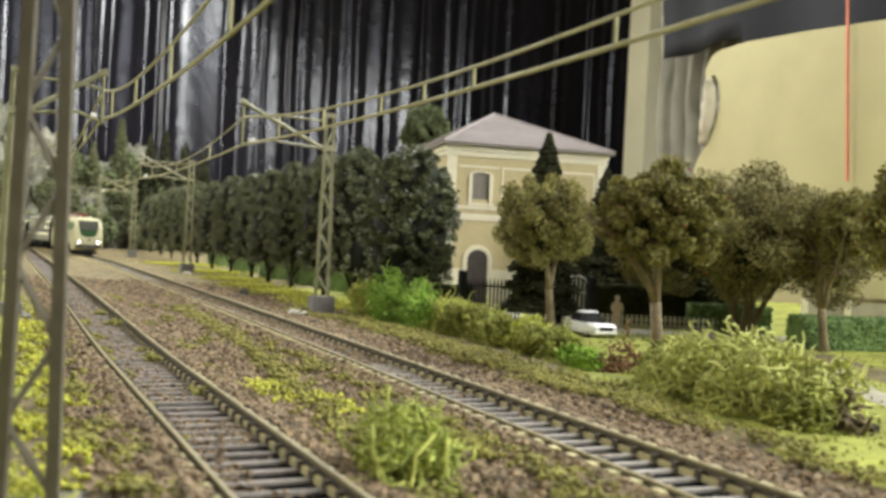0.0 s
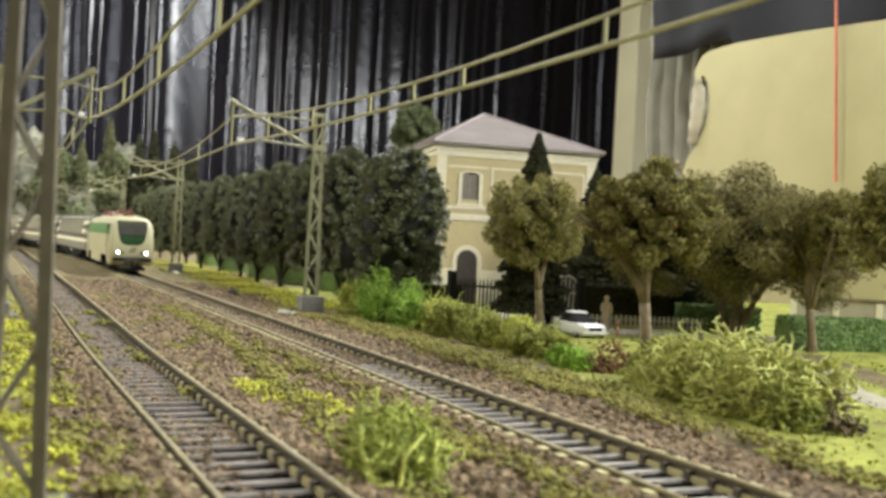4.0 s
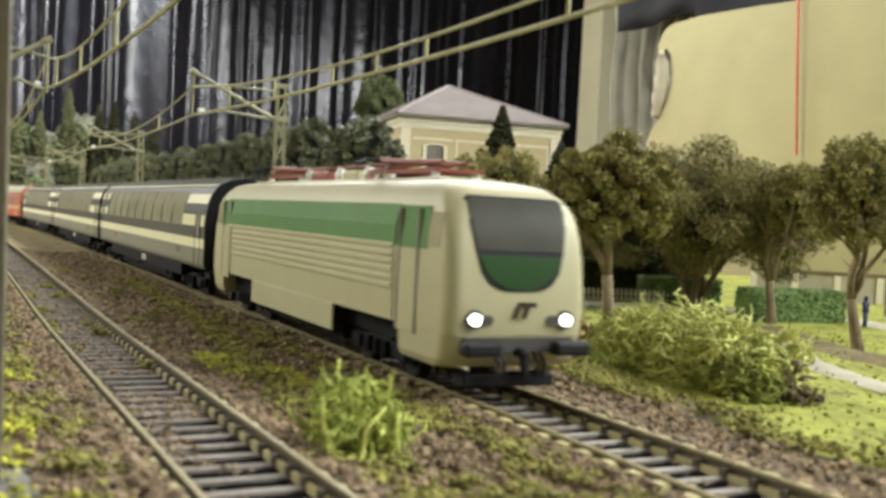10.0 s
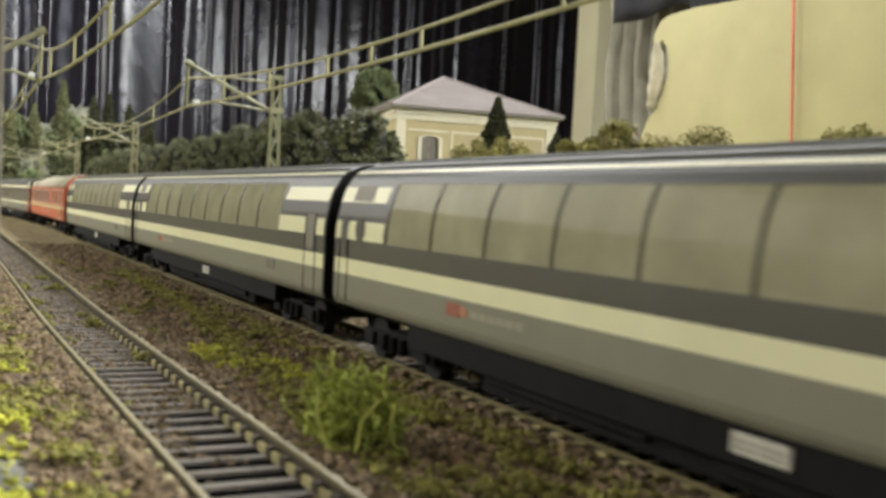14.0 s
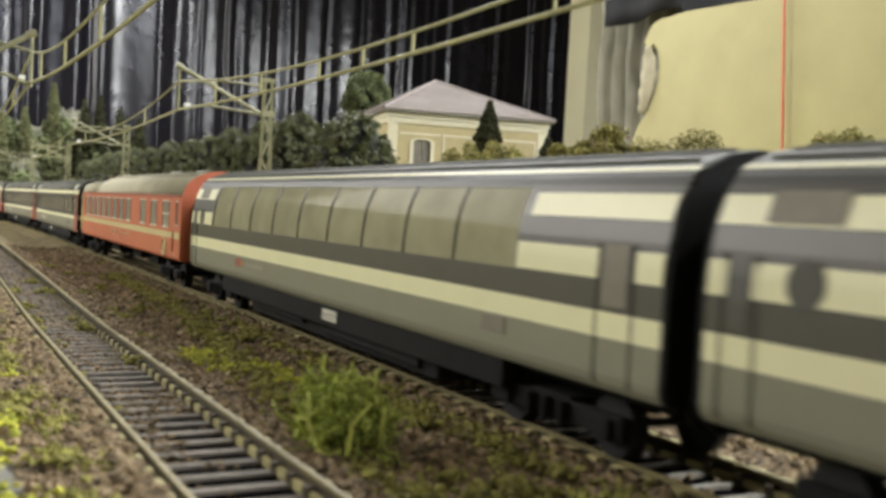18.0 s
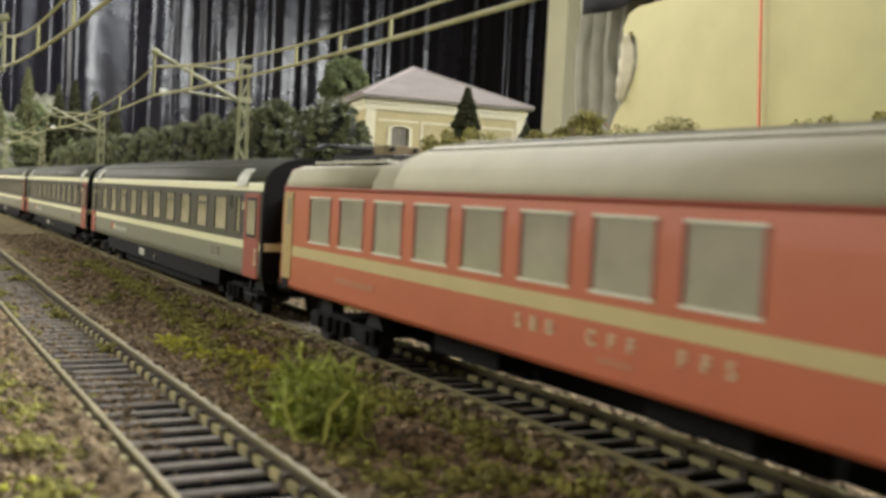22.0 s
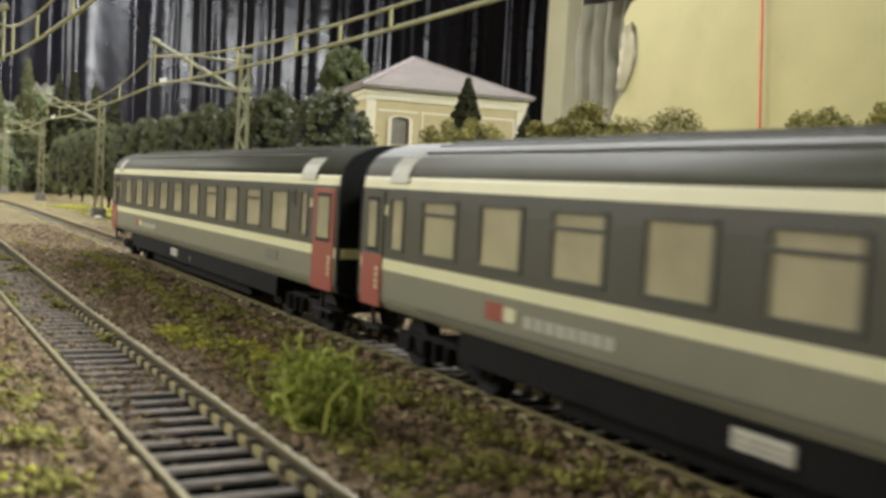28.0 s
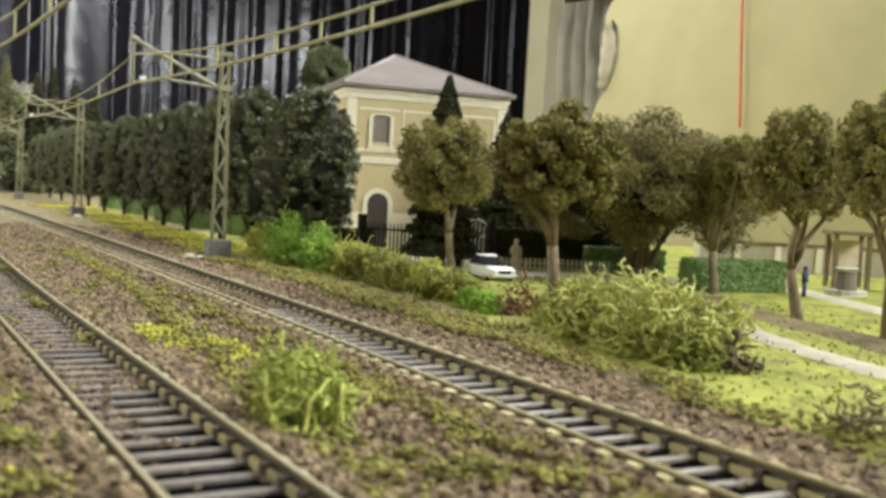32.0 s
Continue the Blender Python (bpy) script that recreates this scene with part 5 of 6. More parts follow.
for x in (-15.5, 15.5):
    for y in (-8.6, 8.6):
        wh = part("wheel", tube(B(), [(x, y - 1.1, 3.4), (x, y + 1.1, 3.4)], 3.4, 16), M_TYRE, car)
        part("rim", tube(B(), [(x, y - 1.25, 3.4), (x, y + 1.25, 3.4)], 1.9, 12), M_SILVER, wh)
for y in (-6.5, 6.5):
    part("headlight", tube(B(), [(25.0, y, 6.4), (25.9, y, 6.4)], 1.2, 10), M_INSUL, car)
part("grille", box(B(), 25.4, 25.95, -4.5, 4.5, 5.2, 7.4), M_IRON, car)
part("bumper", box(B(), 25.2, 26.6, -9, 9, 3.0, 4.3, 0.3), M_SILVER, car)
car.scale = (0.7, 0.7, 0.7)


def figure(x, y, material, label, rz=0, size=1.0):
    bm = B()
    for s_ in (-1, 1):
        tube(bm, [(0, s_ * 1.4, -0.4), (0.2, s_ * 1.3, 4.5), (0, s_ * 1.0, 9.5)], [1.2, 1.2, 1.5], 8)
        tube(bm, [(0, s_ * 2.4, 16), (0.3, s_ * 3.6, 12.5), (1.6, s_ * 2.4, 10)], [1.0, 0.9, 0.7], 7)
    tube(bm, [(0, 0, 9), (0, 0, 12.5), (0, 0, 16), (0, 0, 17.2)], [2.0, 2.1, 2.5, 1.0], 10)
    tube(bm, [(0, 0, 17), (0, 0, 18), (0, 0, 19.6), (0, 0, 20.6)], [0.9, 1.5, 1.6, 0.6], 10)
    bmesh.ops.scale(bm, vec=(size, size, size), verts=bm.verts)
    lone("figurine", bm, material, label, "figurine", "small figurines", smooth=True, at=pose(x * MM, y * MM, (GZ + 1.0) * MM, 0, 0, rz))


figure(-432, 282, M_FIG, "small tan painted scale figurine standing by the car", 0, 0.85)
figure(-331, 379, M_FIGB, "small dark blue painted scale figurine on the path", 30, 0.68)


# ---- the train: each vehicle's origin is the middle of the car on the rail heads, front towards +x ----
def bogie(car, x, wheelbase=30, long=40):
    bg = part("bogie", box(B(), x - long / 2, x + long / 2, -12.2, -10.4, 3.6, 7.4, 0.4), M_BLACK, car, "black bogie frame with springs")
    bm = B()
    box(bm, x - long / 2, x + long / 2, 10.4, 12.2, 3.6, 7.4)
    box(bm, x - 6, x + 6, -12, 12, 4.5, 8)
    part("bolster", bm, M_BLACK, bg)
    for d in (-wheelbase / 2, wheelbase / 2):
        bm = B()
        for s_ in (-1, 1):
            tube(bm, [(x + d, s_ * 7.2, 5.4), (x + d, s_ * 8.0, 5.4), (x + d, s_ * 8.01, 5.2), (x + d, s_ * 9.9, 5.2)], [5.9, 5.9, 5.3, 5.2], 20)
        tube(bm, [(x + d, -11.5, 5.3), (x + d, 11.5, 5.3)], 0.8, 8)
        part("wheelset", bm, M_IRON, bg)
        part("axle_box", box(B(), x + d - 3, x + d + 3, -13.2, -12.0, 3.4, 7.0, 0.5), M_BLACK, bg)
    for d in (-5, 0, 5):
        part("spring", tube(B(), [(x + d, -12.8, 3.4), (x + d, -12.8, 7.2)], 1.1, 8), M_BLACK, bg)
    return bg


def buffers(car, x, sgn, z=11.5, plate=M_BLACK):
    for s_ in (-1, 1):
        part("buffer", tube(B(), [(x, s_ * 10, z), (x + sgn * 4.5, s_ * 10, z), (x + sgn * 4.6, s_ * 10, z), (x + sgn * 5.4, s_ * 10, z)], [1.5, 1.5, 2.6, 2.6], 14), plate, car)
    part("coupling", tube(B(), [(x - sgn * 6, 0, 8), (x + sgn * 8.5, 0, 8)], 1.2, 6), M_BLACK, car)


def pantograph(car, x, z, material, span=26):
    p = part("pantograph", box(B(), x - span / 2, x + span / 2, -6, -5, z, z + 1), material, car, "folded pantograph frame")
    bm = B()
    box(bm, x - span / 2, x + span / 2, 5, 6, z, z + 1)
    for d in (-span / 2, 0, span / 2):
        box(bm, x + d - 0.6, x + d + 0.6, -6, 6, z + 0.1, z + 0.9)
    for k in range(5):
        d = -span / 2 + span * (k + 0.5) / 5
        tube(bm, [(x + d - span / 10, -5.5, z + 0.6), (x + d + span / 10, 5.5, z + 0.6)], 0.35, 5)
    part("base_frame", bm, material, p)
    for s_ in (-1, 1):
        part("lower_arm", tube(B(), [(x - span / 2, s_ * 5, z + 1.2), (x + span / 2 - 3, s_ * 3, z + 2.6)], 0.6, 5), material, p)
        part("upper_arm", tube(B(), [(x + span / 2 - 3, s_ * 3, z + 2.6), (x - span / 2 + 3, s_ * 6, z + 3.6)], 0.6, 5), material, p)
        part("brace", tube(B(), [(x + span / 2 - 3, s_ * 3, z + 2.6), (x - span / 2 + 3, -s_ * 5, z + 3.4)], 0.35, 5), material, p)
        part("link", tube(B(), [(x - span / 4, s_ * 4.6, z + 0.8), (x - span / 8, s_ * 3.8, z + 3.0), (x + span / 4, s_ * 3.2, z + 2.2)], 0.45, 5), material, p)
    bm = B()
    for d in (-2.4, 0):
        tube(bm, [(x - span / 2 + 3 + d, -12, z + 2.6), (x - span / 2 + 3 + d, -9, z + 3.8), (x - span / 2 + 3 + d, 9, z + 3.8), (x - span / 2 + 3 + d, 12, z + 2.6)], 0.5, 5)
    part("collector", bm, M_IRON, p)
    for dx in (-span / 2 + 2, span / 2 - 2):
        for s_ in (-1, 1):
            part("insulator", tube(B(), [(x + dx, s_ * 5.5, z - 2), (x + dx, s_ * 5.5, z - 1.2), (x + dx, s_ * 5.5, z - 0.6), (x + dx, s_ * 5.5, z)], [1.0, 1.4, 0.9, 1.2], 8), M_INSUL, p)
    return p


# locomotive shell by height: half length, half width, corner roundness
LOCO = [(6.4, 95.3, 15.8, 3.5), (8.0, 97.3, 16.6, 3.5), (13.5, 99.3, 16.9, 3.5), (18.0, 99.75, 17.0, 3.5), (22.5, 99.5, 17.0, 3.5), (29.0, 98.8, 16.9, 3.6), (35.0, 97.5, 16.6, 3.8), (39.5, 95.8, 15.9, 4.2), (42.5, 93.8, 14.4, 5),
        (44.6, 90.3, 12.6, 6), (45.6, 84.3, 10.0, 6)]


def loco_at(z):
    z = max(LOCO[0][0], min(LOCO[-1][0], z))
    for a, b in zip(LOCO, LOCO[1:]):
        if z <= b[0]:
            u = (z - a[0]) / (b[0] - a[0])
            return tuple(p + (q - p) * u for p, q in zip(a[1:], b[1:]))


def loco_ring(z, grow=0.0):
    h, w, r_ = loco_at(z)
    h, w = h + grow, w + grow
    pts = []
    for cx_, cy_, a0 in ((h - r_, w - r_, 0), (-h + r_, w - r_, 90), (-h + r_, -w + r_, 180), (h - r_, -w + r_, 270)):
        for k in range(7):
            a = radians(a0 + 15 * k)
            # the nose bulges a little at its middle
            pts.append((cx_ + r_ * math.cos(a) * (1 if abs(cx_) < 1 else 1.0), cy_ + r_ * math.sin(a), z))
    return pts


def nose_x(y, z):
    h, w, r_ = loco_at(z)
    d = abs(y) - (w - r_)
    return h - (r_ - math.sqrt(max(0.0, r_ * r_ - d * d)) if d > 0 else 0) + 0.0


def nose_patch(bm, rows_, proud, sgn=1, thick=0.5, m=0):
    """A patch on the cab front; rows of (z, y0, y1)."""
    grid = []
    for z, y0, y1 in rows_:
        grid.append([(sgn * (nose_x(y0 + (y1 - y0) * k / 12, z) + proud), sgn * (y0 + (y1 - y0) * k / 12), z) for k in range(13)])
    vs = [[bm.verts.new(p) for p in row] for row in grid]
    for r0, r1 in zip(vs, vs[1:]):
        for k in range(12):
            bm.faces.new((r0[k], r0[k + 1], r1[k + 1], r1[k])).material_index = m
    return bm


def build_loco():
    car = thing("electric_locomotive", label="ivory and green electric locomotive with lit headlamps", category="locomotive")
    body = part("body", loft(B(), [loco_ring(z) for z in (13.5, 18, 22.5, 29, 35, 39.5, 42.5, 44.6, 45.6)]), M_WHITE, car, smooth=False)
    body.data.shade_smooth()
    body.data.set_sharp_from_angle(angle=radians(38))
    # skirts left standing between the bogie openings
    for x0, x1, nm in ((-42.5, 34.2, "side_skirt"),):
        for s_ in (-1, 1):
            part(nm, box(B(), x0, x1, s_ * 16.9 - 0.5, s_ * 16.9 - 0.02 if s_ < 0 else s_ * 16.9, 6.6, 13.6, 0.15), M_WHITE, car)
    for sgn, cut in ((1, 75.4), (-1, 82.5)):
        rings = []
        for z in (6.4, 8.0, 13.45):
            ring = [(x, y, zz) for x, y, zz in loco_ring(z) if sgn * x > cut - 6]
            ring.sort(key=lambda p: math.atan2(p[1], sgn * (p[0] - sgn * 55)))
            ring = [(sgn * cut, ring[0][1], z)] + [p for p in ring if sgn * p[0] > cut] + [(sgn * cut, ring[-1][1], z)]
            rings.append(ring)
        n = min(len(r_) for r_ in rings)
        rings = [r_[:n - 1] + [r_[-1]] for r_ in rings]
        part("nose_skirt", loft(B(), rings), M_WHITE, car)
    # ribbed flanks with the green band
    for s_ in (-1, 1):
        for z in np.arange(20.6, 30.0, 1.85):
            w = loco_at(z)[1]
            bm = B()
            a, b = (w - 0.3, w + 0.5)
            box(bm, -79, 71, s_ * b if s_ < 0 else a, -a if s_ < 0 else b, z, z + 1.15, 0.2)
            part("rib", bm, M_WHITE, car)
        w0, w1 = loco_at(30.6)[1], loco_at(39.6)[1]
        bm = B()
        wm = loco_at(35.0)[1]
        prism(bm, [(s_ * (w0 - 0.6), 30.6), (s_ * (w0 + 0.45), 30.6), (s_ * (wm + 0.5), 35), (s_ * (w1 + 0.3), 39.9), (s_ * (w1 - 0.6), 39.9)], -80, 72)
        part("green_band", bm, M_GREEN, car, "green upper band of the flank")
        for e in (1, -1):
            x0, x1 = sorted((e * 75.0, e * 83.5))
            dr_ = part("cab_door", box(B(), x0, x1, *((-17.15, -16.6) if s_ < 0 else (16.6, 17.15)), 12, 30.2), M_WHITE, car)
            for x in (74.2, 84.2):
                part("door_groove", box(B(), e * x - 0.35, e * x + 0.35, *((-17.2, -16.5) if s_ < 0 else (16.5, 17.2)), 12, 39), M_SHUT, dr_)
            part("handrail", tube(B(), [(e * 72.8, s_ * 17.6, 14), (e * 72.8, s_ * 17.6, 30)], 0.3, 5), M_SILVER, dr_)
            bm = B()
            prism(bm, [(s_ * 16.5, 30.4), (s_ * 17.02, 30.4), (s_ * 16.25, 39.6), (s_ * 15.7, 39.6)], *sorted((e * 72.3, e * 88.4)))
            part("cab_band", bm, M_GREEN, car)
            bm = B()
            prism(bm, [(s_ * 16.3, 31.0), (s_ * 17.0, 31.0), (s_ * 16.3, 38.4), (s_ * 15.8, 38.4)], *sorted((e * 88.8, e * 94.2)))
            part("cab_side_window", bm, G_COACH, car)
    for sgn in (1, -1):
        rows_ = [(23.0, -3.2, 3.2)]
        for z in (23.5, 24.2, 25.2, 26.5, 28, 30, 32):
            hw = 10.1 * math.sqrt(max(0.05, 1 - ((31.5 - min(z, 31.5)) / 8.7) ** 2))
            rows_.append((z, -hw, hw))
        part("green_apron", nose_patch(B(), [r_ for r_ in rows_ if r_[0] <= 31], 0.35, sgn), M_GREEND, car, "rounded dark green panel under the windscreen", smooth=True)
        part("windscreen", nose_patch(B(), [(z, -hw, hw) for z, hw in ((31.0, 10.1), (33, 10.5), (36, 11.1), (39, 11.6), (41.0, 11.6), (41.8, 10.8))], 0.35, sgn), G_CAB, car, "wide dark raked windscreen", smooth=True)
        part("screen_surround", nose_patch(B(), [(22.5, -3.5, 3.5), (22.9, -5.4, 5.4), (24, -7.6, 7.6), (26.5, -9.5, 9.5), (31, -10.7, 10.7), (36, -11.6, 11.6), (41.3, -12.1, 12.1), (42.3, -11.0, 11.0)], 0.15, sgn), M_IRON, car, smooth=True)
        for y in (-10.9, 10.9):
            x = nose_x(y, 16.8)
            lampu = part("headlight", tube(B(), [(sgn * (x - 2), sgn * y, 16.8), (sgn * (x + 0.7), sgn * y, 16.8)], [2.4, 2.0], 14), M_DARK, car, "dark headlight housing")
            if sgn > 0:
                part("lens", tube(B(), [(x, y, 16.8), (x + 1.15, y, 16.8)], [1.25, 1.15], 14), M_LAMP, lampu, "glowing white lens")
            part("marker_lamp", tube(B(), [(sgn * (nose_x(8.4, 16.6) - 1), sgn * y * 0.7, 16.6), (sgn * (nose_x(8.4, 16.6) + 0.5), sgn * y * 0.7, 16.6)], 1.2, 10), M_DARK, lampu)
        bm = B()
        x = nose_x(0, 17) + 0.3
        for y0, y1, z0, z1 in ((-1.6, 2.7, 19.4, 20.4), (-1.9, -0.9, 17.0, 19.3), (0.3, 1.3, 17.0, 19.3)):
            made = box(B(), sgn * (x - 0.4), sgn * (x + 0.25), sgn * y0, sgn * y1, z0, z1)
            for v in made.verts:
                v.co.y += sgn * 0.32 * (v.co.z - 17.0)
            piece = bpy.data.meshes.new("badge")
            made.to_mesh(piece)
            made.free()
            bm.from_mesh(piece)
            bpy.data.meshes.remove(piece)
        part("badge", bm, M_BARKD, car, "small dark grey emblem of plain bars")
        for y in (-10.6, 10.6):
            bf = part("buffer", box(B(), sgn * 101.2, sgn * 104.8, y - 4.3, y + 4.3, 9.7, 12.7, 0.8), M_IRON, car, "wide black rectangular buffer")
            part("buffer_shank", tube(B(), [(sgn * 95, y, 11), (sgn * 101.6, y, 11)], 1.6, 8), M_IRON, bf)
        part("buffer_beam", box(B(), sgn * 95, sgn * 100.0, -13, 13, 10.0, 13.0), M_DARK, car)
        part("coupling_hook", tube(B(), [(sgn * 98, 0, 10.5), (sgn * 102.6, 0, 9.5), (sgn * 102.6, 0, 5.5)], [1.2, 1.2, 0.8], 8), M_IRON, car)
        for y in (-5.5, -4, 4, 5.5):
            part("brake_hose", tube(B(), [(sgn * 99, y, 10), (sgn * 101.4, y, 8), (sgn * 100.8, y, 4.8)], 0.45, 6), M_IRON, car)
        part("snow_plough", box(B(), sgn * 92, sgn * 97.0, -11, 11, 2.2, 5.0, 0.5), M_IRON, car)
        bogie(car, 54.8 if sgn > 0 else -61.5, 28, 38)
    part("underframe", box(B(), -32, 32, -13, 13, 4, 13.4), M_BLACK, car, "black equipment boxes under the floor")
    part("inner_frame", box(B(), -90, 90, -12, 12, 8.2, 13.4), M_BLACK, car)
    part("roof_well", box(B(), -76, 76, -8.5, 8.5, 45.3, 46.4, 0.3), M_WHITE, car)
    for x in (-48, 50):
        pantograph(car, x, 47.8, M_PANTO, 38)
    for x, w in ((-14, 16), (12, 12), (30, 8)):
        part("roof_box", box(B(), x - w / 2, x + w / 2, -6, 6, 46.3, 49.2, 0.5), M_PANTO if x != 12 else M_WHITE, car, "red-brown roof equipment box" if x != 12 else "white roof equipment box")
    for x in (-28, 0, 22, 36):
        part("roof_insulator", tube(B(), [(x, -4, 46.2), (x, -4, 48), (x, -4, 50.4)], [1.3, 1.7, 0.9], 8), M_INSUL, car)
    part("busbar", tube(B(), [(-66, -4, 50.3), (66, -4, 50.3)], 0.4, 5), M_PANTO, car)
    return car


ROOFC = [(-15.7, 39.8), (-15.1, 41.8), (-13.3, 44.2), (-10.0, 46.2), (-5.5, 47.5), (0, 48.0), (5.5, 47.5), (10.0, 46.2), (13.3, 44.2), (15.1, 41.8), (15.7, 39.8)]


def end_wall(car, x, sgn, prof, material, depth=1.2):
    """Closed end of a coach with its rubber gangway."""
    prof = prof + []
    bm = B()
    prism(bm, prof, x - sgn * depth, x)
    e = part("end_wall", bm, material, car)
    part("gangway", box(B(), x, x + sgn * 4.2, -8, 8, 11, 38, 1.0), M_BLACK, e, "black rubber gangway")
    part("end_door", box(B(), x + sgn * 4.1, x + sgn * 4.5, -4.2, 4.2, 12, 34), M_DARK, e)
    return e


def sides(car, L, bands, holes):
    """Painted side panels: bands of (name, profile, material, label)."""
    for nm, prof, material, lab in bands:
        for s_ in (-1, 1):
            p = [(y * -s_ if s_ > 0 else y, z) for y, z in prof]
            zlo, zhi = min(z for _, z in p), max(z for _, z in p)
            hs = [h for h in holes if h[3] > zlo and h[2] < zhi]
            part(nm, skin(B(), p, -L / 2 + 1.2, L / 2 - 1.2, hs, 0.0 if not hs else 0.6), material, car, lab)


def window(car, x0, x1, z0, z1, y, s_, pane_m, frame_m, split=0.0, proud=0.15, rim=0.55, side_m=None):
    bm = B()
    ya, yb = (y - proud, y + 0.45) if s_ < 0 else (-y - 0.45, -y + proud)
    f = rim
    box(bm, x0 - 0.1, x1 + 0.1, ya, yb, z1 - f, z1 + 0.1)
    box(bm, x0 - 0.1, x1 + 0.1, ya, yb, z0 - 0.1, z0 + f)
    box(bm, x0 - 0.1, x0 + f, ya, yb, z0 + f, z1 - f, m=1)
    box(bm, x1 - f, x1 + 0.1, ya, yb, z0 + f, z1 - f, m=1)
    if split:
        box(bm, x0 + f, x1 - f, ya, yb, split - 0.3, split + 0.3)
    w = part("window", bm, (frame_m, side_m or frame_m), car)
    part("pane", box(B(), x0 + f, x1 - f, (y + 0.12) if s_ < 0 else (-y - 0.3), (y + 0.3) if s_ < 0 else (-y - 0.12), z0 + f, z1 - f), pane_m, w)


def interior(car, L, x0, x1, floor=15.0, pitch=11.0):
    it = part("interior_floor", box(B(), -L / 2 + 2, L / 2 - 2, -14.4, 14.4, floor - 1.5, floor), M_SEAT, car, "beige coach interior")
    x = x0
    bm = B()
    while x < x1:
        for y in (-9.5, 9.5):
            box(bm, x, x + 4.2, y - 4, y + 4, floor, floor + 4.5)
            box(bm, x, x + 1.1, y - 4, y + 4, floor + 4.5, floor + 11)
        x += pitch
    part("seat_block", bm, M_SEAT, it)
    part("ceiling_panel", box(B(), -L / 2 + 2, L / 2 - 2, -13, 13, 39.2, 39.6), M_SEAT, it)


def underbody(car, L, blocks, z0=4.2, z1=11.0, sill=True):
    if sill:
        # black block added to stand for the shade between floor and rails
        part("belly_shade_block", box(B(), -L / 2 + 76, L / 2 - 76, -12.4, 12.4, 2.4, z0 + 2.0, 0.6), M_BLACK, car, "black block added for the shade under the floor")
    part("underframe", box(B(), -L / 2 + 3, L / 2 - 3, -11, 11, z1 - 1, z1 + 2.2), M_BLACK, car, "black underframe")
    for x, w, h in blocks:
        part("equipment_box", box(B(), x - w / 2, x + w / 2, *((-13.5, 13.5) if sill else (-9, 9)), z1 - h, z1, 0.4), M_BLACK, car)
    if sill:
        part("side_sill", box(B(), -L / 2 + 46, L / 2 - 46, -14.8, 14.8, z0 + 2.2, z1 + 1), M_BLACK, car, "dark deep side sill")
    for s_ in (-1, 1):
        bogie(car, s_ * (L / 2 - 34))


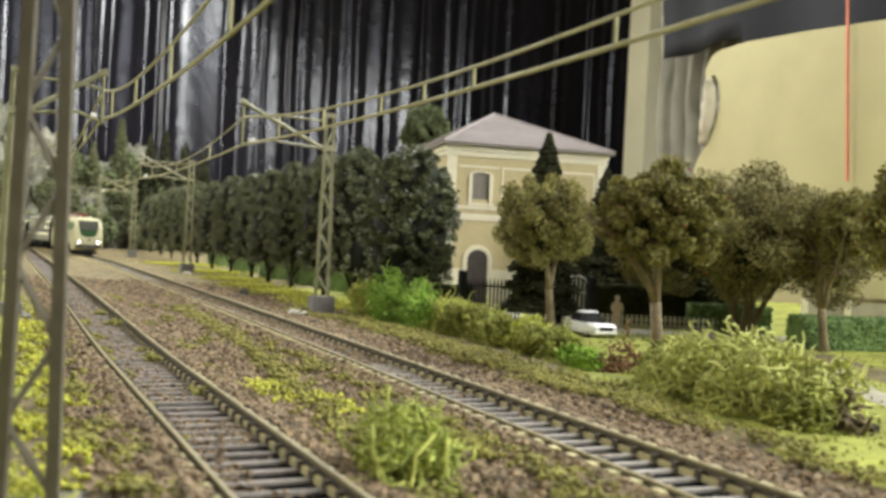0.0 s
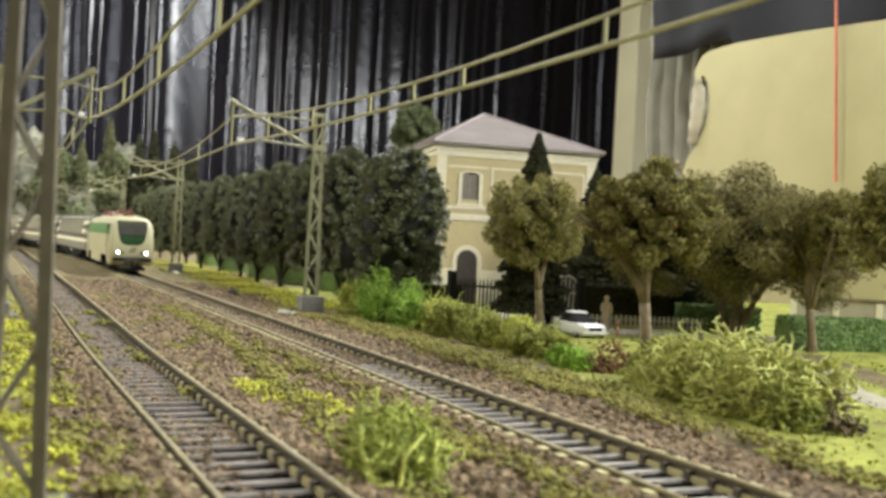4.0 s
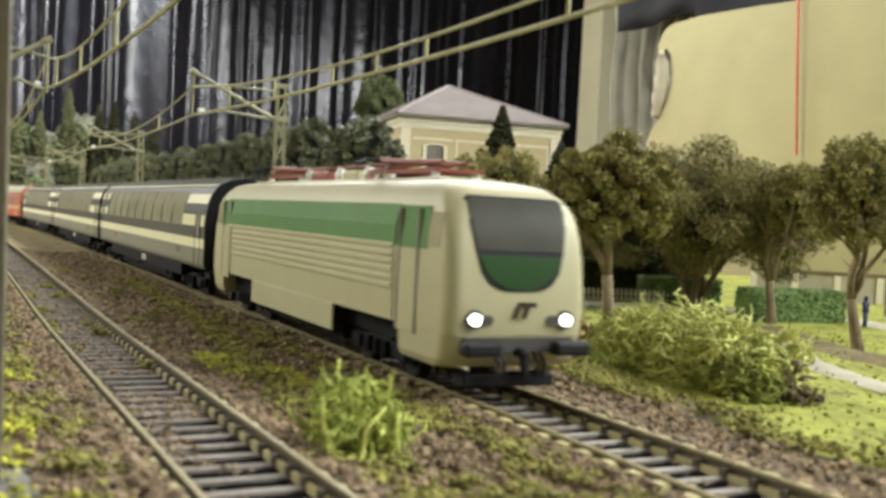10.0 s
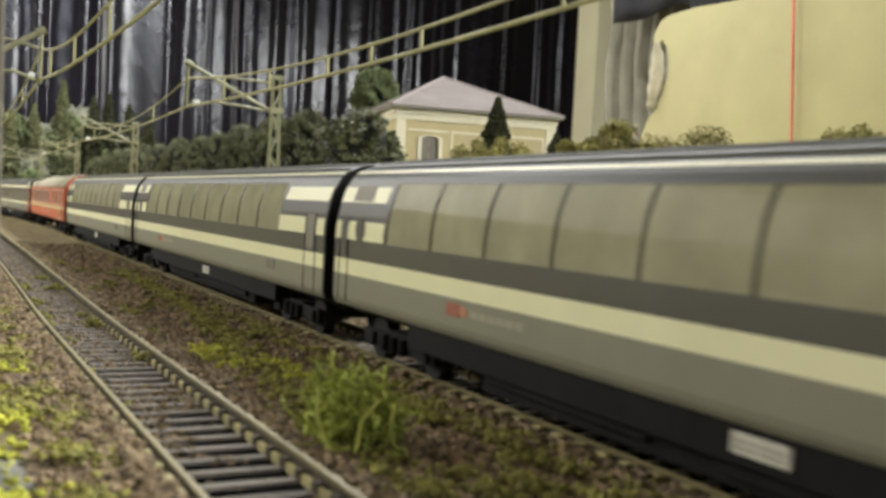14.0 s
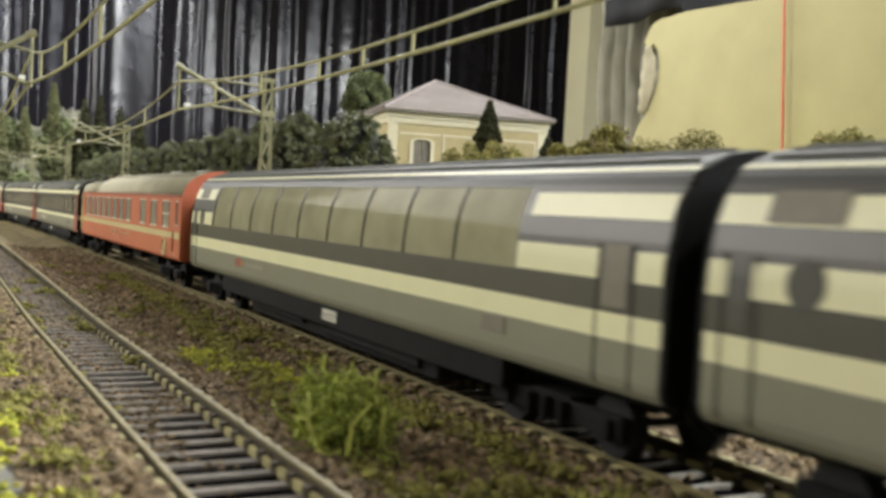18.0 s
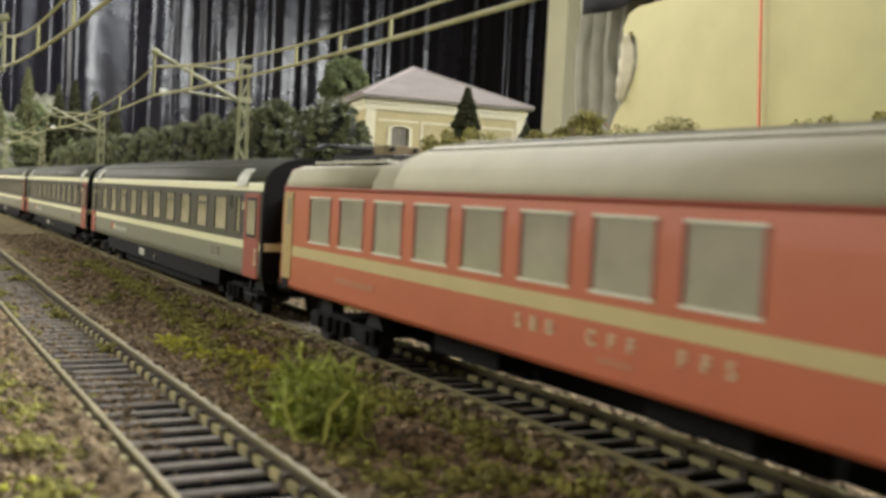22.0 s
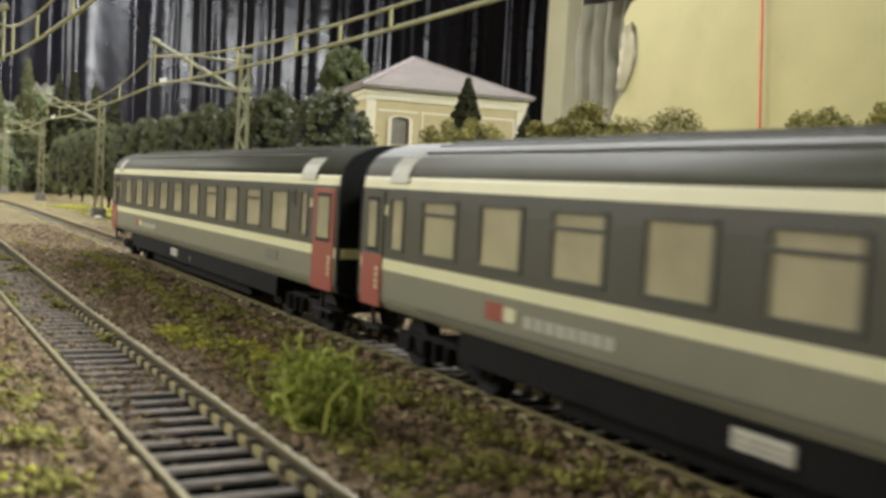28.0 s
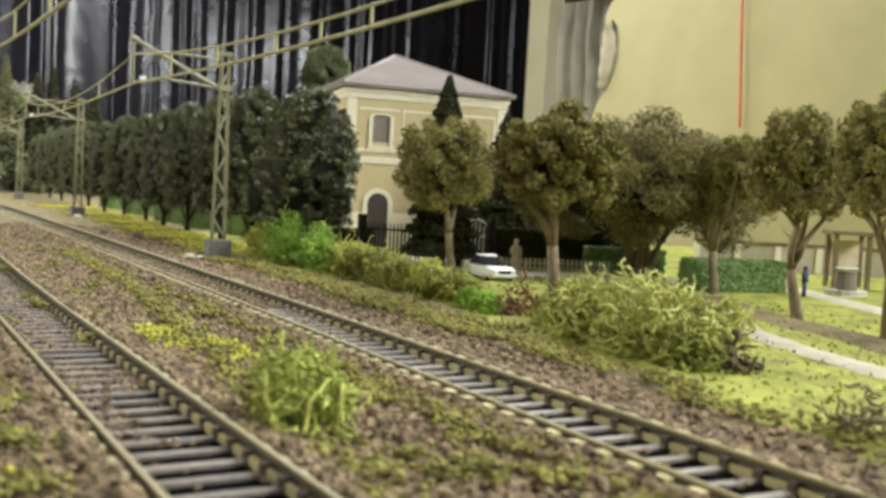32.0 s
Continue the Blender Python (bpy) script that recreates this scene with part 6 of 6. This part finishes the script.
def build_pano():
    L = 287.0
    car = thing("panorama_coach", label="grey panorama coach with tall curved windows and cream stripes", category="railway coach", group="panorama coaches")
    W = -16.2
    up = [(W, 28.0), (-16.1, 31), (-15.7, 34.5), (-15.0, 38.0), (-13.9, 41.0), (-12.9, 43.0)]
    wa, wb = -L / 2 + 33.5, L / 2 - 41.5
    hole = [(wa, wb, 28.4, 42.6)]
    sides(car, L, [("lower_panel", [(-15.3, 11.9), (-16.0, 13.0), (W, 14.2), (W, 19.8)], M_LGREY, "light grey lower side panel"),
                   ("stripe", [(W - 0.05, 19.8), (W - 0.05, 23.7)], M_CREAM, "cream white stripe"),
                   ("window_band", [(W, 23.7)] + up, M_BAND, "anthracite side band with the window opening"),
                   ("eave_panel", [(-12.9, 43.0), (-12.2, 44.2), (-11.2, 45.2)], M_DARK, "dark upper side band"),
                   ("gutter_line", [(-11.25, 45.2), (-10.4, 45.9)], M_CREAM, "thin cream roof line")], hole)
    part("roof", skin(B(), [(-10.4, 45.85), (-6, 47.9), (0, 48.9), (6, 47.9), (10.4, 45.85)], -L / 2 + 1.2, L / 2 - 1.2, (), 0.5), M_CROOF, car, "dark grey ribbed roof")
    for y in (-8.6, -5.4, -2, 2, 5.4, 8.6):
        part("roof_rib", tube(B(), [(-L / 2 + 4, y, 45.95 + 2.95 * (1 - (y / 10.4) ** 2)), (L / 2 - 4, y, 45.95 + 2.95 * (1 - (y / 10.4) ** 2))], 0.35, 5), M_CROOF, car)
    n = 9
    for s_ in (-1, 1):
        for k in range(n):
            x0, x1 = wa + (wb - wa) * k / n, wa + (wb - wa) * (k + 1) / n
            pts = [(y * -s_, z) if s_ > 0 else (y, z) for y, z in [(W + 0.25, 28.2)] + [(y + 0.25, z) for y, z in up[1:-1]] + [(-12.85, 42.7)]]
            part("panorama_pane", skin(B(), pts, x0 + 0.35, x1 - 0.35, (), 0.0), G_PANO, car, "tall curved pane with haze and room reflection in its colour", smooth=True)
            bm = B()
            if k:
                tube(bm, [(x0, y, z) for y, z in pts], 0.42, 4)
                part("mullion", bm, M_DARK, car)
        def slip(nm, x0, x1, pr, material, lab=""):
            q = [((y - 0.18) * -s_, z) if s_ > 0 else (y - 0.18, z) for y, z in pr]
            part(nm, skin(B(), q, x0, x1, (), 0.0), material, car, lab)
        for a, b in ((L / 2 - 38.5, L / 2 - 1.5), (-L / 2 + 1.5, -L / 2 + 31)):
            slip("upper_cream_panel", a, b, [(-15.05, 37.8), (-13.9, 41.0), (-13.6, 41.7)], M_CREAM, "cream panel above the door")
        for a, b in ((L / 2 - 40.8, L / 2 - 16.6), (L / 2 - 7.6, L / 2 - 1.4), (-L / 2 + 1.4, -L / 2 + 5.0), (-L / 2 + 9.4, -L / 2 + 32.6)):
            slip("cream_panel", a, b, [(-16.19, 28.6), (-16.05, 31.4), (-15.85, 33.2)], M_CREAM, "cream panel beside the door")
        for a, b in ((L / 2 - 15.6, L / 2 - 9.2), (-L / 2 + 5.4, -L / 2 + 9.0)):
            slip("door_window", a, b, [(-16.2, 24.6), (-16.2, 28), (-16.05, 31.4), (-15.8, 34)], M_SHUT if b - a > 5 else M_DARK, "grey boarding door window")
            bm = B()
            for x in (a - 1.2, b + 1.2):
                tube(bm, [(x, s_ * 16.28, 13), (x, s_ * 16.28, 28), (x, s_ * 15.95, 34)], 0.2, 4)
            part("door_edge", bm, M_DARK, car)
        part("round_window", tube(B(), [(-L / 2 + 18, s_ * 16.0, 31), (-L / 2 + 18, s_ * 16.4, 31)], 3.0, 18), M_DARK, car, "round dark window")
    for x in (-L / 2 + 16,):
        for s_ in (-1, 1):
            q = [((y - 0.35) * -s_, z) if s_ > 0 else (y - 0.35, z) for y, z in ((-14.95, 38.2), (-13.5, 42.2))]
            part("vent_hatch", skin(B(), q, x - 6, x + 6, (), 0.0), M_SHUT, car, "grey roof hatch")
    part("sill_plate", box(B(), -L / 2 + 148, -L / 2 + 158, -15.1, -14.75, 8.0, 10.8), M_STONE, car, "small pale plate on the sill")
    bm = B()
    for k in range(2):
        for q in range(4):
            box(bm, -L / 2 + 148.6 + 2.3 * q, -L / 2 + 150.3 + 2.3 * q, -15.18, -15.0, 8.7 + 0.85 * k, 9.0 + 0.85 * k)
    part("plate_lettering", bm, M_SHUT, car, "unreadable grey lines as bars")
    part("route_board", box(B(), L / 2 - 51.7, L / 2 - 43.5, -16.4, -16.1, 16.4, 19.3), M_SHUT, car, "recessed grey plate")
    part("red_emblem", box(B(), -L / 2 + 67, -L / 2 + 72.4, -16.45, -16.15, 16.3, 18.9), M_FADEDR, car, "small faded red emblem of plain shape")
    bm = B()
    for k in range(6):
        box(bm, -L / 2 + 77 + 3.4 * k, -L / 2 + 79.6 + 3.4 * k, -16.3, -16.15, 16.6, 18.0)
    part("pale_emblem", box(B(), -L / 2 + 72.8, -L / 2 + 75.4, -16.4, -16.15, 16.6, 18.5), M_FAINT, car)
    part("lettering", bm, M_FADED, car, "faint unreadable letters as bars")
    interior(car, L, wa, wb, 22.0)
    underbody(car, L, ((-40, 50, 6.5), (30, 60, 7), (-5, 30, 5.5)), 4.4, 11.0)
    prof = [(-15.3, 11.9), (W, 14.2), (W, 28), (-15.7, 34.5), (-13.9, 41), (-11.2, 45.2), (-6, 47.7), (0, 48.7), (6, 47.7), (11.2, 45.2), (13.9, 41), (15.7, 34.5), (-W, 28), (-W, 14.2), (15.3, 11.9)]
    for s_ in (1, -1):
        end_wall(car, s_ * L / 2, s_, prof, M_BLACK)
        buffers(car, s_ * L / 2, s_)
    return car


def build_red():
    L = 285.0
    car = thing("dining_coach", label="red dining coach with a cream stripe and grey roof", category="railway coach")
    W = -16.3
    zs = (25.0, 36.6)
    cs = [(28.2, 6.8), (53.8, 6.9), (78.9, 6.7)] + [(117.8 + 19.95 * k, 7.3) for k in range(8)]
    wins = [(L / 2 - c - h, L / 2 - c + h) for c, h in cs]
    small = [(L / 2 - 9.2, L / 2 - 5.4)]
    holes = [(a, b, *zs) for a, b in wins] + [(a, b, 26.4, 36.4) for a, b in small]
    sides(car, L, [("lower_panel", [(-15.5, 11.9), (W, 12.9), (W, 20.8)], M_RED, "red lower side panel"),
                   ("stripe", [(W - 0.05, 20.8), (W - 0.05, 23.5)], M_YELL, "pale ochre stripe"),
                   ("window_panel", [(W, 23.5), (W, 34), (-16.1, 38.6)], M_RED, "red side panel with window openings")], holes)
    part("gutter", tube(B(), [(-L / 2 + 1, -16.2, 38.7), (L / 2 - 1, -16.2, 38.7)], 0.4, 5), M_DOORR, car)
    roofp = [(-16.0, 38.7), (-15.5, 40.8), (-14.2, 43.6), (-11.0, 46.6), (-5.8, 48.9), (0, 49.7)]
    roofp = roofp + [(-y, z) for y, z in roofp[-2::-1]]
    part("roof", skin(B(), roofp, -L / 2 + 68, L / 2 - 0.6, (), 0.6), M_RROOF, car, "matt grey rounded roof", smooth=True)
    lowp = [(y, min(z, 44.8)) for y, z in roofp]
    bm = B()
    ra_, rb_ = [[bm.verts.new((x, y, z)) for y, z in pr] for x, pr in ((-L / 2 + 57.4, lowp), (-L / 2 + 68.1, roofp))]
    for k in range(len(roofp) - 1):
        bm.faces.new((ra_[k], ra_[k + 1], rb_[k + 1], rb_[k]))
    part("roof_ramp", bm, M_RROOF, car, "sloping step between the roof heights", smooth=True)
    part("low_roof", skin(B(), lowp, -L / 2 + 0.6, -L / 2 + 57.5, (), 0.6), M_RROOF, car, "lowered roof under the pantograph", smooth=True)
    pantograph(car, -L / 2 + 26, 46.6, M_IRON, 34)
    for x, w, h, m in ((36, 7, 5.2, M_BARK), (27, 9, 2.2, M_STONE), (47, 5, 2.6, M_IRON)):
        part("roof_gear", box(B(), -L / 2 + x - w / 2, -L / 2 + x + w / 2, -5, 5, 44.8, 45.0 + h, 0.4), m, car)
    for y in (-8.5, 8.5):
        part("roof_walkway", box(B(), -L / 2 + 6, -L / 2 + 52, y - 1.6, y + 1.6, 45.4, 46.0), M_STONE, car, "pale grey roof walkway")
        for k in range(7):
            part("walkway_foot", box(B(), -L / 2 + 8 + 7 * k, -L / 2 + 9.5 + 7 * k, y - 1.2, y + 1.2, 44.6, 45.4), M_IRON, car)
    for x in (-L / 2 + 80, -L / 2 + 92):
        part("roof_box", box(B(), x - 3, x + 3, -4, 4, 48.6, 50.2, 0.3), M_RROOF, car)
    for x in (60, 110):
        part("roof_vent", box(B(), x - 6, x + 6, -2, 2, 49.2, 50.4, 0.4), M_STONE, car)
    for s_ in (-1, 1):
        for k, (a, b) in enumerate(wins):
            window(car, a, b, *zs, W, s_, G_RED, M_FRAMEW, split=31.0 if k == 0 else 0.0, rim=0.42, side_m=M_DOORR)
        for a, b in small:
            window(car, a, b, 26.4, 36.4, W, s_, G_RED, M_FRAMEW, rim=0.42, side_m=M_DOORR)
        ya, yb = (W - 0.25, W) if s_ < 0 else (-W, -W + 0.25)
        door_ = part("end_door", box(B(), -L / 2 + 1.3, -L / 2 + 8.2, ya, yb, 14.6, 37.6, 0.1), M_OCHRE, car, "dull ochre end door")
        part("door_pane", box(B(), -L / 2 + 4.3, -L / 2 + 6.6, ya - 0.1, yb + 0.1, 29.0, 36.0), G_RED, door_)
        part("step_recess", box(B(), -L / 2 + 1.3, -L / 2 + 6.6, ya, yb, 11.9, 14.5), M_BLACK, car)
    # legend on the near flank, and unreadable lines below
    for txt, x, size in (("SBB", L / 2 - 156.8, 3.3), ("CFF", L / 2 - 136.9, 3.3), ("FFS", L / 2 - 116.6, 3.3)):
        cu = bpy.data.curves.new("lettering", "FONT")
        cu.body, cu.size, cu.extrude, cu.space_character = txt, size * MM, 0.00008, 2.75
        tx = new("lettering", cu)
        dep = bpy.context.evaluated_depsgraph_get()
        me = bpy.data.meshes.new_from_object(tx.evaluated_get(dep))
        bpy.data.objects.remove(tx)
        me.materials.append(M_CREAM)
        ob = hang("lettering", me, car, "pale cast railway initials")
        ob.matrix_basis = pose((x - 8) * MM, (W - 0.12) * MM, 17.2 * MM, 90, 0, 0)
    bm = B()
    for k in range(7):
        box(bm, -L / 2 + 40 + 3.2 * k, -L / 2 + 42.6 + 3.2 * k, W - 0.2, W + 0.1, 16.6, 18.0)
    part("small_lettering", bm, M_FAINT, car, "unreadable pale letters as bars")
    bm = B()
    for k in range(4):
        box(bm, 0.6 + 2.1 * k, 2.2 + 2.1 * k, W - 0.2, W + 0.1, 14.9, 15.9)
    part("small_lettering", bm, M_FAINT, car, "unreadable pale letters as bars")
    bm = B()
    ring = [(L / 2 - 28.6 + 4.5 * math.cos(k * math.pi / 8), 16.6 + 3.5 * math.sin(k * math.pi / 8)) for k in range(17)]
    tube(bm, [(x, W - 0.05, z) for x, z in ring], 0.5, 5)
    box(bm, L / 2 - 32.8, L / 2 - 24.4, W - 0.25, W + 0.1, 16.1, 17.1)
    for z in (14.6, 18.0):
        box(bm, L / 2 - 30.4, L / 2 - 26.8, W - 0.25, W + 0.1, z, z + 0.7)
    part("emblem", bm, M_YELL, car, "round pale ochre emblem of plain shape")
    part("small_lettering", box(B(), L / 2 - 11.6, L / 2 - 5.6, W - 0.15, W + 0.1, 13.4, 14.8), M_FAINT, car, "faint pale print as a bar")
    part("door_handle", tube(B(), [(L / 2 - 12.2, W - 0.15, 15.5), (L / 2 - 12.2, W - 0.15, 24)], 0.45, 6), M_DOORR, car)
    interior(car, L, -L / 2 + 20, L / 2 - 10, 18.0, 13.0)
    underbody(car, L, ((-52, 26, 5.5), (14, 22, 5.0), (58, 18, 6.0)), 5.6, 11.6, sill=False)
    for x0, x1, z0 in ((-136, -88, 2.0), (-86, -52, 1.4), (-50, -14, 1.8), (-12, 24, 1.3), (26, 52, 1.9), (54, 87, 1.4), (89, 136, 2.0)):
        part("equipment_box", box(B(), x0, x1, 7.0, 14.0, z0, 11.6, 0.4), M_BLACK, car)
    for y in (-8.4, -5.6, -2.8, 0.0):
        z = 49.75 - 0.027 * y * y
        part("roof_rib", tube(B(), [(-L / 2 + 70, y, z), (L / 2 - 6, y, z)], 0.3, 5), M_GLINT, car)
    prof = [(-15.5, 11.9), (W, 12.9), (W, 34), (-16.0, 38.7), (-14.2, 43.6), (-11.0, 46.6), (-5.8, 48.9), (0, 49.7), (5.8, 48.9), (11.0, 46.6), (14.2, 43.6), (16, 38.7), (-W, 34), (-W, 12.9), (15.5, 11.9)]
    end_wall(car, L / 2, 1, prof, M_RED)
    end_wall(car, -L / 2, -1, [(y, min(z, 44.8)) for y, z in prof], M_RED)
    for s_ in (1, -1):
        buffers(car, s_ * L / 2, s_)
    return car


def build_coach():
    L = 285.0
    car = thing("passenger_coach", label="grey coach with a dark window band and red end doors", category="railway coach", group="grey coaches")
    W = -16.2
    zs = (24.2, 35.5)
    cs = [(42.7 + 22.7 * k, 7.1) for k in range(10)]
    wins = [(L / 2 - c - h, L / 2 - c + h) for c, h in cs]
    small = [(L / 2 - 26.0, L / 2 - 20.8), (-L / 2 + 16.0, -L / 2 + 22.6), (L / 2 - 32.6, L / 2 - 30.0)]
    holes = [(a, b, *zs) for a, b in wins] + [(a, b, *zs) for a, b in small[:2]] + [(*small[2], 31.6, 35.6)]
    sides(car, L, [("lower_panel", [(-15.3, 11.7), (-16.0, 13.0), (W, 14.2), (W, 20.0)], M_LGREY, "light grey lower side panel"),
                   ("stripe", [(W - 0.05, 20.0), (W - 0.05, 22.4)], M_CREAM, "cream white stripe"),
                   ("window_band", [(W, 22.4), (W, 34), (-16.1, 37.3)], M_BAND, "anthracite window band"),
                   ("gutter_line", [(-16.2, 37.3), (-15.9, 39.2), (-15.7, 39.8)], M_CREAM, "cream line under the roof")], holes)
    part("roof", skin(B(), ROOFC, -L / 2 + 1.0, L / 2 - 1.0, (), 0.6), M_CROOF, car, "dark grey ribbed roof", smooth=True)
    for y, z in ((-12.2, 44.95), (-9.2, 46.5), (-6, 47.45), (-2.5, 47.9), (2.5, 47.9), (6, 47.45), (9.2, 46.5), (12.2, 44.95)):
        part("roof_rib", tube(B(), [(-L / 2 + 24, y, z), (L / 2 - 24, y, z)], 0.32, 5), M_CROOF, car)
    for s_ in (-1, 1):
        for k, (a, b) in enumerate(wins):
            window(car, a, b, *zs, W, s_, G_COACH, M_DARK, split=32.6 if k % 2 else 0.0, proud=0.25)
        for a, b in small[:2]:
            window(car, a, b, *zs, W, s_, G_COACH, M_DARK, proud=0.25)
        window(car, *small[2], 31.6, 35.6, W, s_, G_COACH, M_DARK, proud=0.25)
        for e in (1, -1):
            x0, x1 = sorted((e * (L / 2 - 2.4), e * (L / 2 - (16.2 if e > 0 else 13.0))))
            d = part("door", box(B(), x0, x1, *((W - 0.35, W) if s_ < 0 else (-W, -W + 0.35)), 11.8, 36.6 if e > 0 else 23.0, 0.15), M_DOORR, car, "dull red boarding door")
            if e < 0:
                part("door_upper", box(B(), x0, x1, *((W - 0.3, W) if s_ < 0 else (-W, -W + 0.3)), 23.1, 36.6), M_BAND, d)
            part("door_window", box(B(), x0 + 3.4, x1 - 3.0, *((W - 0.55, W - 0.3) if s_ < 0 else (-W + 0.3, -W + 0.55)), 24.5, 34.5), G_COACH, d)
            part("door_frame", box(B(), x0 + 2.6, x1 - 2.2, *((W - 0.5, W - 0.34) if s_ < 0 else (-W + 0.34, -W + 0.5)), 23.6, 35.4), M_IRON, d)
            bm = B()
            for q in range(4):
                box(bm, x1 - 2.6, x1 - 1.6, *((W - 0.5, W - 0.3) if s_ < 0 else (-W + 0.3, -W + 0.5)), 15.6 + 1.3 * q, 16.5 + 1.3 * q)
            part("door_marking", bm, M_CREAM, d, "small pale marks as bars")
            xm = e * (L / 2 - (18.2 if e > 0 else 14.4))
            part("class_marking", box(B(), xm - 0.6, xm + 0.6, *((W - 0.25, W + 0.1) if s_ < 0 else (-W - 0.1, -W + 0.25)), 31.6, 33.8), M_CREAM, car, "small pale mark as a bar")
            part("step", box(B(), x0 + 0.5, x1 - 0.5, *((W + 0.4, W + 4) if s_ < 0 else (-W - 4, -W - 0.4)), 6.6, 7.2), M_IRON, car)
            part("step_hanger", box(B(), x0 + 4, x0 + 4.8, *((W + 1, W + 1.8) if s_ < 0 else (-W - 1.8, -W - 1)), 6.6, 11.5), M_IRON, car)
            q = [((y - 0.3) * -s_, z) if s_ > 0 else (y - 0.3, z) for y, z in ((-16.2, 38.6), (-15.7, 40.6), (-14.9, 42.2), (-13.2, 44.1))]
            xc = e * (L / 2 - (21.3 if e > 0 else 19.4))
            part("roof_hatch", skin(B(), q, xc - (5.2 if e > 0 else 4.2), xc + (5.2 if e > 0 else 4.2), (), 0.3), M_HATCH, car, "pale roof hatch")
    part("sill_plate", box(B(), -L / 2 + 117, -L / 2 + 127, -15.2, -14.75, 7.6, 10.2), M_STONE, car, "small pale plate on the sill")
    bm = B()
    for k in range(2):
        for q in range(4):
            box(bm, -L / 2 + 117.6 + 2.3 * q, -L / 2 + 119.3 + 2.3 * q, -15.28, -15.1, 8.2 + 0.85 * k, 8.5 + 0.85 * k)
    part("plate_lettering", bm, M_SHUT, car, "unreadable grey lines as bars")
    part("sill_tag", box(B(), -L / 2 + 145.2, -L / 2 + 147.0, -15.2, -14.75, 7.4, 9.4), M_SHUT, car, "small grey tag on the sill")
    part("wall_recess", box(B(), L / 2 - 51.6, L / 2 - 42.5, W - 0.2, W + 0.1, 15.9, 18.7), M_SHUT, car, "recessed grey plate")
    part("red_emblem", box(B(), -L / 2 + 57.6, -L / 2 + 63.4, W - 0.25, W + 0.1, 15.6, 18.7), M_DOORR, car, "small red emblem of plain shape")
    part("white_emblem", box(B(), -L / 2 + 63.7, -L / 2 + 67.4, W - 0.25, W + 0.1, 15.9, 18.3), M_CREAM, car)
    bm = B()
    for k in range(8):
        box(bm, -L / 2 + 70 + 3.1 * k, -L / 2 + 72.6 + 3.1 * k, W - 0.2, W + 0.1, 15.6, 17.6)
    part("lettering", bm, M_HATCH, car, "unreadable pale letters as bars")
    part("groove", box(B(), -L / 2 + 30, L / 2 - 40, W - 0.02, W + 0.4, 13.45, 13.75), M_DARK, car)
    interior(car, L, -L / 2 + 34, L / 2 - 44, 18.0, 11.2)
    underbody(car, L, ((-34, 46, 6.5), (40, 56, 6.6), (5, 26, 5)), 3.8, 11.2)
    prof = [(-15.3, 11.7), (W, 14.2), (W, 34)] + ROOFC + [(-W, 34), (-W, 14.2), (15.3, 11.7)]
    for s_ in (1, -1):
        e = end_wall(car, s_ * L / 2, s_, prof, M_BLACK)
        part("end_stripe", box(B(), s_ * L / 2, s_ * (L / 2 + 0.3), -15.6, -8.4, 20.0, 22.4), M_CREAM, e)
        buffers(car, s_ * L / 2, s_)
    return car


loco = build_loco()
pano = build_pano()
red = build_red()
coach = build_coach()
REST = pose(0, 0, 0)
panos = [pano, copy_thing(pano, REST), copy_thing(pano, REST)]
coaches = [coach, copy_thing(coach, REST), copy_thing(coach, REST)]

# vehicles in order: thing, distance of its front end behind the engine's front, body length, bogie reach
TRAIN = [(loco, -5.5, 199.5, 54.5), (panos[0], 210.5, 287.0, 109.5), (panos[1], 504.5, 287.0, 109.5), (panos[2], 798.0, 287.0, 109.5), (red, 1102.5, 285.0, 108.5),
         (coaches[0], 1405.5, 285.0, 109.5), (coaches[1], 1705.5, 285.0, 109.5), (coaches[2], 2003.5, 285.0, 109.5)]


def front_at(t):
    """Distance of the engine's front along the main track at t seconds."""
    return -294.8 + 109.3 * (t - 9.0) - 1.3 * max(0.0, 9.0 - t) + 2.4 * max(0.0, t - 28.6)


def motions():
    for car, behind, length, reach in TRAIN:
        rows = []
        for k in range(33):
            mid = front_at(k) - behind - length / 2
            xa, ya, _ = on_track(mid + reach)
            xb, yb, _ = on_track(mid - reach)
            rows.append((float(k), pose((xa + xb) / 2 * MM, (ya + yb) / 2 * MM, 0, 0, 0, math.degrees(math.atan2(ya - yb, xa - xb)))))
        walk(car, rows)


motions()
